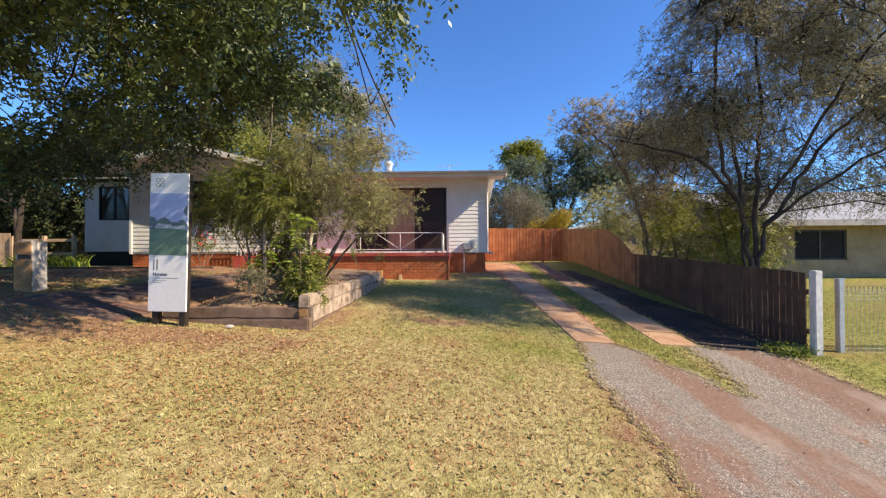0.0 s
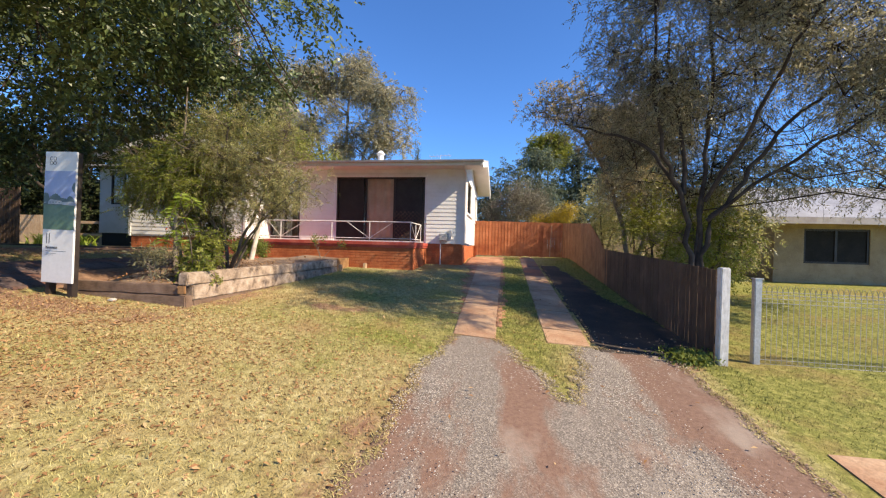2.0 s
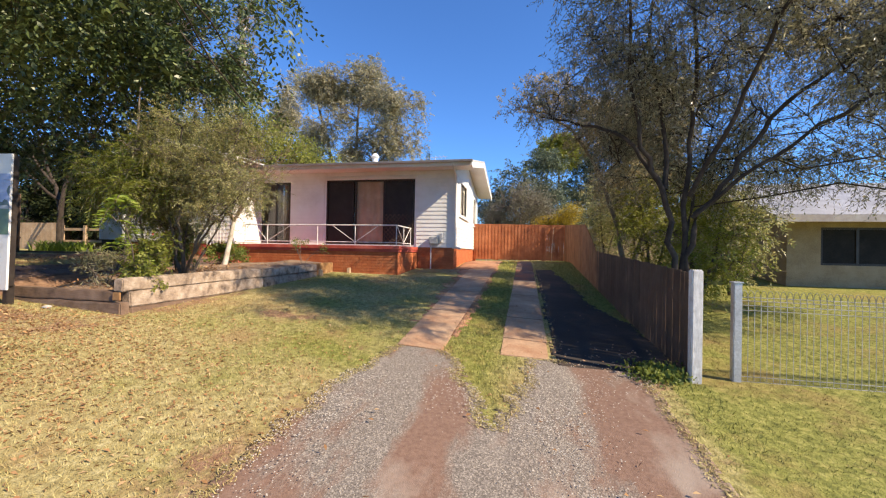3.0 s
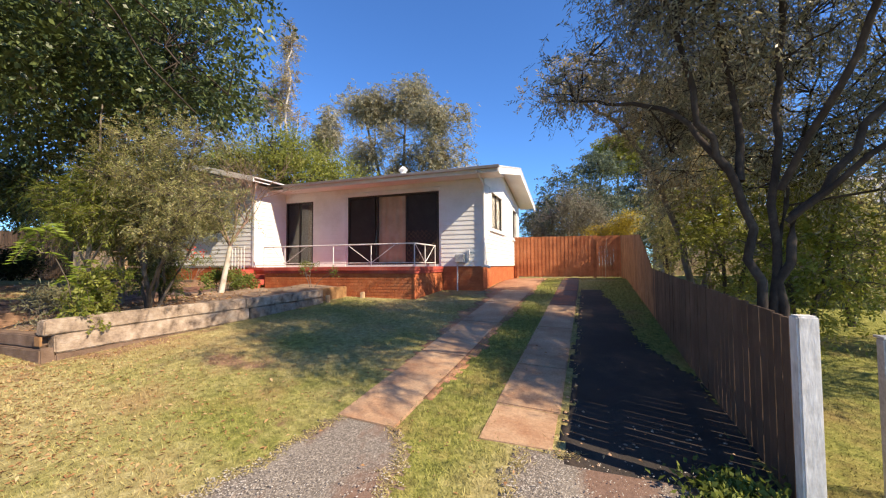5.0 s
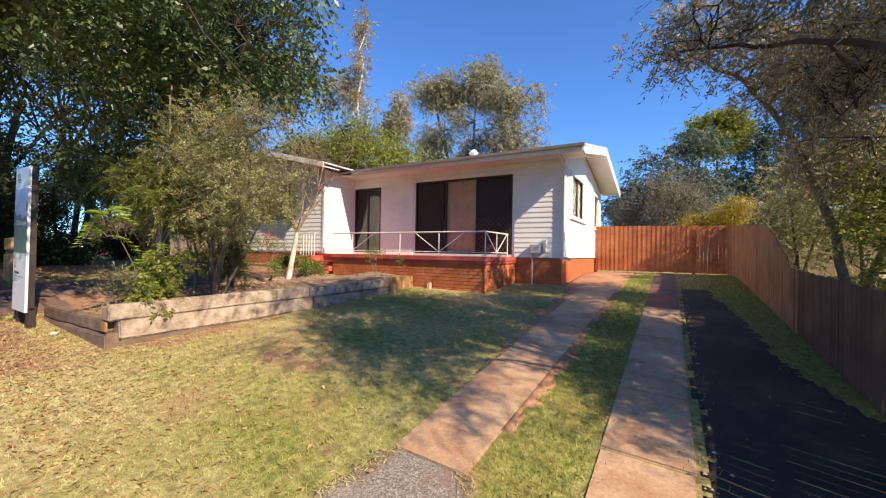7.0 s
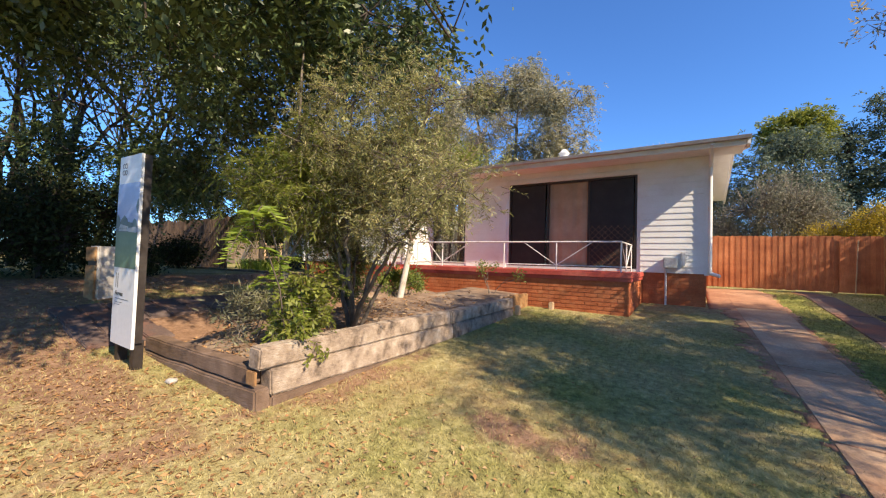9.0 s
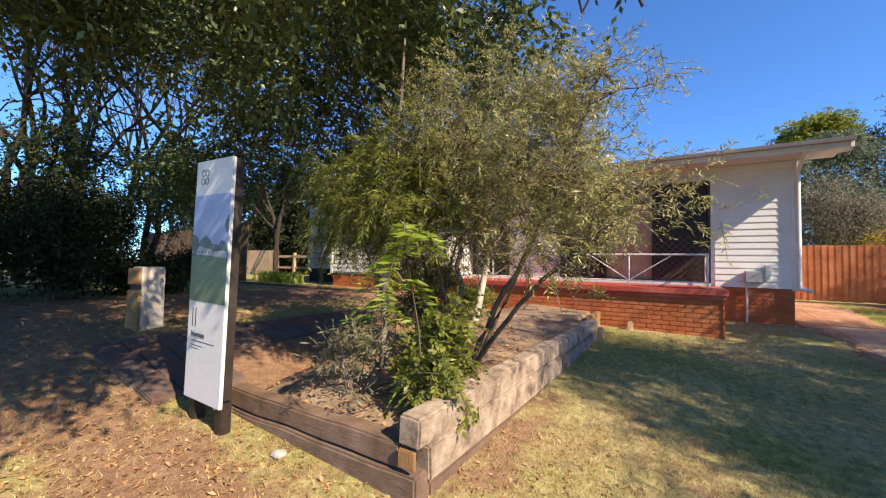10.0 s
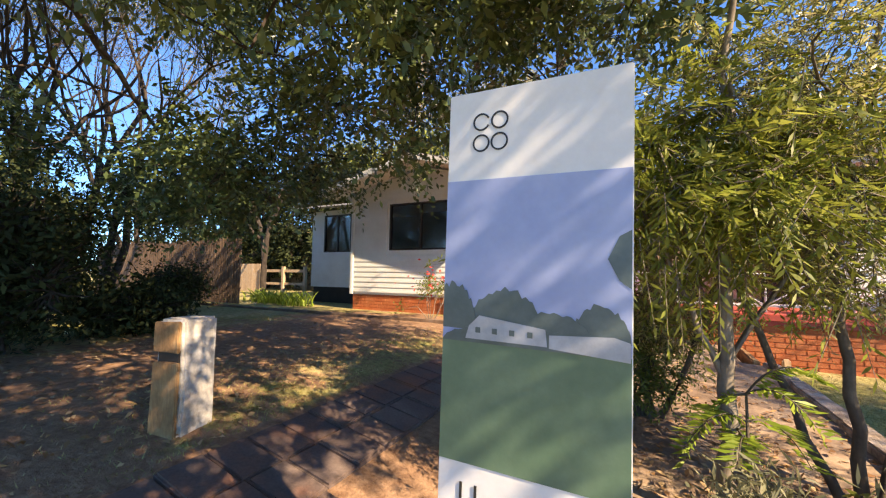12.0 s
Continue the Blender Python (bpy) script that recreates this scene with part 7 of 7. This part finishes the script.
bm = bmesh.new()
bmesh.ops.create_icosphere(bm, subdivisions=2, radius=0.042)
for v in bm.verts:
    v.co = Vector((v.co.x * 1.4, v.co.y, v.co.z * 0.6)) + noise.noise_vector(v.co * 20) * 0.012 + Vector((-2.95, 4.93, gz(-2.95, 4.93) + 0.02))
solo("pale_stone", bm, m_render_grey, "pale stone lying before the sleepers", "stone")
r = np.random.default_rng(43)
P = np.stack([r.normal(4.42, 0.13, 900), r.normal(5.38, 0.12, 900), np.zeros(900)], 1)
P[:, 2] = ground_z(P[:, 0], P[:, 1]) + r.uniform(0, 0.09, 900)
V, F = leaf_arrays(P, r.normal(size=P.shape) + np.array([0, 0, 0.4]), 0.05, 0.03, r)
tagged(new("weed_patch", np_mesh("weed_patch", V, F, m_leaf_green)), "low green weeds at the foot of the white post", "weeds", kind="stuff")
lobe_tree("cypress_tree", "dark narrow cypress far behind the roof", (-8.2, 46, 1.3), [[(-8.2, 46, 1.0), (-8.2, 46, 7), (-8.2, 46, 12)]],
          [((-8.2, 46, 12.6 - 1.4 * k), (0.35 + 0.14 * k, 0.35 + 0.14 * k, 1.1)) for k in range(8)], 500, 22, 0.14, 0.16, 0.05, m_bark, m_leaf_dark, 44, 0.1, -0.6, 0.0)
aerial = thing("roof_aerial", (-0.3, 15.6, 4.75), "thin television aerial on the roof", "aerial")
bm = rod(bmesh.new(), (-0.3, 15.6, 4.7), (-0.3, 15.6, 5.02), 0.012, 6)
part("mast", bm, m_galv, aerial)
bm = rod(bmesh.new(), (-0.75, 15.6, 4.97), (0.15, 15.6, 5.02), 0.009, 6)
part("boom", bm, m_galv, aerial)
for k in range(6):
    bm = rod(bmesh.new(), (-0.7 + 0.15 * k, 15.35, 4.975 + 0.008 * k), (-0.7 + 0.15 * k, 15.85, 4.975 + 0.008 * k), 0.006, 5)
    part("element", bm, m_galv, aerial)

# ---- bricks of the veranda and the house base ----
brick_face(deck, "x", 11.08, -4.84, -0.24, 0.60, 1.335, low=lambda u: gz(u, 11.02))
brick_face(deck, "y", -0.25, 11.06, 12.96, 0.6, 1.335, low=lambda u: gz(-0.2, u))
brick_face(base_f, "x", 13.0, -0.22, 0.93, 0.75, 1.495, low=lambda u: gz(u, 13))
brick_face(base_s, "y", 0.93, 12.99, 18.86, 0.85, 1.495, low=lambda u: gz(0.95, u))
brick_face(base_w, "x", 11.72, -10.08, -6.5, 1.0, 1.495, low=lambda u: gz(u, 11.7))
